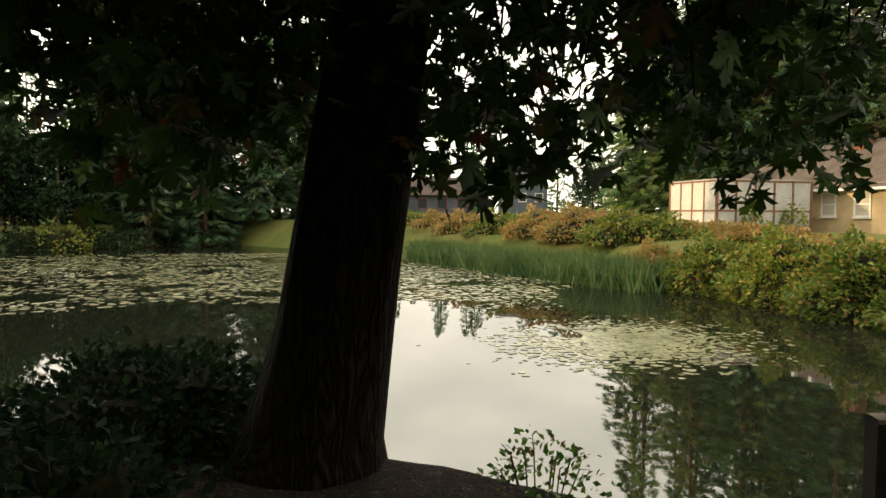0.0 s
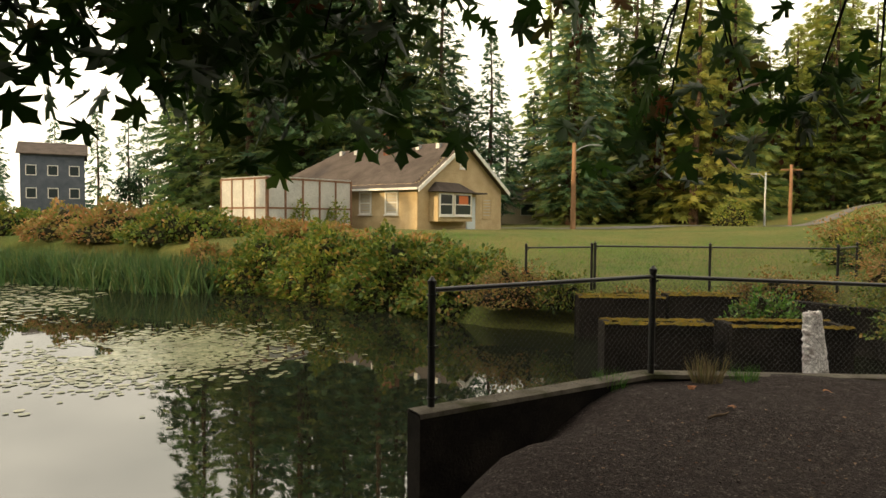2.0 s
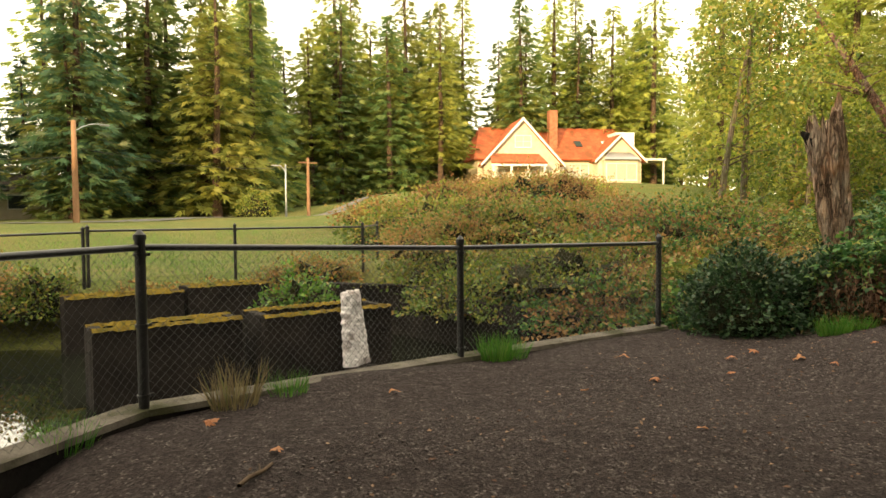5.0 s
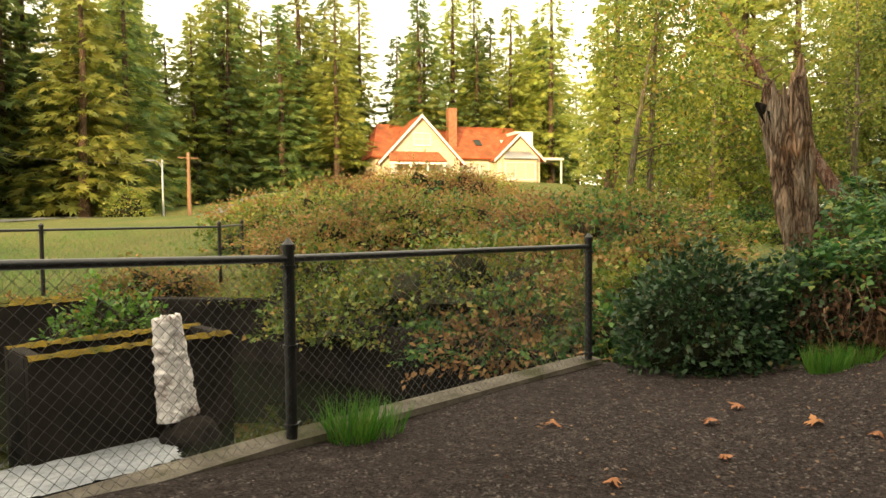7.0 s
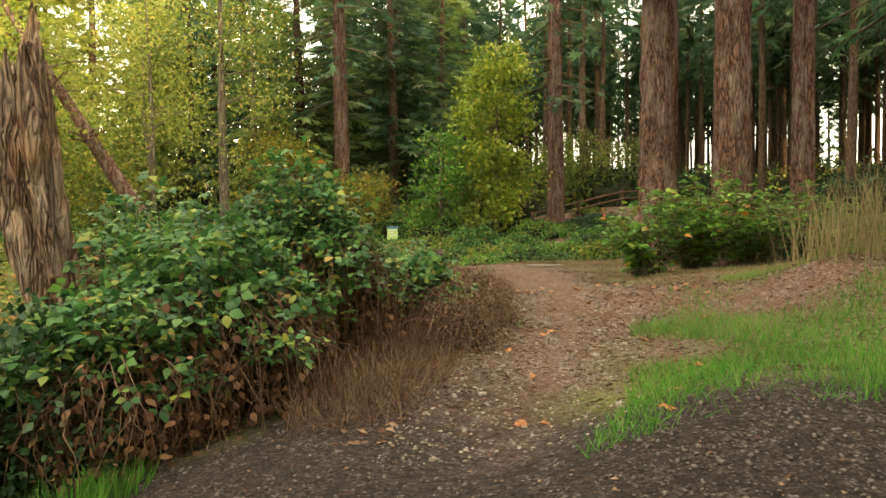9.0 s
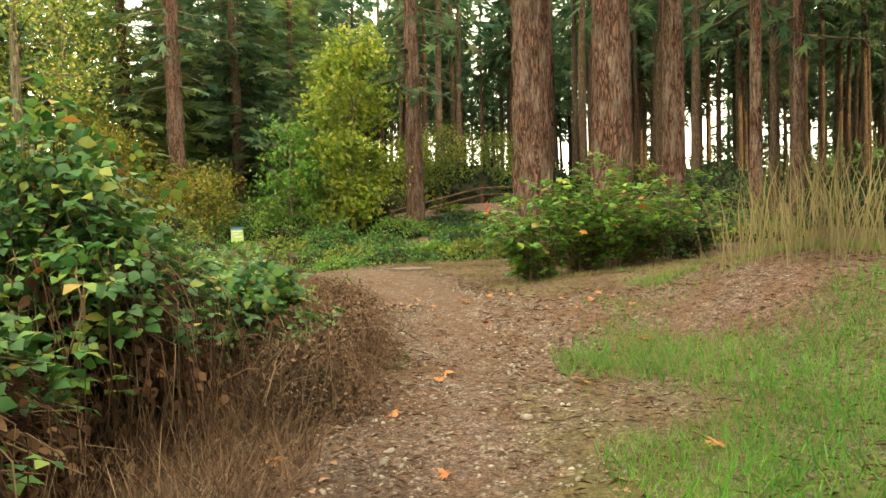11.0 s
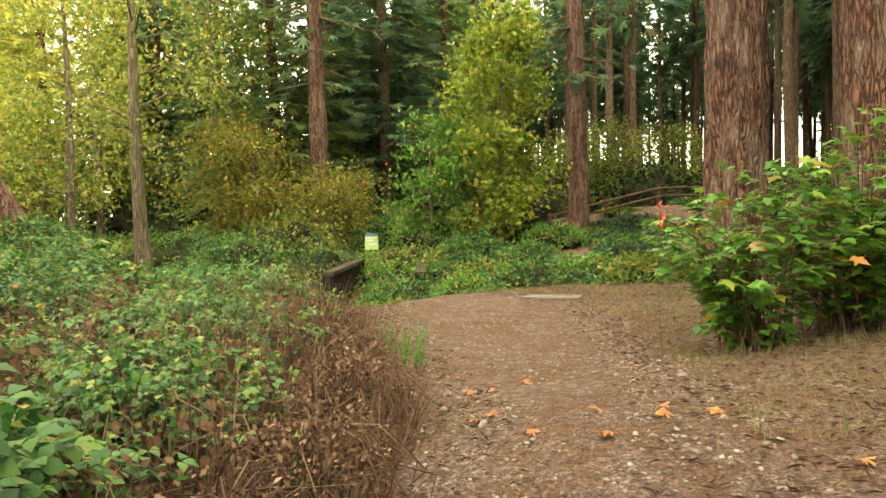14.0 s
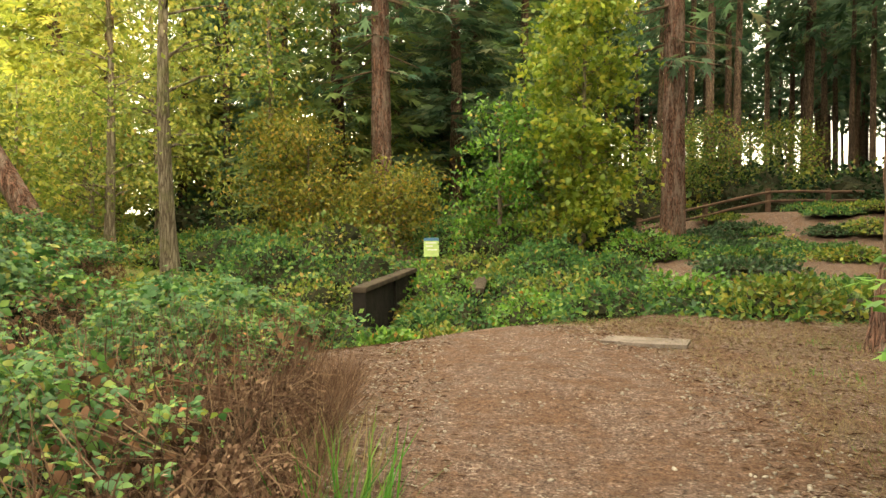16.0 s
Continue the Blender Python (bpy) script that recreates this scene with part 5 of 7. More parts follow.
def tan_house():
    C = Vector((-3.63, 41.5, 0))
    z0, ze, zr = 0.9, 3.95, 6.85
    wid, L = 8.4, 15.5
    th = empty("house", C.x, C.y, z0, 0, "tan lap sided cottage with brown shingle roof and white trim", "house")
    gout, lout = -W, -U
    core = oriented_box(C, U, W, 0, wid, 0, L, z0, ze)
    world_part(th, "wall", core, M_SIDING)
    # gable end
    bm = bmesh.new()
    a, b, c = C + Vector((0, 0, ze)), C + U * wid + Vector((0, 0, ze)), C + U * wid / 2 + Vector((0, 0, zr))
    pts = [bm.verts.new(p) for p in (a, b, c, a + W * 0.3, b + W * 0.3, c + W * 0.3)]
    for f in ((0, 1, 2), (3, 5, 4), (0, 2, 5, 3), (1, 4, 5, 2), (0, 3, 4, 1)):
        bm.faces.new([pts[i] for i in f])
    bmesh.ops.recalc_face_normals(bm, faces=bm.faces)
    world_part(th, "gable", bm, M_SIDING)
    lap_siding(th, C, U, gout, wid, z0, ze, M_SIDING, zr - ze)
    lap_siding(th, C, W, lout, L, z0, ze, M_SIDING)
    # roof
    ov, rise = 0.45, zr - ze
    k = rise / (wid / 2)
    for s in (0, 1):
        e = C + U * (-ov if s == 0 else wid + ov) + Vector((0, 0, ze - ov * k))
        r = C + U * wid / 2 + Vector((0, 0, zr))
        p = [e - W * ov, r - W * ov, r + W * (L - 3.6), e + W * (L + ov)]
        if s:
            p = p[::-1]
        world_part(th, "roof", slab_of(p, -0.14), M_ROOF)
    r = C + U * wid / 2 + Vector((0, 0, zr)) + W * (L - 3.6)
    e0, e1 = C - U * ov + W * (L + ov) + Vector((0, 0, ze - ov * k)), C + U * (wid + ov) + W * (L + ov) + Vector((0, 0, ze - ov * k))
    world_part(th, "roof", slab_of([e0, r, e1], -0.14), M_ROOF)
    # white barge boards and gutter
    for s in (0, 1):
        e = C + U * (-ov if s == 0 else wid + ov) + Vector((0, 0, ze - ov * k)) - W * (ov + 0.02)
        r = C + U * wid / 2 + Vector((0, 0, zr)) - W * (ov + 0.02)
        d = Vector((0, 0, -0.24))
        world_part(th, "barge_board", slab_of([e + d, r + d, r + Vector((0, 0, 0.03)), e + Vector((0, 0, 0.03))], 0.06), M_WHITE)
    world_part(th, "gutter", oriented_box(C, U, W, -ov - 0.12, -ov + 0.02, -ov, L, ze - ov * k - 0.1, ze - ov * k + 0.03), M_WHITE)
    for yv in (1.6, 4.0):
        window(th, C, W, lout, yv, 2.05, 1.15, 1.45, M_BLIND, M_WHITE, depth=0.1)
    # bay window with a small hipped roof on the gable end
    world_part(th, "bay_window", oriented_box(C, U, gout, 1.0, 4.3, 0, 0.75, 1.65, 3.45), M_SIDING)
    bm = bmesh.new()
    f = lambda x, y, z: bm.verts.new(C + U * x + gout * y + Vector((0, 0, z)))
    q = [f(0.8, 0, 3.47), f(4.5, 0, 3.47), f(4.4, 1.0, 3.47), f(0.9, 1.0, 3.47), f(1.5, 0.05, 4.1), f(3.8, 0.05, 4.1)]
    for i in ((3, 2, 5, 4), (0, 3, 4), (2, 1, 5), (0, 1, 2, 3), (0, 4, 5, 1)):
        bm.faces.new([q[j] for j in i])
    bmesh.ops.recalc_face_normals(bm, faces=bm.faces)
    world_part(th, "bay_roof", bm, M_ROOF)
    window(th, C + gout * 0.75, U, gout, 1.1, 2.0, 1.3, 1.4, M_GLASS, M_WHITE)
    window(th, C + gout * 0.75, U, gout, 2.5, 2.0, 1.7, 1.4, M_GLASS, M_WHITE)
    world_part(th, "orange_curtain", oriented_box(C, U, gout, 2.95, 3.85, 0.775, 0.785, 2.7, 3.25), plain("orange_cloth", (0.6, 0.16, 0.05), 0.8), "orange cloth behind the window")
    d = world_part(th, "door", oriented_box(C, U, gout, 4.55, 5.45, 0.02, 0.1, z0 + 0.25, z0 + 2.35), plain("pale_blue_door_paint", (0.62, 0.68, 0.74), 0.5))
    kb = bmesh.new()
    bmesh.ops.create_icosphere(kb, subdivisions=1, radius=0.05, matrix=Matrix.Translation(C + U * 5.35 + gout * 0.14 + Vector((0, 0, z0 + 1.3))))
    kn = part("door_knob", kb, M_STEEL, d)
    kn.matrix_parent_inverse = th.matrix_basis.inverted()
    bm = oriented_box(C, U, gout, 4.3, 5.7, 0, 0.9, 3.42, 3.52)
    world_part(th, "porch_roof", bm, M_ROOF)
    window(th, C, U, gout, 6.3, 1.9, 1.0, 1.4, M_BLIND, M_SIDING)
    window(th, C, U, gout, 3.9, 5.05, 0.55, 0.85, M_BLIND, M_WHITE, mid=False)
    # chimney and vents
    ch = world_part(th, "chimney", oriented_box(C, U, W, 3.2, 4.0, 5.4, 6.3, 5.6, 7.7), M_BRICK_DARK)
    cp = part("chimney_cap", oriented_box(C, U, W, 3.1, 4.1, 5.3, 6.4, 7.7, 7.82), M_MOSS, ch)
    cp.matrix_parent_inverse = th.matrix_basis.inverted()
    for yv in (1.4, 3.2, 7.5, 9.4, 11.0):
        world_part(th, "roof_vent", oriented_box(C, U, W, 3.5, 3.8, yv, yv + 0.3, 6.4, 6.75), M_STEEL)
    v, f2 = tubes([[(*(C + U * 7.6 + W * 0.6 + Vector((0, 0, 4.0))), 0.12), (*(C + U * 7.6 + W * 0.6 + Vector((0, 0, 5.4))), 0.12), (*(C + U * 7.6 + W * 0.6 + Vector((0, 0, 5.45))), 0.2), (*(C + U * 7.6 + W * 0.6 + Vector((0, 0, 5.65))), 0.2)]], 10)
    fl = mesh_part("flue", v, f2, M_STEEL, th)
    fl.matrix_parent_inverse = th.matrix_basis.inverted()


tan_house()


def greenhouse():
    C = Vector((-11.88, 38.5, 0))
    z0, z1 = 0.75, 4.1
    th = empty("greenhouse", C.x, C.y, z0, 0, "flat roofed greenhouse of cloudy sheets on a brown frame", "greenhouse")
    LW, LU = 4.75, 6.2
    leafm = M_YELLOWGREEN
    for (along, out, L, n) in ((W, -U, LW, 4), (U, -W, LU, 5)):
        o = C
        for i in range(n):
            a, b = L * i / n + 0.07, L * (i + 1) / n - 0.07
            for z_a, z_b in ((z0 + 0.3, z0 + 1.55), (z0 + 1.65, z1 - 0.12)):
                world_part(th, "panel", oriented_box(o, along, out, a, b, -0.04, 0.0, z_a, z_b), M_POLY)
        for i in range(n + 1):
            x = L * i / n
            world_part(th, "frame_post", oriented_box(o, along, out, x - 0.06, x + 0.06, -0.08, 0.03, z0, z1), M_GHFRAME)
        for z in (z0 + 0.2, z0 + 1.6, z1 - 0.07):
            world_part(th, "frame_rail", oriented_box(o, along, out, 0.06, L - 0.06, -0.06, 0.02, z - 0.05, z + 0.05), M_GHFRAME)
    for (o, along, out, L) in ((C + W * LW, U, W, LU), (C + U * LU, W, U, LW)):
        world_part(th, "panel", oriented_box(o, along, out, 0, L, -0.04, 0.0, z0, z1 - 0.02), M_POLY)
    world_part(th, "roof_panel", oriented_box(C, U, W, 0, LU, 0, LW, z1, z1 + 0.05), M_POLY)
    world_part(th, "base_board", oriented_box(C, W, -U, -0.1, LW, 0.03, 0.12, z0 - 0.6, z0 + 0.15), M_REDWOOD)
    rng = np.random.default_rng(3)
    for i, x in enumerate((2.0, 4.6)):
        p = C + U * x - W * 0.45
        bush("shrub", p.x, p.y, (0.7, 0.35, 1.9), 260, 0.22, M_YELLOWGREEN, "yellow green plant against the greenhouse wall", "plant", 40 + i, 0.3, stems=5, z=1.0, core=0)


greenhouse()


def red_roof_house():
    C = Vector((55.6, 72.3, 0))
    A = Vector((0.89, -0.456, 0)).normalized()
    B = Vector((0.456, 0.89, 0)).normalized()
    out = -B
    z0, ze, zr = 4.6, 8.9, 13.2
    th = empty("house", C.x, C.y, z0, 0, "large cream house with red roof and two front gables", "house")
    Lx, D = 22.5, 11.0
    world_part(th, "wall", oriented_box(C, A, B, 0.6, Lx, 0, D, z0, ze), M_CREAM)
    at = lambda x, y, z: C + A * x + B * y + Vector((0, 0, z))
    world_part(th, "roof", slab_of([at(0, -0.7, ze - 0.2), at(Lx + 0.5, -0.7, ze - 0.2), at(Lx - 1.2, D / 2, zr + 0.3), at(2.0, D / 2, zr + 0.3)], -0.2), M_REDROOF)
    world_part(th, "roof", slab_of([at(Lx + 0.5, D + 0.7, ze - 0.2), at(0, D + 0.7, ze - 0.2), at(2.0, D / 2, zr + 0.3), at(Lx - 1.2, D / 2, zr + 0.3)], -0.2), M_REDROOF)
    world_part(th, "roof", slab_of([at(0, D + 0.7, ze - 0.2), at(0, -0.7, ze - 0.2), at(2.0, D / 2, zr + 0.3)], -0.2), M_REDROOF)
    world_part(th, "roof", slab_of([at(Lx + 0.5, -0.7, ze - 0.2), at(Lx + 0.5, D + 0.7, ze - 0.2), at(Lx - 1.2, D / 2, zr + 0.3)], -0.2), M_REDROOF)

    def gable(x0, x1, y, zb, zt, name):
        xm = (x0 + x1) / 2
        bm = bmesh.new()
        q = [bm.verts.new(p) for p in (at(x0, y, z0), at(x1, y, z0), at(x1, y, zb), at(xm, y, zt), at(x0, y, zb), at(x0, y + 5, z0), at(x1, y + 5, z0), at(x1, y + 5, zb), at(xm, y + 5, zt), at(x0, y + 5, zb))]
        for i in ((0, 1, 2, 3, 4), (9, 8, 7, 6, 5), (0, 4, 9, 5), (1, 6, 7, 2)):
            bm.faces.new([q[j] for j in i])
        bmesh.ops.recalc_face_normals(bm, faces=bm.faces)
        world_part(th, name, bm, M_CREAM)
        for s in (0, 1):
            xe = x0 - 0.6 if s == 0 else x1 + 0.6
            ke = zb - 0.6 * (zt - zb) / (xm - x0)
            world_part(th, "gable_roof", slab_of([at(xe, y - 0.5, ke), at(xm, y - 0.5, zt + 0.02), at(xm, y + 6, zt + 0.02), at(xe, y + 6, ke)][::(1 if s else -1)], 0.22), M_REDROOF)
            world_part(th, "barge_board", slab_of([at(xe, y - 0.55, ke - 0.3), at(xm, y - 0.55, zt - 0.36), at(xm, y - 0.55, zt + 0.06), at(xe, y - 0.55, ke + 0.06)], 0.08), M_WHITE)
    gable(1.2, 11.2, -1.2, ze - 0.4, 13.9, "gable")
    gable(16.2, 22.2, -1.6, ze + 0.1, 11.9, "gable")
    world_part(th, "porch_roof", slab_of([at(1.6, -3.6, 7.9), at(8.8, -3.6, 7.9), at(8.4, -1.2, 9.2), at(2.0, -1.2, 9.2)], 0.15), M_REDROOF)
    for x in (1.9, 4.2, 6.4, 8.5):
        world_part(th, "porch_post", oriented_box(C, A, B, x - 0.12, x + 0.12, -3.5, -3.26, z0, 7.85), M_WHITE)
    world_part(th, "porch_beam", oriented_box(C, A, B, 1.6, 8.8, -3.55, -3.25, 7.6, 7.85), M_WHITE)
    for x, z, w, h, n in ((5.2, 10.1, 2.2, 1.6, 2), (2.6, 5.6, 1.6, 1.9, 1), (6.6, 5.5, 1.5, 2.0, 1)):
        window(th, at(0, -1.2, 0), A, out, x, z, w, h, M_BLIND, M_WHITE, n, 0.1)
    window(th, at(0, 0, 0), A, out, 12.0, 5.9, 3.6, 2.3, M_BLIND, M_WHITE, 3, 0.1, False)
    world_part(th, "bay_window", oriented_box(at(0, -1.6, 0), A, out, 16.8, 21.4, 0, 0.8, z0, 8.5), M_CREAM)
    world_part(th, "bay_roof", slab_of([at(16.6, -2.7, 8.5), at(21.6, -2.7, 8.5), at(20.6, -1.6, 9.5), at(17.6, -1.6, 9.5)], 0.12), M_STEEL)
    window(th, at(0, -2.4, 0), A, out, 17.0, 5.9, 4.2, 2.2, M_BLIND, M_WHITE, 3, 0.1, False)
    ch = world_part(th, "chimney", oriented_box(C, A, B, 10.6, 11.7, 1.2, 2.3, 9.5, 15.3), M_BRICK)
    k = part("chimney_pot", oriented_box(C, A, B, 10.85, 11.45, 1.45, 2.05, 15.3, 15.9), M_BRICK, ch)
    k.matrix_parent_inverse = th.matrix_basis.inverted()
    for x in (14.4, 18.3):
        y = 1.6
        z = ze - 0.2 + (y + 0.7) / (D / 2 + 0.7) * (zr + 0.5 - ze)
        world_part(th, "skylight", slab_of([at(x, y, z + 0.08), at(x + 0.9, y, z + 0.08), at(x + 0.9, y + 1.0, z + 0.88), at(x, y + 1.0, z + 0.88)], 0.1), M_GLASS if x < 15 else M_WHITE)
    world_part(th, "dormer", oriented_box(C, A, B, 19.8, 22.4, 1.0, 5.0, 10.6, 12.5), M_WHITE)
    world_part(th, "carport_roof", oriented_box(C, A, B, 22.5, 26.0, -1.0, 5.0, 8.6, 8.9), M_WHITE)
    for x in (25.7,):
        world_part(th, "carport_post", oriented_box(C, A, B, x - 0.1, x + 0.1, -0.9, -0.7, z0, 8.6), M_WHITE)


red_roof_house()


def far_house(name, x, y, z0, wx, wy, h, rise, rz, wall_m, roof_m, label, rows, cols, trim=None):
    th = empty(name, x, y, z0, rz, label, "house")
    part("wall", box(-wx / 2, -wy / 2, -1, wx / 2, wy / 2, h), wall_m, th)
    for s in (-1, 1):
        part("roof", slab_of([(-wx / 2 - 0.4, s * (wy / 2 + 0.4), h - 0.15), (wx / 2 + 0.4, s * (wy / 2 + 0.4), h - 0.15), (wx / 2 + 0.4, 0, h + rise), (-wx / 2 - 0.4, 0, h + rise)], 0.12 * -s), roof_m, th)
    bm = bmesh.new()
    for sx in (-1, 1):
        q = [bm.verts.new((sx * wx / 2, -wy / 2, h - 0.1)), bm.verts.new((sx * wx / 2, wy / 2, h - 0.1)), bm.verts.new((sx * wx / 2, 0, h + rise - 0.1)), bm.verts.new((sx * (wx / 2 - 0.2), -wy / 2, h - 0.1)), bm.verts.new((sx * (wx / 2 - 0.2), wy / 2, h - 0.1)), bm.verts.new((sx * (wx / 2 - 0.2), 0, h + rise - 0.1))]
        for i in ((0, 1, 2), (3, 5, 4), (0, 3, 4, 1), (1, 4, 5, 2), (2, 5, 3, 0)):
            bm.faces.new([q[j] for j in i])
    bmesh.ops.recalc_face_normals(bm, faces=bm.faces)
    part("gable", bm, wall_m, th)
    for r in range(rows):
        for c in range(cols):
            bm = bmesh.new()
            x0, z = -wx / 2 + wx * (c + 0.25) / cols, 0.9 + r * 2.8
            w2, h2 = wx / cols * 0.5, 1.3
            add_box(bm, x0, -wy / 2 - 0.06, z, x0 + w2, -wy / 2, z + 0.09)
            add_box(bm, x0, -wy / 2 - 0.06, z + h2 - 0.09, x0 + w2, -wy / 2, z + h2)
            add_box(bm, x0, -wy / 2 - 0.06, z + 0.09, x0 + 0.09, -wy / 2, z + h2 - 0.09)
            add_box(bm, x0 + w2 - 0.09, -wy / 2 - 0.06, z + 0.09, x0 + w2, -wy / 2, z + h2 - 0.09)
            wn_ = part("window", bm, trim or M_WHITE, th)
            part("pane", box(x0 + 0.09, -wy / 2 - 0.03, z + 0.09, x0 + w2 - 0.09, -wy / 2, z + h2 - 0.09), M_GLASS, wn_)
    return th


far_house("house", -54, 87, 3.0, 7.0, 8.0, 6.4, 1.6, 30, M_BLUEHOUSE, M_ROOF, "far dark blue grey two storey house", 2, 3)
far_house("cabin", -56, 66, 1.8, 12, 7, 2.6, 2.2, 38, M_BLUEHOUSE, M_ROOF, "low dark blue cabin with red window frames across the pond", 1, 5, M_REDWOOD)
far_house("house", 6, 76, 1.3, 10, 6, 2.6, 1.4, -5, M_CREAM, M_ROOF, "pale low house far behind the trees", 1, 3)


def parked_car(x, y, turn):
    th = empty("car", x, y, gh(x, y), turn, "small blue parked car far up the drive", "car")
    paint = plain("blue_car_paint", (0.08, 0.2, 0.5), 0.25)
    bm = box(-2.0, -0.85, 0.3, 2.0, 0.85, 0.85, 0.12)
    part("body", bm, paint, th)
    bm = box(-1.2, -0.75, 0.85, 0.9, 0.75, 1.42)
    for v in bm.verts:
        if v.co.z > 1.2:
            v.co.x *= 0.72
            v.co.y *= 0.86
    part("cabin", bm, M_GLASS, th, "dark glazed cabin")
    part("roof", box(-0.8, -0.62, 1.424, 0.6, 0.62, 1.46, 0.01), paint, th)
    for wx in (-1.25, 1.25):
        for wy in (-0.8, 0.8):
            bm = bmesh.new()
            bmesh.ops.create_cone(bm, cap_ends=True, segments=16, radius1=0.32, radius2=0.32, depth=0.2, matrix=Matrix.Translation((wx, wy, 0.32)) @ Matrix.Rotation(math.pi / 2, 4, "X"))
            part("wheel", bm, M_BLACK, th)


parked_car(-27.5, 92, 60)


# ---- poles, lamps, wires ----
def street_lamp(x, y, h, r, label, arm, arm_dir, material):
    z = gh(x, y)
    th = empty("street_lamp", x, y, z, arm_dir, label, "street lamp")
    v, f = tubes([[(0, 0, -0.3, r * 1.15), (0, 0, h * 0.5, r), (0, 0, h, r * 0.8), (0, 0, h + 0.02, r * 0.1)]], 12)
    mesh_part("pole", v, f, material, th, smooth=True)
    v, f = tubes([[(0, 0, h - 0.7, 0.035), (arm * 0.3, 0, h - 0.35, 0.035), (arm * 0.7, 0, h - 0.1, 0.03), (arm, 0, h - 0.05, 0.03)]], 8)
    mesh_part("arm", v, f, M_STEEL, th, smooth=True)
    part("lamp_head", box(arm - 0.05, -0.12, h - 0.14, arm + 0.6, 0.12, h - 0.02, 0.04), M_STEEL, th)
    return th


street_lamp(7.1, 51.0, 6.3, 0.17, "wooden utility pole with a street lamp arm", 1.7, 20, M_POLE)
street_lamp(24.3, 58.9, 4.5, 0.08, "slim grey lamp post by the road", 0.6, 160, M_STEEL)


def utility_pole(x, y, h, r, label):
    th = empty("utility_pole", x, y, gh(x, y), 0, label, "utility pole")
    v, f = tubes([[(0, 0, -0.3, r * 1.1), (0, 0, h, r * 0.8), (0, 0, h + 0.02, 0.02)]], 10)
    mesh_part("pole", v, f, M_POLE, th, smooth=True)
    part("crossarm", box(-0.9, -0.06, h - 0.5, 0.9, 0.06, h - 0.38, 0.01), M_POLE, th)


utility_pole(26.9, 60.0, 5.2, 0.15, "short wooden utility pole beside the road")


def cable(a, b, sag, r=0.012):
    line = []
    for t in np.linspace(0, 1, 14):
        p = Vector(a).lerp(Vector(b), t)
        line.append((p.x, p.y, p.z - sag * 4 * t * (1 - t), r))
    v, f = tubes([line], 5)
    tagged(mesh_part("cable", v, f, M_BLACK), "thin black overhead cable between poles", "cable", "overhead cables")


cable((7.1, 51.0, 5.6), (1.2, 47.5, 4.2), 0.5)
cable((7.1, 51.0, 5.8), (26.9, 60.0, 6.0), 0.7, 0.016)
cable((26.9, 60.0, 6.0), (56.5, 72.0, 9.0), 1.0, 0.016)
cable((7.1, 51.0, 5.2), (-30, 62.0, 6.2), 1.0, 0.016)
xs = np.linspace(2, 40, 40)
rv = np.array([[(x, 52.5 + (x - 2) * 0.16 + s, gh(x, 52.5 + (x - 2) * 0.16 + s) + 0.03) for s in (0, 1.2, 2.4, 3.6)] for x in xs])
ii, jj = np.meshgrid(np.arange(39), np.arange(3), indexing="ij")
road = mesh_part("road", rv.reshape(-1, 3), np.stack([ii * 4 + jj, (ii + 1) * 4 + jj, (ii + 1) * 4 + jj + 1, ii * 4 + jj + 1], -1).reshape(-1, 4), M_ASPHALT)
tagged(road, "narrow grey road across the lawn", "road", kind="structure")

# ---- conifers ----
fir_a = conifer("fir_tree", 24, 4.6, 0.6, 0.3, 1, M_CONIFER, M_BARK_FIR, "tall dark green fir with drooping boughs")
fir_b = conifer("fir_tree", 27, 4.2, 2.5, 0.32, 2, M_CONIFER, M_BARK_FIR, "tall dark green fir with drooping boughs")
fir_c = conifer("fir_tree", 22, 4.2, 1.0, 0.28, 3, M_CONIFER_SUNLIT, M_BARK_FIR, "tall fir with evening sunlight in its pale green colour", per=13, size=1.25)
fir_d = conifer("fir_tree", 29, 4.0, 4.0, 0.32, 4, M_CONIFER_SUNLIT, M_BARK_FIR, "tall fir with bare lower trunk and sunlight in its pale green colour", per=12, size=1.25)
fir_t = conifer("fir_tree", 29, 3.0, 13.0, 0.24, 5, M_CONIFER, M_BARK_FIR, "slender forest fir with bare lower trunk", dead=40, per=6, step=0.8)
fir_m = conifer("fir_tree", 24, 4.4, 0.8, 0.3, 6, M_CONIFER_MID, M_BARK_FIR, "tall mid green fir with drooping boughs", per=13, size=1.25)
fir_n = conifer("fir_tree", 27, 4.3, 2.2, 0.32, 7, M_CONIFER, M_BARK_FIR, "tall dark green fir with drooping boughs", per=13, size=1.25)


def put(proto, x, y, s, turn, group):
    w = s if proto is fir_t else s * 1.28
    ob = copy_thing(proto, pose(x, y, gh(x, y) - 0.1, 0, 0, turn) @ Matrix.Diagonal((w, w, s * (0.9 + 0.2 * ((turn * 7) % 10) / 10), 1)))
    return tagged(ob, group=group)


def joined_firs(name, rows, label):
    """Far firs that nobody could count, as one thing with a trunk part and a crown part."""
    th = empty(name, 0, 0, 0, 0, label, "fir wood", kind="stuff")
    for part_name, material in (("trunk", M_BARK_FIR), ("crown", M_CONIFER)):
        V, F, base = [], [], 0
        for proto, x, y, s, turn in rows:
            src = [o for o in proto.children if o.name.split(".")[0] == part_name][0].data
            co = np.empty(len(src.vertices) * 3, dtype=np.float32)
            src.vertices.foreach_get("co", co)
            fv = np.empty(len(src.loops), dtype=np.int32)
            src.loops.foreach_get("vertex_index", fv)
            m = np.array(pose(x, y, gh(x, y) - 0.1, 0, 0, turn))
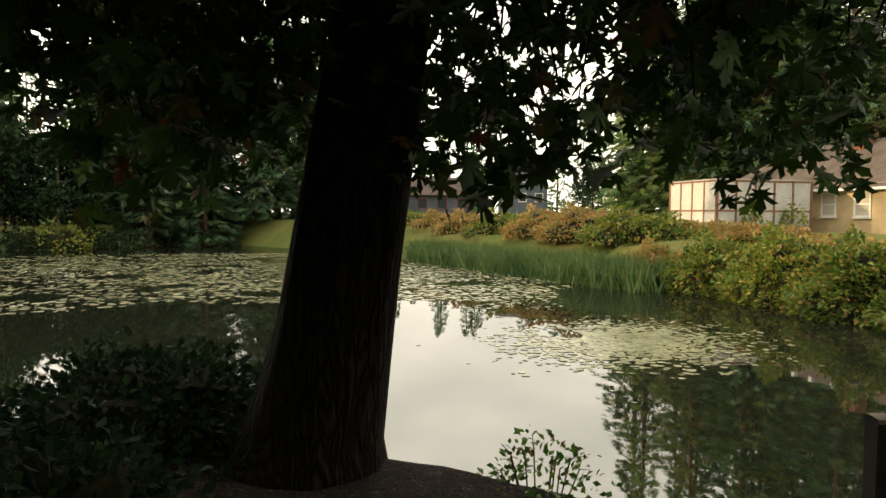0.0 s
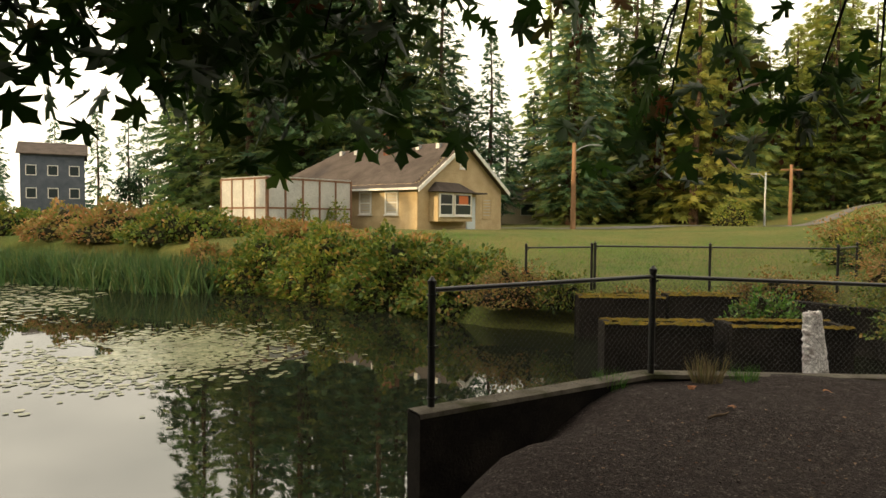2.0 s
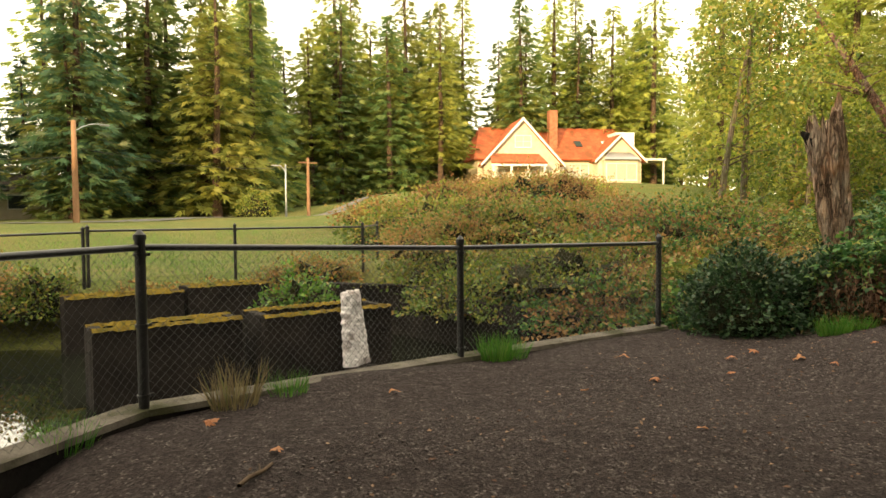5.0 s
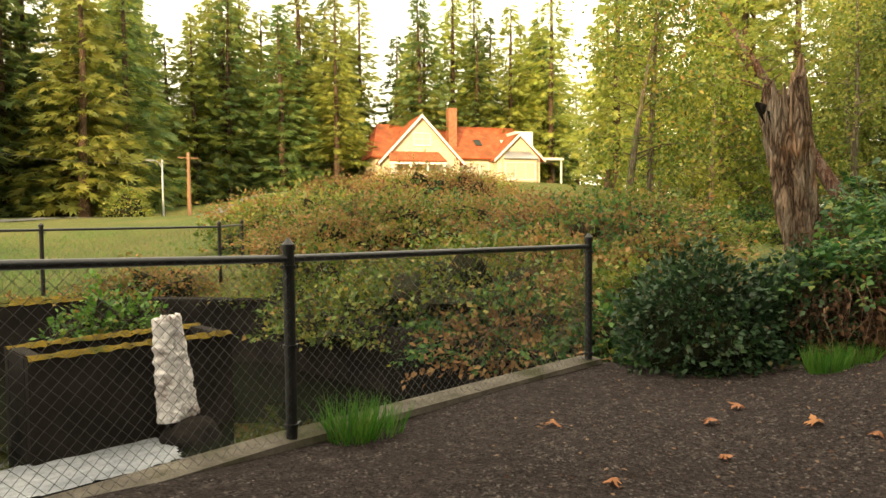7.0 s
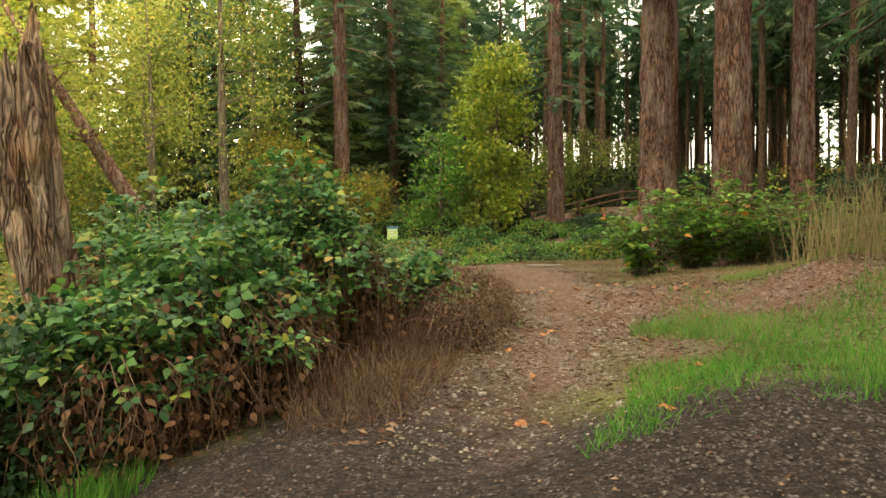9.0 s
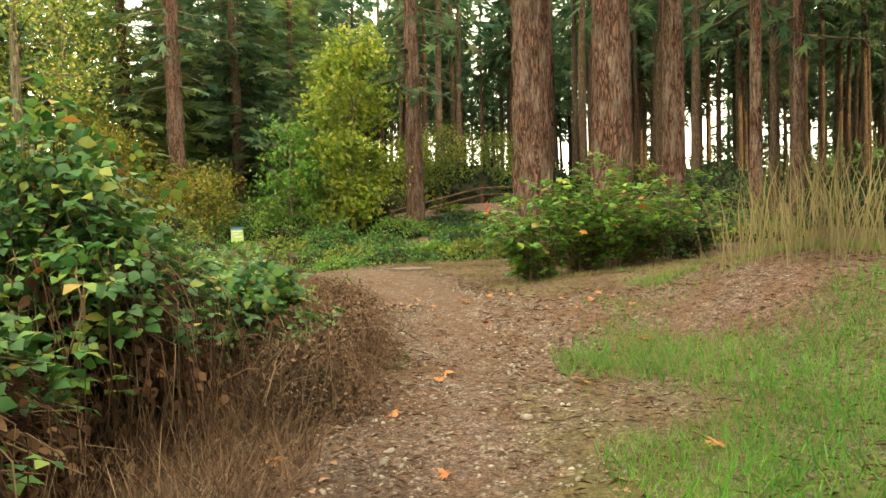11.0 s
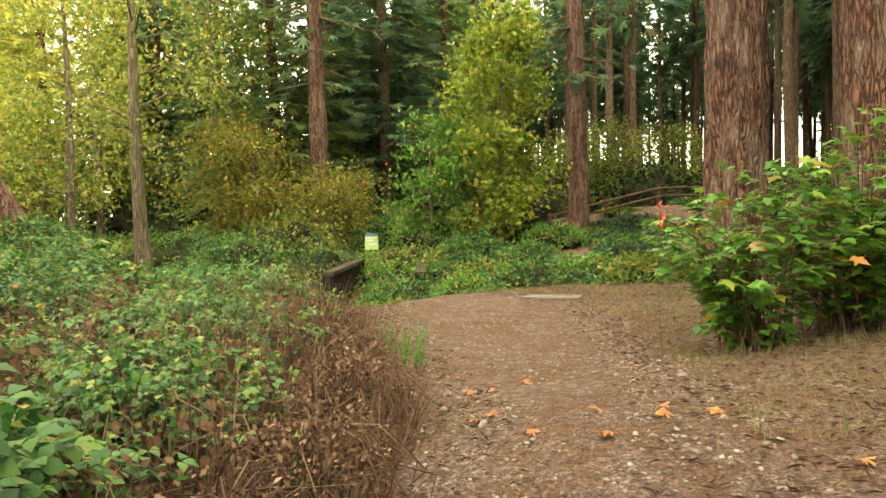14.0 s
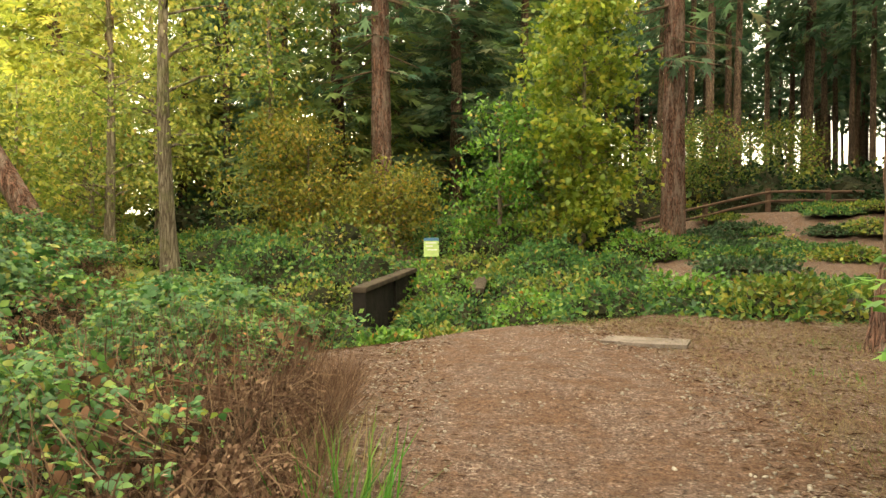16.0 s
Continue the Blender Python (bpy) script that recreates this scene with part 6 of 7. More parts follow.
            V.append(co.reshape(-1, 3) * s @ m[:3, :3].T + m[:3, 3])
            F.append(fv.reshape(len(src.polygons), -1) + base)
            base += len(src.vertices)
        ob = mesh_part("trunks" if part_name == "trunk" else "crown", np.concatenate(V), np.concatenate(F), material, th)
        tagged(ob, kind="stuff")


rng0 = np.random.default_rng(21)
shade_belt, far_firs, far_wood = [], [], []
for i in range(42):
    # dark stand behind the cottage, lower and open in the middle
    if 17 < i < 27 and i % 2:
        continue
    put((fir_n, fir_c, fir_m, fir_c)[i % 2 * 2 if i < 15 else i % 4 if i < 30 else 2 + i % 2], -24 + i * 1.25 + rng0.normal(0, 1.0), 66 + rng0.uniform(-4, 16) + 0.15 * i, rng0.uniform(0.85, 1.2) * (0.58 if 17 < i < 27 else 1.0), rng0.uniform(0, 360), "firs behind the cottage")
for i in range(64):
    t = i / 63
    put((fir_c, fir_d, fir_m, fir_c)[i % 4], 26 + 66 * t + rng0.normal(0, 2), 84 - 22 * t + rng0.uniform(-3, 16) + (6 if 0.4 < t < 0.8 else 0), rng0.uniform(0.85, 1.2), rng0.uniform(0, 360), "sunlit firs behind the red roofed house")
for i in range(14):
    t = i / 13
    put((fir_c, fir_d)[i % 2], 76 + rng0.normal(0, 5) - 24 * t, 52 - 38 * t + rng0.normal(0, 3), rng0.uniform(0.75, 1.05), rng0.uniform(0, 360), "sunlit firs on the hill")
for i in range(16):
    # across the pond
    t = i / 15
    put((fir_a, fir_b)[i % 2], -74 + 16 * t + rng0.normal(0, 2), 25 + 26 * t + rng0.normal(0, 2), rng0.uniform(0.6, 0.85), rng0.uniform(0, 360), "dark firs across the pond")
for i in range(9):
    far_firs.append(((fir_a, fir_c)[i % 2], -40 + i * 3.2 + rng0.normal(0, 1), 110 + rng0.uniform(0, 12), rng0.uniform(0.6, 0.8), rng0.uniform(0, 360)))
for i in range(43):
    # unseen wood behind the starting point, added to keep the sun off the yard
    shade_belt.append(((fir_a, fir_b)[i % 2], -30 - 7 * (i % 2) + rng0.normal(0, 2), -50 + i * 1.15, (0.86 if i < 20 else 0.78) * rng0.uniform(0.9, 1.05), rng0.uniform(0, 360)))
for i in range(26):
    shade_belt.append(((fir_b, fir_a)[i % 2], -45 + rng0.normal(0, 2), -48 + i * 1.9, rng0.uniform(0.74, 0.84), rng0.uniform(0, 360)))
for i in range(150):
    # the fir wood beyond the trail
    y = rng0.uniform(-44, 1)
    x = rng0.uniform(53, 110) if y > -15 else rng0.uniform(36, 96) + 0.25 * max(0, -18 - y)
    s, turn = rng0.uniform(0.75, 1.1), rng0.uniform(0, 360)
    if i < 88:
        put(fir_t, x, y, s, turn, "trunks of the fir wood")
    else:
        far_wood.append((fir_t, x + 8, y, s, turn))
for i in range(22):
    put((fir_t, fir_b)[i % 3 == 0], rng0.uniform(52, 78), rng0.uniform(2, 26), rng0.uniform(0.7, 1.0), rng0.uniform(0, 360), "trunks of the fir wood")
for i in range(15):
    # the wood goes on along the yard, mostly unseen, added to darken it
    put(fir_t if i > 6 else (fir_a, fir_b)[i % 2], -14 + i * 2.6 + rng0.normal(0, 0.6), -11 - 4 * (i % 2) - 0.25 * i + rng0.normal(0, 0.6), rng0.uniform(0.8, 1.0), rng0.uniform(0, 360), "firs of the wood behind the yard")
for i in range(14):
    put((fir_a, fir_b)[i % 2], -66 + 1.2 * i + rng0.normal(0, 1), 30 + 1.3 * i + rng0.normal(0, 3), rng0.uniform(0.6, 0.85), rng0.uniform(0, 360), "dark firs across the pond")
for i in range(14):
    far_firs.append(((fir_a, fir_b)[i % 2], -92 + 3.6 * i + rng0.normal(0, 1), 92 + 0.9 * i + rng0.normal(0, 3), rng0.uniform(0.5, 0.72), rng0.uniform(0, 360)))
for i in range(12):
    put(fir_t, rng0.uniform(19, 38), rng0.uniform(-30, -17), rng0.uniform(0.8, 1.0), rng0.uniform(0, 360), "trunks of the fir wood")
for x, y, s in ((46, 3.0, 0.8), (45, 8.2, 0.9), (51, -0.5, 0.9), (54, 2, 1.0), (58, -1, 1.0), (50, 6, 0.8), (66, 0, 1.0), (50, 12, 0.7)):
    put((fir_n, fir_m)[int(x) % 2], x, y, s, x * 40, "low branched firs at the wood's edge")
for i in range(60):
    far_wood.append((fir_t, 58 + i * 0.95 + rng0.normal(0, 2.5), -66 + 1.15 * i + rng0.normal(0, 4), rng0.uniform(0.7, 1.0), rng0.uniform(0, 360)))
for i in range(90):
    # the wood runs on beside the trail
    y = rng0.uniform(-78, -28)
    far_wood.append((fir_t, rng0.uniform(24, 66) + 0.25 * (-28 - y), y, rng0.uniform(0.75, 1.05), rng0.uniform(0, 360)))
for i in range(22):
    far_wood.append(((fir_a, fir_b)[i % 2], 22 + 3.4 * i + rng0.normal(0, 1.5), -96 + 1.9 * i + rng0.normal(0, 3), rng0.uniform(0.8, 1.0), rng0.uniform(0, 360)))
# further unseen firs, added to shade the trunks beside the trail
for i in range(24):
    shade_belt.append(((fir_a, fir_b)[i % 2], -26 + (i % 3) * 7 + rng0.normal(0, 1), -44 - 2.3 * i, rng0.uniform(0.75, 0.95), rng0.uniform(0, 360)))
for i in range(30):
    shade_belt.append(((fir_a, fir_b)[i % 2], -6 + 0.95 * i + rng0.normal(0, 0.6), -23 - 4.5 * (i % 3) + rng0.normal(0, 0.8), rng0.uniform(0.9, 1.05), rng0.uniform(0, 360)))
joined_firs("far_fir_wood", shade_belt, "unseen fir wood added behind the yard to block the sun")
for i in range(15):
    far_firs.append(((fir_a, fir_b)[i % 2], -70 + rng0.normal(0, 1.5), -16 + 3.0 * i, rng0.uniform(0.66, 0.78), rng0.uniform(0, 360)))
for i in range(3):
    put((fir_n, fir_m)[i % 2], -31 + 2.1 * i + rng0.normal(0, 0.6), 71 + rng0.uniform(-3, 8), rng0.uniform(0.9, 1.1), rng0.uniform(0, 360), "firs behind the cottage")
joined_firs("far_fir_wood", far_firs, "far dark firs behind the blue house")
joined_firs("far_fir_wood", far_wood, "far dark side of the fir wood")
for o in (fir_a, fir_b, fir_c, fir_d, fir_t, fir_m, fir_n):
    o.matrix_basis = Matrix.Translation({"fir_tree": (-20, -34, 0)}.get(o.name, (-24 - 3 * (ord(o.name[-1]) % 7), -40 + 3 * (ord(o.name[-1]) % 7), 0)))


def big_fir(x, y, r, h, seed, label, lean=0.0):
    """A large trunk with ridged bark and a high crown."""
    rng = np.random.default_rng(seed)
    th = empty("fir_tree", x, y, gh(x, y) - 0.2, rng.uniform(0, 360), label, "conifer tree")
    zs = np.concatenate([np.linspace(0, 6, 40), np.linspace(6.5, h, 20)])
    line = [(0, lean * z, z, r * (1 - z / h) ** 0.6 * (1 + 0.35 * math.exp(-z * 1.6)) + 0.02) for z in zs]
    v, f = tubes([line], 48)
    a = np.arctan2(v[:, 1] - lean * v[:, 2], v[:, 0])
    k = np.array([noise.noise(Vector((math.cos(q) * 5, math.sin(q) * 5, z * 0.9 + seed))) + 0.7 * noise.noise(Vector((math.cos(q) * 11, math.sin(q) * 11, z * 1.6))) for q, z in zip(a, v[:, 2])])
    k = 1 + 0.13 * np.clip(np.abs(k) * 2 - 0.6, -0.6, 0.5)
    v[:, 0] *= k
    v[:, 1] = lean * v[:, 2] + (v[:, 1] - lean * v[:, 2]) * k
    mesh_part("trunk", v, f, M_BARK_RED, th, smooth=True)
    C, D, S, lines = [], [], [], []
    for z in np.arange(7.5, h - 1, 0.7):
        for _ in range(4):
            q, L = rng.uniform(0, 6.28), rng.uniform(1.5, 3.6) * (1 - (z / h) ** 2 * 0.6)
            n = int(L / 0.45)
            t = (np.arange(n) + rng.random(n)) / n
            C.append(np.stack([np.cos(q) * L * t, np.sin(q) * L * t, z - 0.3 * L * t ** 1.5], 1))
            D.append(np.stack([np.cos(q) + rng.normal(0, .5, n), np.sin(q) + rng.normal(0, .5, n), rng.normal(-.4, .25, n)], 1))
            S.append(rng.uniform(.5, 1.0, n))
            lines.append([(0, 0, z, .05), (math.cos(q) * L, math.sin(q) * L, z - .3 * L, .01)])
    v, f = tubes(lines, 5)
    mesh_part("branchwork", v, f, M_TWIG, th)
    v, f = scatter(SPRAY, np.concatenate(C), np.concatenate(S), np.concatenate(D), rng, .35)
    mesh_part("crown", v, f, M_CONIFER, th)
    return th


big_fir(21.3, -1.95, 0.46, 30, 1, "massive old fir trunk with furrowed reddish bark", 0.01)
big_fir(19.6, -2.92, 0.4, 30, 2, "massive old fir trunk with furrowed reddish bark")
big_fir(21.8, -6.2, 0.27, 26, 3, "straight fir trunk with reddish bark")
big_fir(41.7, -5.6, 0.45, 26, 4, "straight fir trunk beside the rail fence")
big_fir(42.0, 6.0, 0.42, 26, 5, "straight fir trunk with smooth pale reddish bark")
big_fir(24.0, -11.0, 0.17, 24, 6, "straight dark fir trunk at the wood's edge")
big_fir(28.0, -17.0, 0.2, 24, 7, "straight dark fir trunk at the wood's edge")


# ---- dead snag ----
def snag():
    x, y = 10.92, 7.82
    th = empty("dead_tree_snag", x, y, gh(x, y) - 0.1, 0, "broken dead tree snag with weathered splintered wood", "dead tree")
    bm = bmesh.new()
    ns, nz = 84, 90
    rings = []
    for i in range(nz + 1):
        t = i / nz
        ring = []
        for j in range(ns):
            a = 2 * math.pi * j / ns
            r = (0.16 + 0.06 * smooth(t * 1.3 - 0.2)) * (1 + 0.5 * math.exp(-t * 9)) * (1 + 0.34 * noise.noise(Vector((math.cos(a) * 2.5, math.sin(a) * 2.5, t * 3.0))) + 0.2 * noise.noise(Vector((math.cos(a) * 7, math.sin(a) * 7, t * 2.2))) + 0.14 * noise.noise(Vector((math.cos(a) * 14, math.sin(a) * 14, t * 9))) + 0.1 * noise.noise(Vector((math.cos(a) * 9, math.sin(a) * 9, t * 24))))
            top = 2.75 + 0.3 * noise.noise(Vector((math.cos(a) * 3.0, math.sin(a) * 3.0, 9))) + 0.16 * noise.noise(Vector((math.cos(a) * 9.0, math.sin(a) * 9.0, 4))) + 0.2 * math.cos(a + 1.1)
            z = t * top
            ring.append(bm.verts.new((0.1 - 0.3 * t + r * math.cos(a), 0.28 * t + r * math.sin(a), z)))
        rings.append(ring)
    for r0, r1 in zip(rings, rings[1:]):
        for j in range(ns):
            k = (j + 1) % ns
            bm.faces.new((r0[j], r0[k], r1[k], r1[j]))
    cap = bm.verts.new((-0.2, 0.28, 2.45))
    for j in range(ns):
        bm.faces.new((rings[-1][j], rings[-1][(j + 1) % ns], cap))
    bmesh.ops.recalc_face_normals(bm, faces=bm.faces)
    part("trunk", bm, M_SNAG, th)
    v, f = tubes([[(-0.14, 0.24, 2.2, 0.12), (-0.28, 0.36, 2.42, 0.09), (-0.36, 0.44, 2.56, 0.06), (-0.4, 0.5, 2.62, 0.02)]], 12)
    mesh_part("broken_limb", v, f, M_BARK_DARK, th, "dark broken limb stub")


snag()

# ---- vines, brambles and shrubs ----
for i, (x, y, rx, ry, rz, m, n) in enumerate([
        (-2.8, 24.0, 2.5, 1.8, 2.3, M_VINE, 7000), (-5.6, 26.3, 2.6, 1.8, 2.4, M_VINE, 7000), (-8.6, 28.2, 2.6, 1.8, 2.2, M_VINE, 6000), (-0.6, 21.6, 2.0, 1.5, 1.7, M_VINE, 5000), (-11.6, 29.4, 2.2, 1.6, 1.8, M_AUTUMN, 4200), (1.4, 20.6, 1.3, 1.0, 1.2, M_AUTUMN, 2600), (-1.0, 25.5, 2.4, 1.8, 1.9, M_VINE, 4200)]):
    bush("vine_thicket", x, y, (rx, ry, rz), n, 0.2, m, "dense green and yellow vine thicket on the pond bank", "vines", 60 + i, z=WATER - 0.05, stems=10, shell=0.8, core=0.82)
for i, (x, y, rx, ry, rz) in enumerate([(-14, 31.8, 3, 1.8, 1.9), (-17.5, 33.5, 3, 2, 2.2), (-21, 35.4, 3, 2, 2.1), (-25, 37, 3, 2, 2.0), (-29, 38.5, 3, 2, 1.9), (-33, 40.4, 3, 2, 1.7), (-38, 42, 4, 2, 1.5), (-44, 44, 4, 2, 1.5), (-12, 34.0, 3, 1.6, 1.2), (-16, 36.3, 3, 1.6, 1.2), (-20.5, 38.5, 3, 1.8, 1.3), (-26, 40.5, 3.5, 1.8, 1.3), (-32, 43.5, 3.5, 1.8, 1.3), (-8, 31.5, 2.6, 1.6, 1.0), (-4, 29, 2.6, 1.6, 0.9)]):
    bush("autumn_thicket", x, y, (rx, ry, rz * 0.8), 3000, 0.22, M_AUTUMN if i % 3 else M_VINE, "brown and red autumn thicket behind the reeds", "shrubs", 70 + i, z=gh(x, y) - 0.25, stems=8, shell=0.8, core=0.8)


rng1 = np.random.default_rng(5)
n = 15000
t = rng1.random(n)
rx, ry = -11 - 20 * t + rng1.normal(0, 0.5, n), 27.3 + 8.2 * t + rng1.normal(0, 0.8, n)
v, f = scatter((BLADE[0] * np.array([0.7, 1, 1.6]), BLADE[1]), np.stack([rx, ry, np.full(n, WATER - 0.1)], 1), rng1.uniform(0.7, 1.7, n), np.stack([rng1.normal(0, .4, n), rng1.normal(0, .4, n), np.ones(n)], 1), rng1, 1.0)
tagged(mesh_part("reeds", v, f, M_REED), "green reeds standing along the far pond edge", "reeds", kind="stuff")
# lily pads
n = 4200
t = rng1.random(n)
ra_, rd_ = np.radians(rng1.uniform(30, 74, 9000)), np.sqrt(rng1.uniform(22 ** 2, 55 ** 2, 9000))
px_ = np.concatenate([rng1.normal(-7.3, 1.25, 3200), rng1.uniform(-44, -14, n), -rd_ * np.sin(ra_)])
py_ = np.concatenate([rng1.normal(15.0, 1.5, 3200), rng1.uniform(14, 38, n), rd_ * np.cos(ra_)])
keep = inside(px_, py_, SHORE) & (seg_dist(px_, py_, SHORE, True) > 0.3) & ((np.hypot(px_, py_) > 24) | (px_ > -14))
keep &= np.array([noise.noise(Vector((a * 0.35, b * 0.5, 4))) > -0.3 for a, b in zip(px_, py_)])
px_, py_ = px_[keep], py_[keep]
k = len(px_)
v, f = scatter(PAD, np.stack([px_, py_, np.full(k, WATER + 0.012)], 1), np.where(px_ > -13, 0.62, 1.0) * rng1.uniform(0.12, 0.32, k), np.stack([rng1.normal(0, 1, k), rng1.normal(0, 1, k), rng1.normal(0, .02, k)], 1), rng1, 0.02)
tagged(mesh_part("lily_pads", v, f, M_LILY), "pale green floating lily pads on the pond", "lily pads", kind="stuff")

# creek side vines beyond the fence
for i, (x, y, rx, ry, rz, m, n) in enumerate([
        (9.6, 11.2, 1.4, 1.6, 0.75, M_BRAMBLE, 3600), (9.2, 14.0, 1.5, 1.8, 0.75, M_VINE, 3200), (11.7, 13.0, 1.8, 2.0, 0.8, M_VINE, 4400), (10.8, 17.0, 2.0, 1.6, 0.9, M_AUTUMN, 3600), (13.8, 16.0, 2.2, 2.0, 0.9, M_AUTUMN, 3600), (10.6, 9.9, 1.3, 1.0, 0.75, M_VINE, 3000), (13.2, 11.0, 1.8, 1.6, 0.8, M_AUTUMN, 3400), (16.5, 13.0, 2.2, 2.0, 1.0, M_VINE, 3400), (17.5, 18.0, 2.4, 2.0, 1.0, M_AUTUMN, 3400), (0.6, 19.2, 1.2, 0.8, 1.1, M_AUTUMN, 2200), (1.9, 18.75, 0.8, 0.5, 0.9, M_VINE, 1500), (4.2, 18.85, 2.2, 0.35, 0.5, M_AUTUMN, 1500), (7.6, 18.6, 1.6, 0.6, 0.8, M_AUTUMN, 1800),
        (9.5, 9.6, 0.8, 0.6, 0.7, M_BRAMBLE, 1600), (5.6, 14.8, 0.8, 0.5, 0.9, M_GREEN, 1000)]):
    bush("vine_bank", x, y, (rx, ry, rz), int(n * 1.8), 0.09, m, "tangled vines with yellow and red leaves on the creek bank", "vines", 80 + i, 0.55, z=max(gh(x, y), -0.4) - 0.15, stems=14, canes=50)
for i in range(34):
    # the tangle covers the whole bank up to the hill
    x = rng1.uniform(9.6, 23)
    y = rng1.uniform(9.8, 16.5) + 0.35 * (x - 9.6) + (3.0 if i % 3 == 0 else 0.0)
    k = rng1.uniform(0.75, 1.15)
    bush("vine_bank", x, y, (k * 1.9, k * 1.7, k), 3200, 0.1, (M_VINE, M_AUTUMN, M_AUTUMN, M_BRAMBLE, M_RUST)[i % 5], "rust and green tangle of vines on the bank", "vines", 600 + i, 0.6, stems=24, canes=60, stem_mat=M_DEADSTALK, shell=0.45, core=0.6)
for i in range(60):
    x, y = rng1.uniform(12, 50), 0
    y = rng1.uniform(18, 30) + (x - 13) * 0.75
    s = rng1.uniform(0.9, 1.7)
    bush("hillside_shrub", x, y, (s * 1.5, s * 1.4, s), 2000, 0.15, (M_AUTUMN, M_VINE, M_RUST, M_AUTUMN, M_YELLOWGREEN)[i % 5], "rust and green shrubs on the overgrown hillside", "shrub", 110 + i, 0.55, stems=20, shell=0.45, core=0.6, group="hillside shrubs")
bush("round_shrub", 21.3, 58.2, (1.8, 1.6, 2.2), 1800, 0.2, M_YELLOWGREEN, "bright yellow green shrub on the lawn", "shrub", 150)
# hedge at the fence end and the bramble mound by the trail
bush("ivy_hedge", 8.9, 8.2, (0.85, 0.8, 1.12), 6500, 0.07, M_HEDGE, "dark green ivy hedge at the end of the fence", "hedge", 151, 0.2, stems=20)
bush("ivy_hedge", 9.6, 7.5, (0.7, 0.7, 1.0), 4200, 0.07, M_HEDGE, "dark green ivy hedge at the end of the fence", "hedge", 152, 0.25, stems=16)
for i, (x, y, rx, ry, rz, n) in enumerate([(10.5, 6.6, 1.05, 0.95, 1.25, 240), (12.0, 6.1, 1.3, 1.0, 1.72, 330), (13.3, 4.95, 1.0, 0.75, 0.95, 200), (9.75, 7.05, 0.75, 0.65, 1.0, 130), (11.3, 7.2, 1.2, 0.9, 1.5, 160)]):
    bramble("bramble_mound", x, y, (rx, ry, rz), n, int(n * 2.2), 0.115, "bramble mound with dead canes and green leaves", 160 + i)
for i, (x, y, rx, ry, rz, n, m) in enumerate([(15.2, 4.85, 1.2, 0.85, 0.68, 250, M_BRAMBLE), (17.2, 5.1, 1.4, 1.1, 0.72, 270, M_BRAMBLE), (19.6, 5.2, 1.5, 1.1, 0.7, 270, M_BRAMBLE), (22.3, 5.9, 1.6, 1.3, 0.85, 270, M_BRAMBLE), (18.5, 7.4, 2.0, 1.5, 1.0, 320, M_BRAMBLE), (15.4, 6.6, 1.6, 1.2, 0.9, 260, M_BRAMBLE), (22, 8.6, 2.4, 1.8, 1.2, 330, M_BRAMBLE), (26.3, 7.6, 2.2, 1.8, 1.15, 300, M_BRAMBLE), (27, 11.4, 2.6, 2, 1.5, 330, M_BRAMBLE)]):
    bramble("bramble_patch", x, y, (rx, ry, rz), n, int(n * 1.5), 0.075 if x < 20 else 0.14, "low brambles with yellowing leaves and brown stalks", 170 + i, m, 0.78 if x < 18 else 0.6)
for i, (x, y, rx, ry, rz, n, m) in enumerate([(17.0, 0.25, 0.95, 0.9, 1.6, 60, M_GREEN), (17.3, -0.9, 1.2, 1.1, 2.1, 84, M_GREEN), (18.1, -2.5, 1.4, 1.3, 2.1, 84, M_GREEN), (19.6, -4.6, 1.8, 1.6, 1.7, 84, M_BRAMBLE), (22.5, -7.2, 2.2, 2.0, 1.7, 84, M_BRAMBLE)]):
    open_shrub("leafy_shrub", x, y, (rx, ry, rz), n, 34, 0.13, m, "glossy green shrub at the foot of the big firs", "shrub", 190 + i)
for i, (x, y, rx, ry, rz, n, m) in enumerate([(33, 0.5, 2.2, 1.3, 0.9, 2600, M_BRAMBLE), (36.5, -2, 2.2, 1.4, 0.9, 2400, M_DARKIVY), (32, 1.9, 1.4, 0.7, 0.8, 2000, M_VINE), (38.5, 3.4, 1.6, 1.2, 1.3, 2200, M_BRAMBLE), (38, 0.5, 2, 1.6, 1.2, 2200, M_VINE), (34.5, 6.5, 2.2, 2.0, 2.0, 2600, M_VINE), (31.5, 7.6, 2, 1.6, 1.5, 2400, M_BRAMBLE)]):
    bush("undergrowth", x, y, (rx, ry, rz), n, 0.14, m, "green undergrowth at the edge of the wood", "undergrowth", 200 + i, 0.35, stems=16)
for i in range(100):
    x, y = rng1.uniform(24.5, 45), rng1.uniform(-16, 0.6)
    if y > -0.3 * (x - 24) + 1.0:
        y -= 4
    k = rng1.uniform(0.35, 0.6) * (0.85 if x > 34 else 1.0)
    if i % 2 and x > 30:
        continue
    bush("ground_cover", x, y, (k * 3.2, k * 3.0, k * 0.8), 1300, 0.12, (M_BRAMBLE, M_HEDGE, M_VINE)[i % 3], "low leafy ground cover under the firs", "ground cover", 260 + i, 0.35, stems=6, group="ground cover")
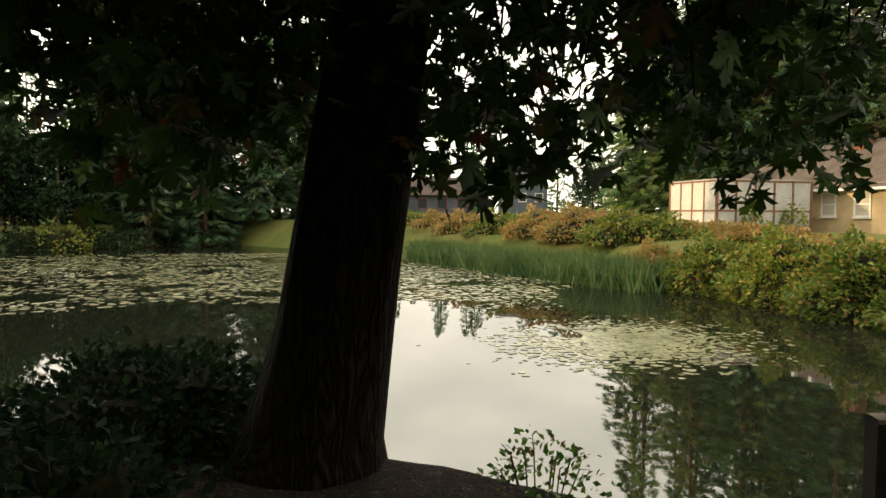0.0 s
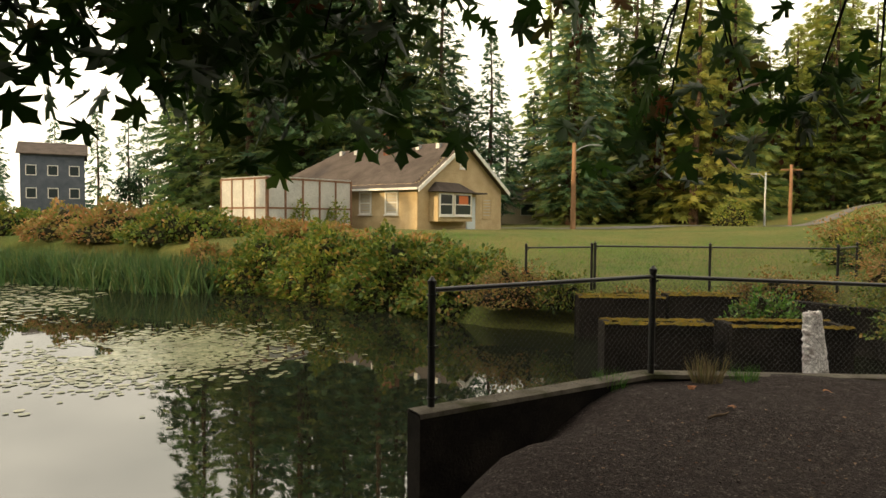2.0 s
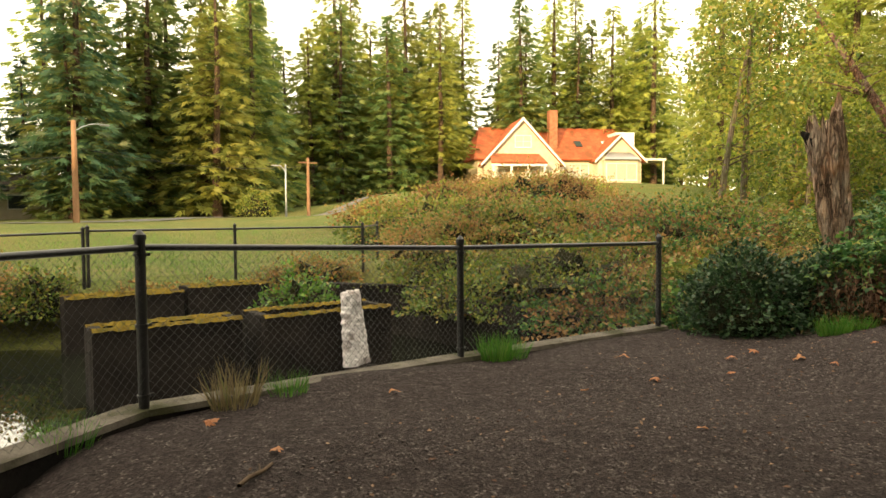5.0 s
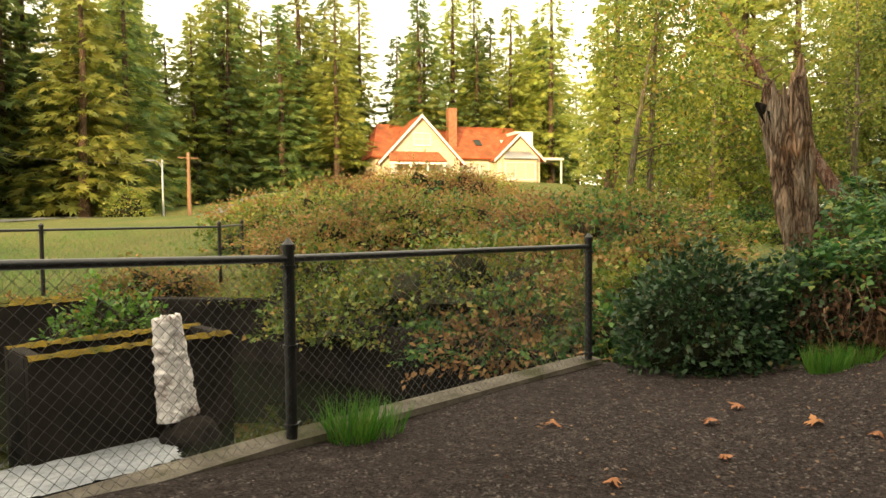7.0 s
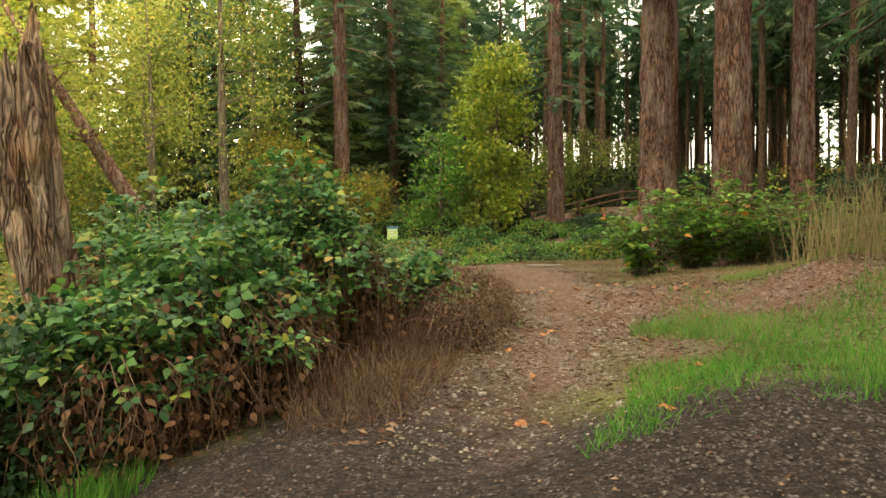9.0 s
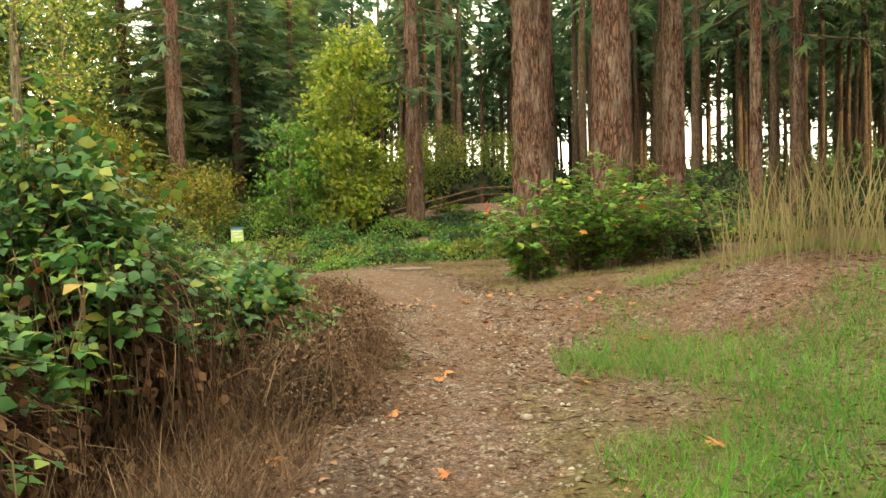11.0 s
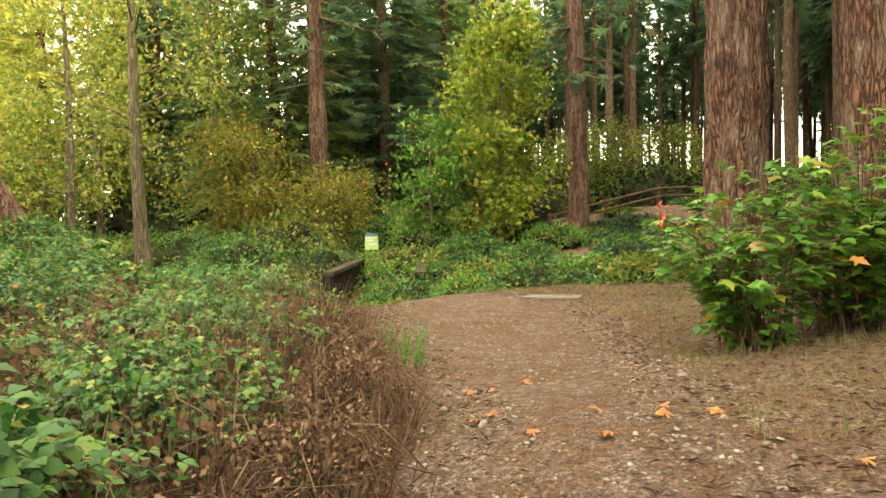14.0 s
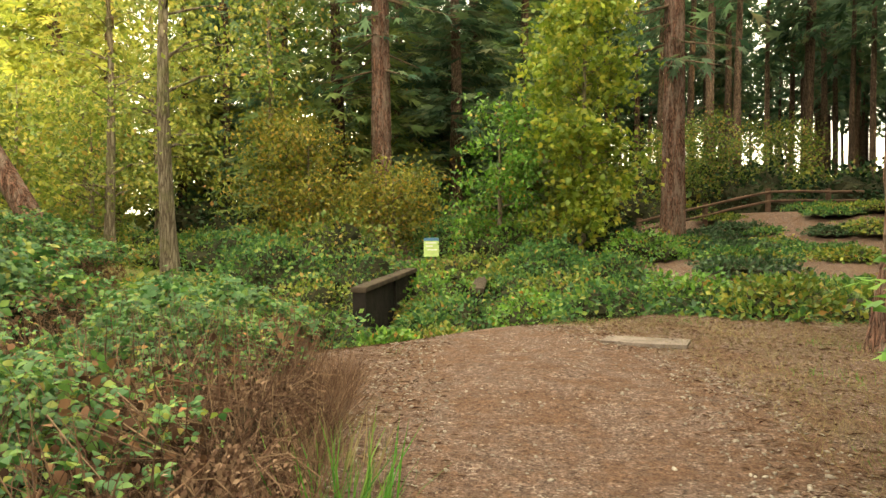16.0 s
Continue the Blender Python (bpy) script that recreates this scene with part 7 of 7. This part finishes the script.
for i, (x, y, k) in enumerate([(27.6, 2.9, 0.75), (30.5, 3.2, 0.9), (33.0, 2.6, 0.9), (31.5, -1.0, 0.75), (34.0, -2.4, 0.8), (25.4, 3.1, 0.42), (26.8, 3.4, 0.5), (24.2, 3.9, 0.36), (29.0, 3.4, 0.6), (25.6, 0.3, 0.7), (27.2, 1.3, 0.75), (28.8, 0.5, 0.9), (30.4, 1.2, 0.9), (26.4, -1.2, 0.7), (24.6, -1.9, 0.6), (24.4, 5.2, 0.8), (33.5, 3.9, 0.7), (29.0, 6.0, 1.0), (32.5, 5.4, 1.2), (36, 1.6, 1.2), (40, 2.5, 1.6), (41.5, -1.5, 0.9)]):
    bush("trailside_growth", x, y, (k * 1.8, k * 1.5, k), 1900, 0.11, (M_BRAMBLE, M_GREEN, M_VINE)[i % 3], "leafy growth where the trail meets the wood", "undergrowth", 330 + i, 0.4, stems=10, canes=20)
for i in range(20):
    x, y = rng1.uniform(25, 46), rng1.uniform(8, 17)
    k = rng1.uniform(0.8, 1.3)
    bush("bramble_thicket", x, y, (k * 2, k * 1.8, k), 1800, 0.14, (M_BRAMBLE, M_VINE)[i % 2], "brambles under the alders", "brambles", 400 + i, 0.35, stems=10, group="brambles under the alders")
for i in range(50):
    x, y = rng1.uniform(47, 68), rng1.uniform(-30, 16)
    k = rng1.uniform(2.2, 4.2)
    bush("understory_shrub", x, y, (k * 1.3, k * 1.3, k), 900, 0.3, (M_DARKIVY, M_VINE, M_HEDGE)[i % 3], "dim leafy understory shrub among the trunks", "shrub", 220 + i, 0.35, stems=6, group="understory shrubs")
for i in range(22):
    x, y = rng1.uniform(19, 46), rng1.uniform(-32, -15)
    k = rng1.uniform(1.1, 2.0)
    bush("understory_shrub", x, y, (k * 1.6, k * 1.5, k), 1100, 0.24, (M_HEDGE, M_DARKIVY)[i % 2], "dim leafy understory shrub among the trunks", "shrub", 430 + i, 0.35, stems=6, group="understory shrubs")
for i in range(70):
    x, y = (70 + rng1.uniform(0, 26), rng1.uniform(-52, 8)) if i < 44 else (28 + rng1.uniform(0, 48), -46 - rng1.uniform(0, 26))
    k = rng1.uniform(4.0, 6.5)
    bush("understory_shrub", x, y, (k * 1.2, k * 1.2, k), 800, 0.5, (M_VINE, M_HEDGE, M_BRAMBLE)[i % 3], "tall leafy thicket behind the fir trunks", "shrub", 520 + i, 0.4, stems=6, group="understory shrubs")
for i in range(17):
    k = rng1.uniform(1.5, 2.3)
    x, y = -61.5 + rng1.normal(0, 0.6), -8 + 2.9 * i
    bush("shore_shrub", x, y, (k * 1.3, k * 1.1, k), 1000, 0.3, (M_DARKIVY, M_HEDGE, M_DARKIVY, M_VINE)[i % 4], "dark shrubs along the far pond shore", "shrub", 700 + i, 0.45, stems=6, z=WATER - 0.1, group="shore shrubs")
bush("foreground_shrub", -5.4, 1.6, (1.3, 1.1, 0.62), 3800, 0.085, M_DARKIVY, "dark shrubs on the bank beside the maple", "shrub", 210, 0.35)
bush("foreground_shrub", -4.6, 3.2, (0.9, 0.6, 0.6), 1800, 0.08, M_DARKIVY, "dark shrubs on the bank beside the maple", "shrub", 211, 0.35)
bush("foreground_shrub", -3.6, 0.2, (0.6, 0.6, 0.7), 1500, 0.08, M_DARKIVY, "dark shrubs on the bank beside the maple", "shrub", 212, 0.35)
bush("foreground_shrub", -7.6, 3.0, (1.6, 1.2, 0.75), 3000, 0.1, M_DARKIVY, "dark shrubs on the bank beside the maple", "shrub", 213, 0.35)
bush("foreground_shrub", -2.55, 2.75, (0.4, 0.35, 0.4), 330, 0.06, M_GREEN, "small leafy shoots at the water's edge", "shrub", 214, 0.4, core=0)

for i, (x, y, rx, ry, rz) in enumerate([(11.9, 4.55, 0.7, 0.4, 0.5), (13.1, 4.1, 0.75, 0.42, 0.55), (14.4, 3.85, 0.75, 0.42, 0.55), (15.7, 3.7, 0.75, 0.42, 0.5), (17.0, 3.85, 0.8, 0.4, 0.45), (18.4, 4.1, 0.8, 0.45, 0.45), (16.2, 4.9, 1.0, 0.5, 0.6)]):
    bush("dry_stalk_clump", x, y, (rx, ry, rz), 3400, 0.032, M_LITTER, "clump of withered brown leaves and stalks", "dry plants", 360 + i, 0.45, stems=50, stem_mat=M_DEADSTALK, core=0.5, canes=150, group="dry clumps")
red = empty("red_leaf_sprig", 16.45, 1.3, gh(16.45, 1.3), 0, "sprig of bright red leaves on a thin stem", "plant")
v, f = tubes([[(0, 0, 0, 0.003), (0.03, 0.02, 0.7, 0.002), (0, 0.0, 1.3, 0.0015)]], 5)
mesh_part("stem", v, f, M_TWIG, red)
rr = np.random.default_rng(4)
v, f = scatter(LEAF, rr.normal(0, 1, (14, 3)) * np.array([0.04, 0.04, 0.04]) + np.array([0, 0, 1.2]), rr.uniform(0.03, 0.05, 14), unit(rr, 14), rr)
mesh_part("foliage", v, f, plain("red_leaf", (0.6, 0.05, 0.02), 0.5), red)

bol = empty("bollard", 10.0, 6.55, gh(10.0, 6.55), 0, "short black metal post half hidden in the brambles", "post")
part("pole", post_bm(0.62, 0.045), M_BLACK, bol)
part("base_plate", box(-0.09, -0.09, -0.02, 0.09, 0.09, 0.015, 0.004), M_BLACK, bol)
stump = empty("broken_stump", 10.75, 6.05, gh(10.75, 6.05) - 0.05, 20, "thin splintered brown stump among the brambles", "stump")
v, f = tubes([[(0, 0, 0, 0.075), (0.01, 0, 0.2, 0.06), (0.0, 0.01, 0.42, 0.052), (-0.02, 0.01, 0.6, 0.045), (-0.03, 0.015, 0.72, 0.012)]], 14)
v = v * np.array([1, 1, 1]) + 0.012 * np.stack([np.sin(v[:, 2] * 31 + v[:, 1] * 90), np.cos(v[:, 2] * 27 + v[:, 0] * 90), 0 * v[:, 2]], 1)
mesh_part("trunk", v, f, M_SNAG, stump)

# ---- deciduous trees ----
broadleaf("young_maple", 35.2, -0.9, 9.6, 2.0, 8000, 0.19, M_YOUNG, "young tree with yellow green leaves by the trail", 1, 0.1, 0.09, category="tree", clumps=52, template=LOBED)
broadleaf("young_maple", 35.6, 1.6, 5.4, 1.5, 4200, 0.15, M_GREEN, "young tree with green leaves by the trail", 2, 0.12, 0.08)
broadleaf("alder_tree", 31.5, 10.2, 13, 2.4, 2600, 0.13, M_YELLOWGREEN, "slender alder with mossy pale trunk", 3, 0.3, 0.2)
broadleaf("leaning_tree", 30.2, 11.9, 12, 2.4, 2000, 0.13, M_YELLOWGREEN, "leaning reddish trunk with sparse yellow leaves", 4, 0.35, 0.3, M_BARK_RED, lean=(0, 0.55))
broadleaf("alder_tree", 36, 14.0, 12, 3.0, 3600, 0.17, M_YELLOWGREEN, "alder with sunlit yellow leaves", 5, 0.2, 0.17)
broadleaf("alder_tree", 42, 10.5, 14, 3.4, 4200, 0.2, M_VINE, "alder with olive green leaves", 6, 0.12, 0.2)
broadleaf("alder_tree", 46, 17, 15, 3.6, 5200, 0.24, M_YELLOWGREEN, "alder with sunlit yellow leaves", 7, 0.15, 0.2)
broadleaf("alder_tree", 47, 6.5, 9, 2.4, 4200, 0.18, M_VINE, "alder with olive green leaves", 8, 0.1, 0.12)
broadleaf("alder_tree", 23, 17.5, 10, 2.6, 3600, 0.16, M_VINE, "slender tree with thin branches behind the snag", 9, 0.3, 0.13, lean=(0.1, -0.1))
broadleaf("alder_tree", 25, 17.5, 11, 2.8, 3600, 0.18, M_YELLOWGREEN, "slender tree with sunlit leaves", 10, 0.25, 0.14)
for i in range(12):
    broadleaf("thicket_tree", 30 + 1.7 * i + rng1.normal(0, 1), 17.5 + 0.5 * i + rng1.normal(0, 2.2), rng1.uniform(5, 8.5), 2.8, 2200, 0.2, (M_YELLOWGREEN, M_VINE, M_YOUNG)[i % 3], "bushy sunlit tree on the overgrown bank", 60 + i, 0.06, 0.12, clumps=34)
for i, (x, y, h) in enumerate(((39.5, 8.4, 5.6), (41.0, 9.6, 6.6), (38.6, 5.2, 3.2), (50.0, -8.0, 5.4), (51.5, -11.0, 6.0), (49.0, -3.0, 5.0), (52.5, -15.0, 5.6))):
    broadleaf("hazel_bush", x, y, h, 2.4, 5200, 0.15, M_OLIVE if i < 3 else M_VINE, "olive and yellow hazel bush at the wood's edge", 90 + i, 0.04, 0.06, clumps=40, category="bush")
for i in range(8):
    broadleaf("bank_tree", -46 + i * 3.4 + rng1.normal(0, 1), 96 - 2.0 * i + rng1.normal(0, 2), rng1.uniform(6, 9), 3.4, 1800, 0.34, (M_DARKIVY, M_YELLOWGREEN, M_VINE)[i % 3], "broad leafed tree on the far pond bank", 20 + i, 0.15, 0.16)
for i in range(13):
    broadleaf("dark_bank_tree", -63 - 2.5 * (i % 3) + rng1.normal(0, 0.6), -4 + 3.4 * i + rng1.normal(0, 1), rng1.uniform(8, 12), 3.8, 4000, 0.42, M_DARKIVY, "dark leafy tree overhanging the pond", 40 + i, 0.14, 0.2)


# ---- parapets, sign, rail fence, slab ----
def parapet(x0, y0, x1, y1, z0, z1, label):
    L = math.hypot(x1 - x0, y1 - y0)
    th = empty("bridge_parapet", x0, y0, z0, math.degrees(math.atan2(y1 - y0, x1 - x0)), label, "bridge parapet")
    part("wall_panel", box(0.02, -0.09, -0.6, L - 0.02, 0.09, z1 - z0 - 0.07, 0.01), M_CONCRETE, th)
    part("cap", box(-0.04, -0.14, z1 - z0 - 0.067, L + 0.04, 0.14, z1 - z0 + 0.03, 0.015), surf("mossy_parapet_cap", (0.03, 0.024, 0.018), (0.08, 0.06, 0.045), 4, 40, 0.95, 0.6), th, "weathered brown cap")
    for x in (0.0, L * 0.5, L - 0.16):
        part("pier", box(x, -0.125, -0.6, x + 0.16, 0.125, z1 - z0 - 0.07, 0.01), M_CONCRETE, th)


parapet(26.4, 4.62, 31.4, 4.05, -0.45, 0.4, "dark mossy parapet wall of a small footbridge")
parapet(28.0, 2.5, 31.0, 2.3, -0.4, 0.22, "dark parapet wall half hidden by leaves")
sg = empty("trail_sign", 36.0, 3.75, gh(36, 3.75), -90, "pale green notice sign with blue band on a thin post", "sign")
zs_ = 0.79 - gh(36, 3.75)
part("post", box(-0.03, 0.0, -0.2, 0.03, 0.05, zs_ + 0.2), M_POLE, sg)
part("sign_board", box(-0.24, -0.02, zs_ - 0.3, 0.24, -0.004, zs_ + 0.3, 0.004), M_SIGN, sg)
part("blue_band", box(-0.24, -0.026, zs_ + 0.2, 0.24, -0.022, zs_ + 0.3), M_SIGNBLUE, sg, "dark blue band along the top")
for i, (a, b, z) in enumerate(((-0.18, 0.16, 0.12), (-0.18, 0.05, 0.02), (-0.12, 0.18, -0.1))):
    part("text_bar", box(a, -0.026, zs_ + z, b, -0.022, zs_ + z + 0.035), M_WHITE, sg)


def rail_fence():
    a, b = Vector((43.0, -4.6, 0)), Vector((46.0, -16.5, 0))
    n = 4
    th = empty("rail_fence", a.x, a.y, gh(a.x, a.y), 0, "low split rail fence of brown wood at the wood's edge", "fence")
    inv = th.matrix_basis.inverted()
    tops = []
    for i in range(n + 1):
        p = a.lerp(b, i / n)
        z = gh(p.x, p.y)
        ob = part("post", box(p.x - 0.09, p.y - 0.09, z - 0.2, p.x + 0.09, p.y + 0.09, z + 1.0, 0.015), M_RAILWOOD, th)
        ob.matrix_parent_inverse = inv
        tops.append(Vector((p.x, p.y, z)))
    for p, q in zip(tops, tops[1:]):
        for h in (0.45, 0.85):
            v, f = tubes([[(*(p + Vector((-0.1, 0, h))), 0.055), (*(p.lerp(q, 0.5) + Vector((-0.1, 0, h + 0.02))), 0.065), (*(q + Vector((-0.1, 0, h))), 0.05)]], 6)
            ob = mesh_part("rail", v, f, M_RAILWOOD, th)
            ob.matrix_parent_inverse = inv


rail_fence()
sl = prism([(-0.48, -0.2), (0.4, -0.26), (0.5, 0.12), (-0.1, 0.22), (-0.42, 0.2)], -0.05, 0.03)
sl = part("stone_slab", sl, surf("grey_slab", (0.11, 0.085, 0.072), (0.2, 0.165, 0.145), 5, 40, 0.9, 0.4))
sl.matrix_basis = pose(22.0, 0.75, gh(22.0, 0.75), 0, 0, 75)
tagged(sl, "flat pale stone slab lying beside the trail", "stone slab")


# ---- grass, stalks, stones and fallen leaves ----
def off_trail(x, y, rng):
    d, w = seg_dist(x, y, TRAIL, False, TRAIL_W)
    return d - w


def bank_grass(x, y, rng):
    k = off_trail(x, y, rng)
    side = y < np.interp(x, TRAIL[:, 0], TRAIL[:, 1])
    den = np.array([noise.noise(Vector((a * 0.8, b * 0.8, 2))) for a, b in zip(x, y)])
    return (k > 0.02) & side & (den + rng.normal(0, 0.12, len(x)) > -0.2 + 0.14 * np.clip(x - 10.0, 0, 4))


blades("grass", 8.1, -1.0, 14.5, 4.6, 64000, 0.1, M_GRASS, "short bright green grass beside the trail", "grass", 301, bank_grass, 0.6, wide=0.8)
blades("grass", 14, -3.5, 24, 2.0, 30000, 0.11, M_DRYGRASS, "short dry grass at the foot of the firs", "grass", 302, lambda x, y, r: off_trail(x, y, r) > -0.1, 0.8, wide=0.4)
blades("grass", 9.0, -2.0, 16, 4.0, 36000, 0.12, M_DRYGRASS, "straw coloured dry grass on the bank", "grass", 303, lambda x, y, r: bank_grass(x, y, r) & (np.array([noise.noise(Vector((a, b, 9))) for a, b in zip(x, y)]) + 0.12 * (x - 11) > 0.0), 0.9, wide=0.3)
blades("grass", 9.5, -3.0, 25, 5.0, 26000, 0.09, M_GRASS, "patchy green grass on the dirt", "grass", 308, lambda x, y, r: (off_trail(x, y, r) > -0.12) & (np.array([noise.noise(Vector((a * 0.9, b * 0.9, 12))) for a, b in zip(x, y)]) + r.normal(0, 0.06, len(x)) > 0.26), 0.6, wide=0.55)
blades("tall_dry_grass", 11.6, -0.8, 13.2, 0.3, 420, 0.95, M_DRYGRASS, "tall straw coloured seeding grass", "grass", 304, None, 0.2, wide=0.16)
blades("dead_stalks", 11.5, 3.0, 20.5, 5.2, 22000, 0.38, M_DEADSTALK, "brown dead stalks along the trail edge", "dead stalks", 305, lambda x, y, r: (off_trail(x, y, r) > 0.1) & (off_trail(x, y, r) < 1.3), 0.7, wide=0.2)
blades("dead_stalks", 9.3, 4.7, 13.5, 6.0, 5200, 0.3, M_DEADSTALK, "brown dead stalks under the brambles", "dead stalks", 306, lambda x, y, r: off_trail(x, y, r) > 0.1, 0.8, wide=0.3)
blades("dead_stalks", 13.6, 4.0, 20.5, 6.2, 3600, 0.7, M_DEADSTALK, "tall brown dead stalks standing through the brambles", "dead stalks", 309, lambda x, y, r: (off_trail(x, y, r) > 0.3) & (np.array([noise.noise(Vector((a * 0.9, b * 0.9, 3))) for a, b in zip(x, y)]) > -0.2), 0.35, wide=0.24)
blades("grass", -4, 19.0, 14, 34, 9000, 0.16, M_GRASS, "rough lawn grass beyond the far fence", "grass", 307, lambda x, y, r: ~inside(x, y, SHORE), 0.4)
for i, (x, y, m, h, n) in enumerate([(2.15, 8.3, M_DRYGRASS, 0.34, 90), (2.6, 8.38, M_GRASS, 0.2, 90), (1.0, 8.05, M_GRASS, 0.22, 120), (0.6, 7.9, M_GRASS, 0.16, 90), (5.05, 8.72, M_GRASS, 0.3, 160), (5.25, 8.7, M_GRASS, 0.24, 100), (8.7, 7.0, M_GRASS, 0.24, 260), (9.0, 6.85, M_GRASS, 0.2, 200), (17.4, 3.35, M_GRASS, 0.4, 50), (17.9, 3.5, M_DRYGRASS, 0.36, 50), (4.9, 13.6, M_GREEN, 0.6, 120), (5.4, 13.5, M_GREEN, 0.55, 120), (4.0, 13.3, M_GRASS, 0.5, 60)]):
    tuft("grass_tuft", x, y, n, h, 0.16 if i < 8 else 0.28, m, "tuft of grass at the edge of the gravel" if y < 9 else "tuft of grass on the weir", seed=310 + i, group="grass tufts")


def stones(n, x0, y0, x1, y1, s0, s1, region, seed, label, material=None):
    rng = np.random.default_rng(seed)
    bm = bmesh.new()
    bmesh.ops.create_icosphere(bm, subdivisions=1, radius=1)
    T = np.array([v.co[:] for v in bm.verts])
    F = [[v.index for v in f.verts] for f in bm.faces]
    bm.free()
    T = T * np.array([1, 0.75, 0.5])
    x, y = rng.uniform(x0, x1, n), rng.uniform(y0, y1, n)
    k = region(x, y, rng)
    x, y = x[k], y[k]
    s = rng.uniform(s0, s1, len(x)) * rng.uniform(0.4, 1, len(x))
    c = np.stack([x, y, height(x, y) + s * 0.15], 1)
    d = np.stack([rng.normal(0, 1, len(x)), rng.normal(0, 1, len(x)), rng.normal(0, .15, len(x))], 1)
    v, f = scatter((T, F), c, s, d, rng, 0.3)
    tagged(mesh_part("stones", v, f, material or M_PEBBLE), label, "stones", kind="stuff")


stones(17000, 8.6, 0.5, 24, 5.5, 0.005, 0.025, lambda x, y, r: (np.abs(off_trail(x, y, r) + 0.22) < 0.35) | ((off_trail(x, y, r) < 0) & (r.random(len(x)) < 0.3)) & (np.array([noise.noise(Vector((a * 1.3, b * 1.3, 5))) for a, b in zip(x, y)]) + r.normal(0, 0.2, len(x)) > 0.0), 401, "small pale stones scattered along the trail")
stones(3600, 7.0, 1.6, 9.8, 5.4, 0.006, 0.015, lambda x, y, r: (off_trail(x, y, r) > 0.1) & (y < 4.6), 404, "grey gravel stones at the edge of the yard", M_GRIT)
stones(260, 8.6, 0.8, 20, 5.2, 0.03, 0.06, lambda x, y, r: np.abs(off_trail(x, y, r) + 0.1) < 0.25, 403, "larger pale stones at the trail edge")
stones(12000, -1, 1.5, 9.5, 8.6, 0.006, 0.021, lambda x, y, r: (y < 6.4 + 0.25 * x) & (x > y * 0.3 - 1.5), 402, "fine loose gravel on the yard", M_GRIT)


def litter(n, x0, y0, x1, y1, size, region, seed, label, material, thin=1.0):
    rng = np.random.default_rng(seed)
    x, y = rng.uniform(x0, x1, n), rng.uniform(y0, y1, n)
    k = region(x, y, rng)
    x, y = x[k], y[k]
    c = np.stack([x, y, height(x, y) + 0.006], 1)
    d = np.stack([rng.normal(0, 1, len(x)), rng.normal(0, 1, len(x)), rng.normal(0.05, .12, len(x))], 1)
    v, f = scatter((LEAF[0] * np.array([thin, 1, 1]), LEAF[1]), c, rng.uniform(0.4, 1.4, len(x)) * size, d, rng, 0.25)
    tagged(mesh_part("leaf_litter", v, f, material), label, "leaf litter", kind="stuff")


litter(14000, 8.5, -3.0, 25, 5.0, 0.02, lambda x, y, r: off_trail(x, y, r) < 0.6, 501, "brown needles and leaf bits on the trail", M_LITTER, 0.6)
litter(2600, -1, 1.5, 9.5, 8.8, 0.03, lambda x, y, r: (y < 6.5 + 0.3 * x) & (x > y * 0.3 - 1.5), 502, "brown leaf bits on the gravel yard", M_LITTER)
litter(45000, 9.0, -3.5, 25, 5.0, 0.06, lambda x, y, r: off_trail(x, y, r) > -0.3 - 0.4 * r.random(len(x)), 504, "fine reddish fir needles on the ground", M_LITTER, 0.12)
litter(2500, 9.0, 3.5, 16, 6.0, 0.06, lambda x, y, r: np.abs(off_trail(x, y, r) - 0.25) < 0.25, 503, "reddish dead leaves along the brambles", M_LITTER)


def fallen_leaf(i, x, y, s, turn):
    T, F = MAPLE
    me = bpy.data.meshes.get("fallen_leaf_mesh_%d" % (i % 4))
    if me is None:
        rng = np.random.default_rng(i)
        v = T.copy()
        v[:, 2] += 0.12 * np.sin(v[:, 0] * 5 + i) + 0.1 * v[:, 1] ** 2 + rng.normal(0, 0.02, len(v))
        me = bpy.data.meshes.new("fallen_leaf_mesh_%d" % (i % 4))
        me.from_pydata([tuple(p) for p in v], [], [tuple(q) for q in F])
        me.materials.append(M_FALLEN)
    ob = new("fallen_leaf", me)
    ob.matrix_basis = pose(x, y, gh(x, y) + 0.02, 8 * math.sin(i), 10 * math.cos(i * 2), turn) @ Matrix.Diagonal((s, s, s, 1))
    return tagged(ob, "curled orange brown maple leaf lying on the ground", "leaf", "fallen leaves")


rng2 = np.random.default_rng(77)
spots = []
while len(spots) < 64:
    x, y = rng2.uniform(1.5, 16.5), rng2.uniform(0.5, 8.2)
    t = np.interp(x, TRAIL[:, 0], TRAIL[:, 1])
    d = abs(y - t)
    if x < 8 and (y > 8.0 or y < 3.0 + 0.2 * x):
        continue
    if x < 8 and rng2.random() < 0.55:
        continue
    if x >= 8 and d > 1.7:
        continue
    spots.append((x, y))
for i, (x, y) in enumerate(spots):
    fallen_leaf(i, x, y, rng2.uniform(0.07, 0.13), rng2.uniform(0, 360))


# a broken stick lying on the gravel
stick = empty("stick", 1.74, 6.77, gh(1.74, 6.77) + 0.02, 35, "short broken brown stick lying on the gravel", "stick")
v, f = tubes([[(-0.16, 0, 0, 0.012), (-0.05, 0.012, 0.006, 0.014), (0.06, -0.004, 0.004, 0.012), (0.17, 0.02, 0.0, 0.008)], [(0.02, 0.0, 0.006, 0.007), (0.08, 0.04, 0.012, 0.005), (0.12, 0.07, 0.01, 0.003)]], 7)
mesh_part("branch", v, f, M_TWIG, stick)
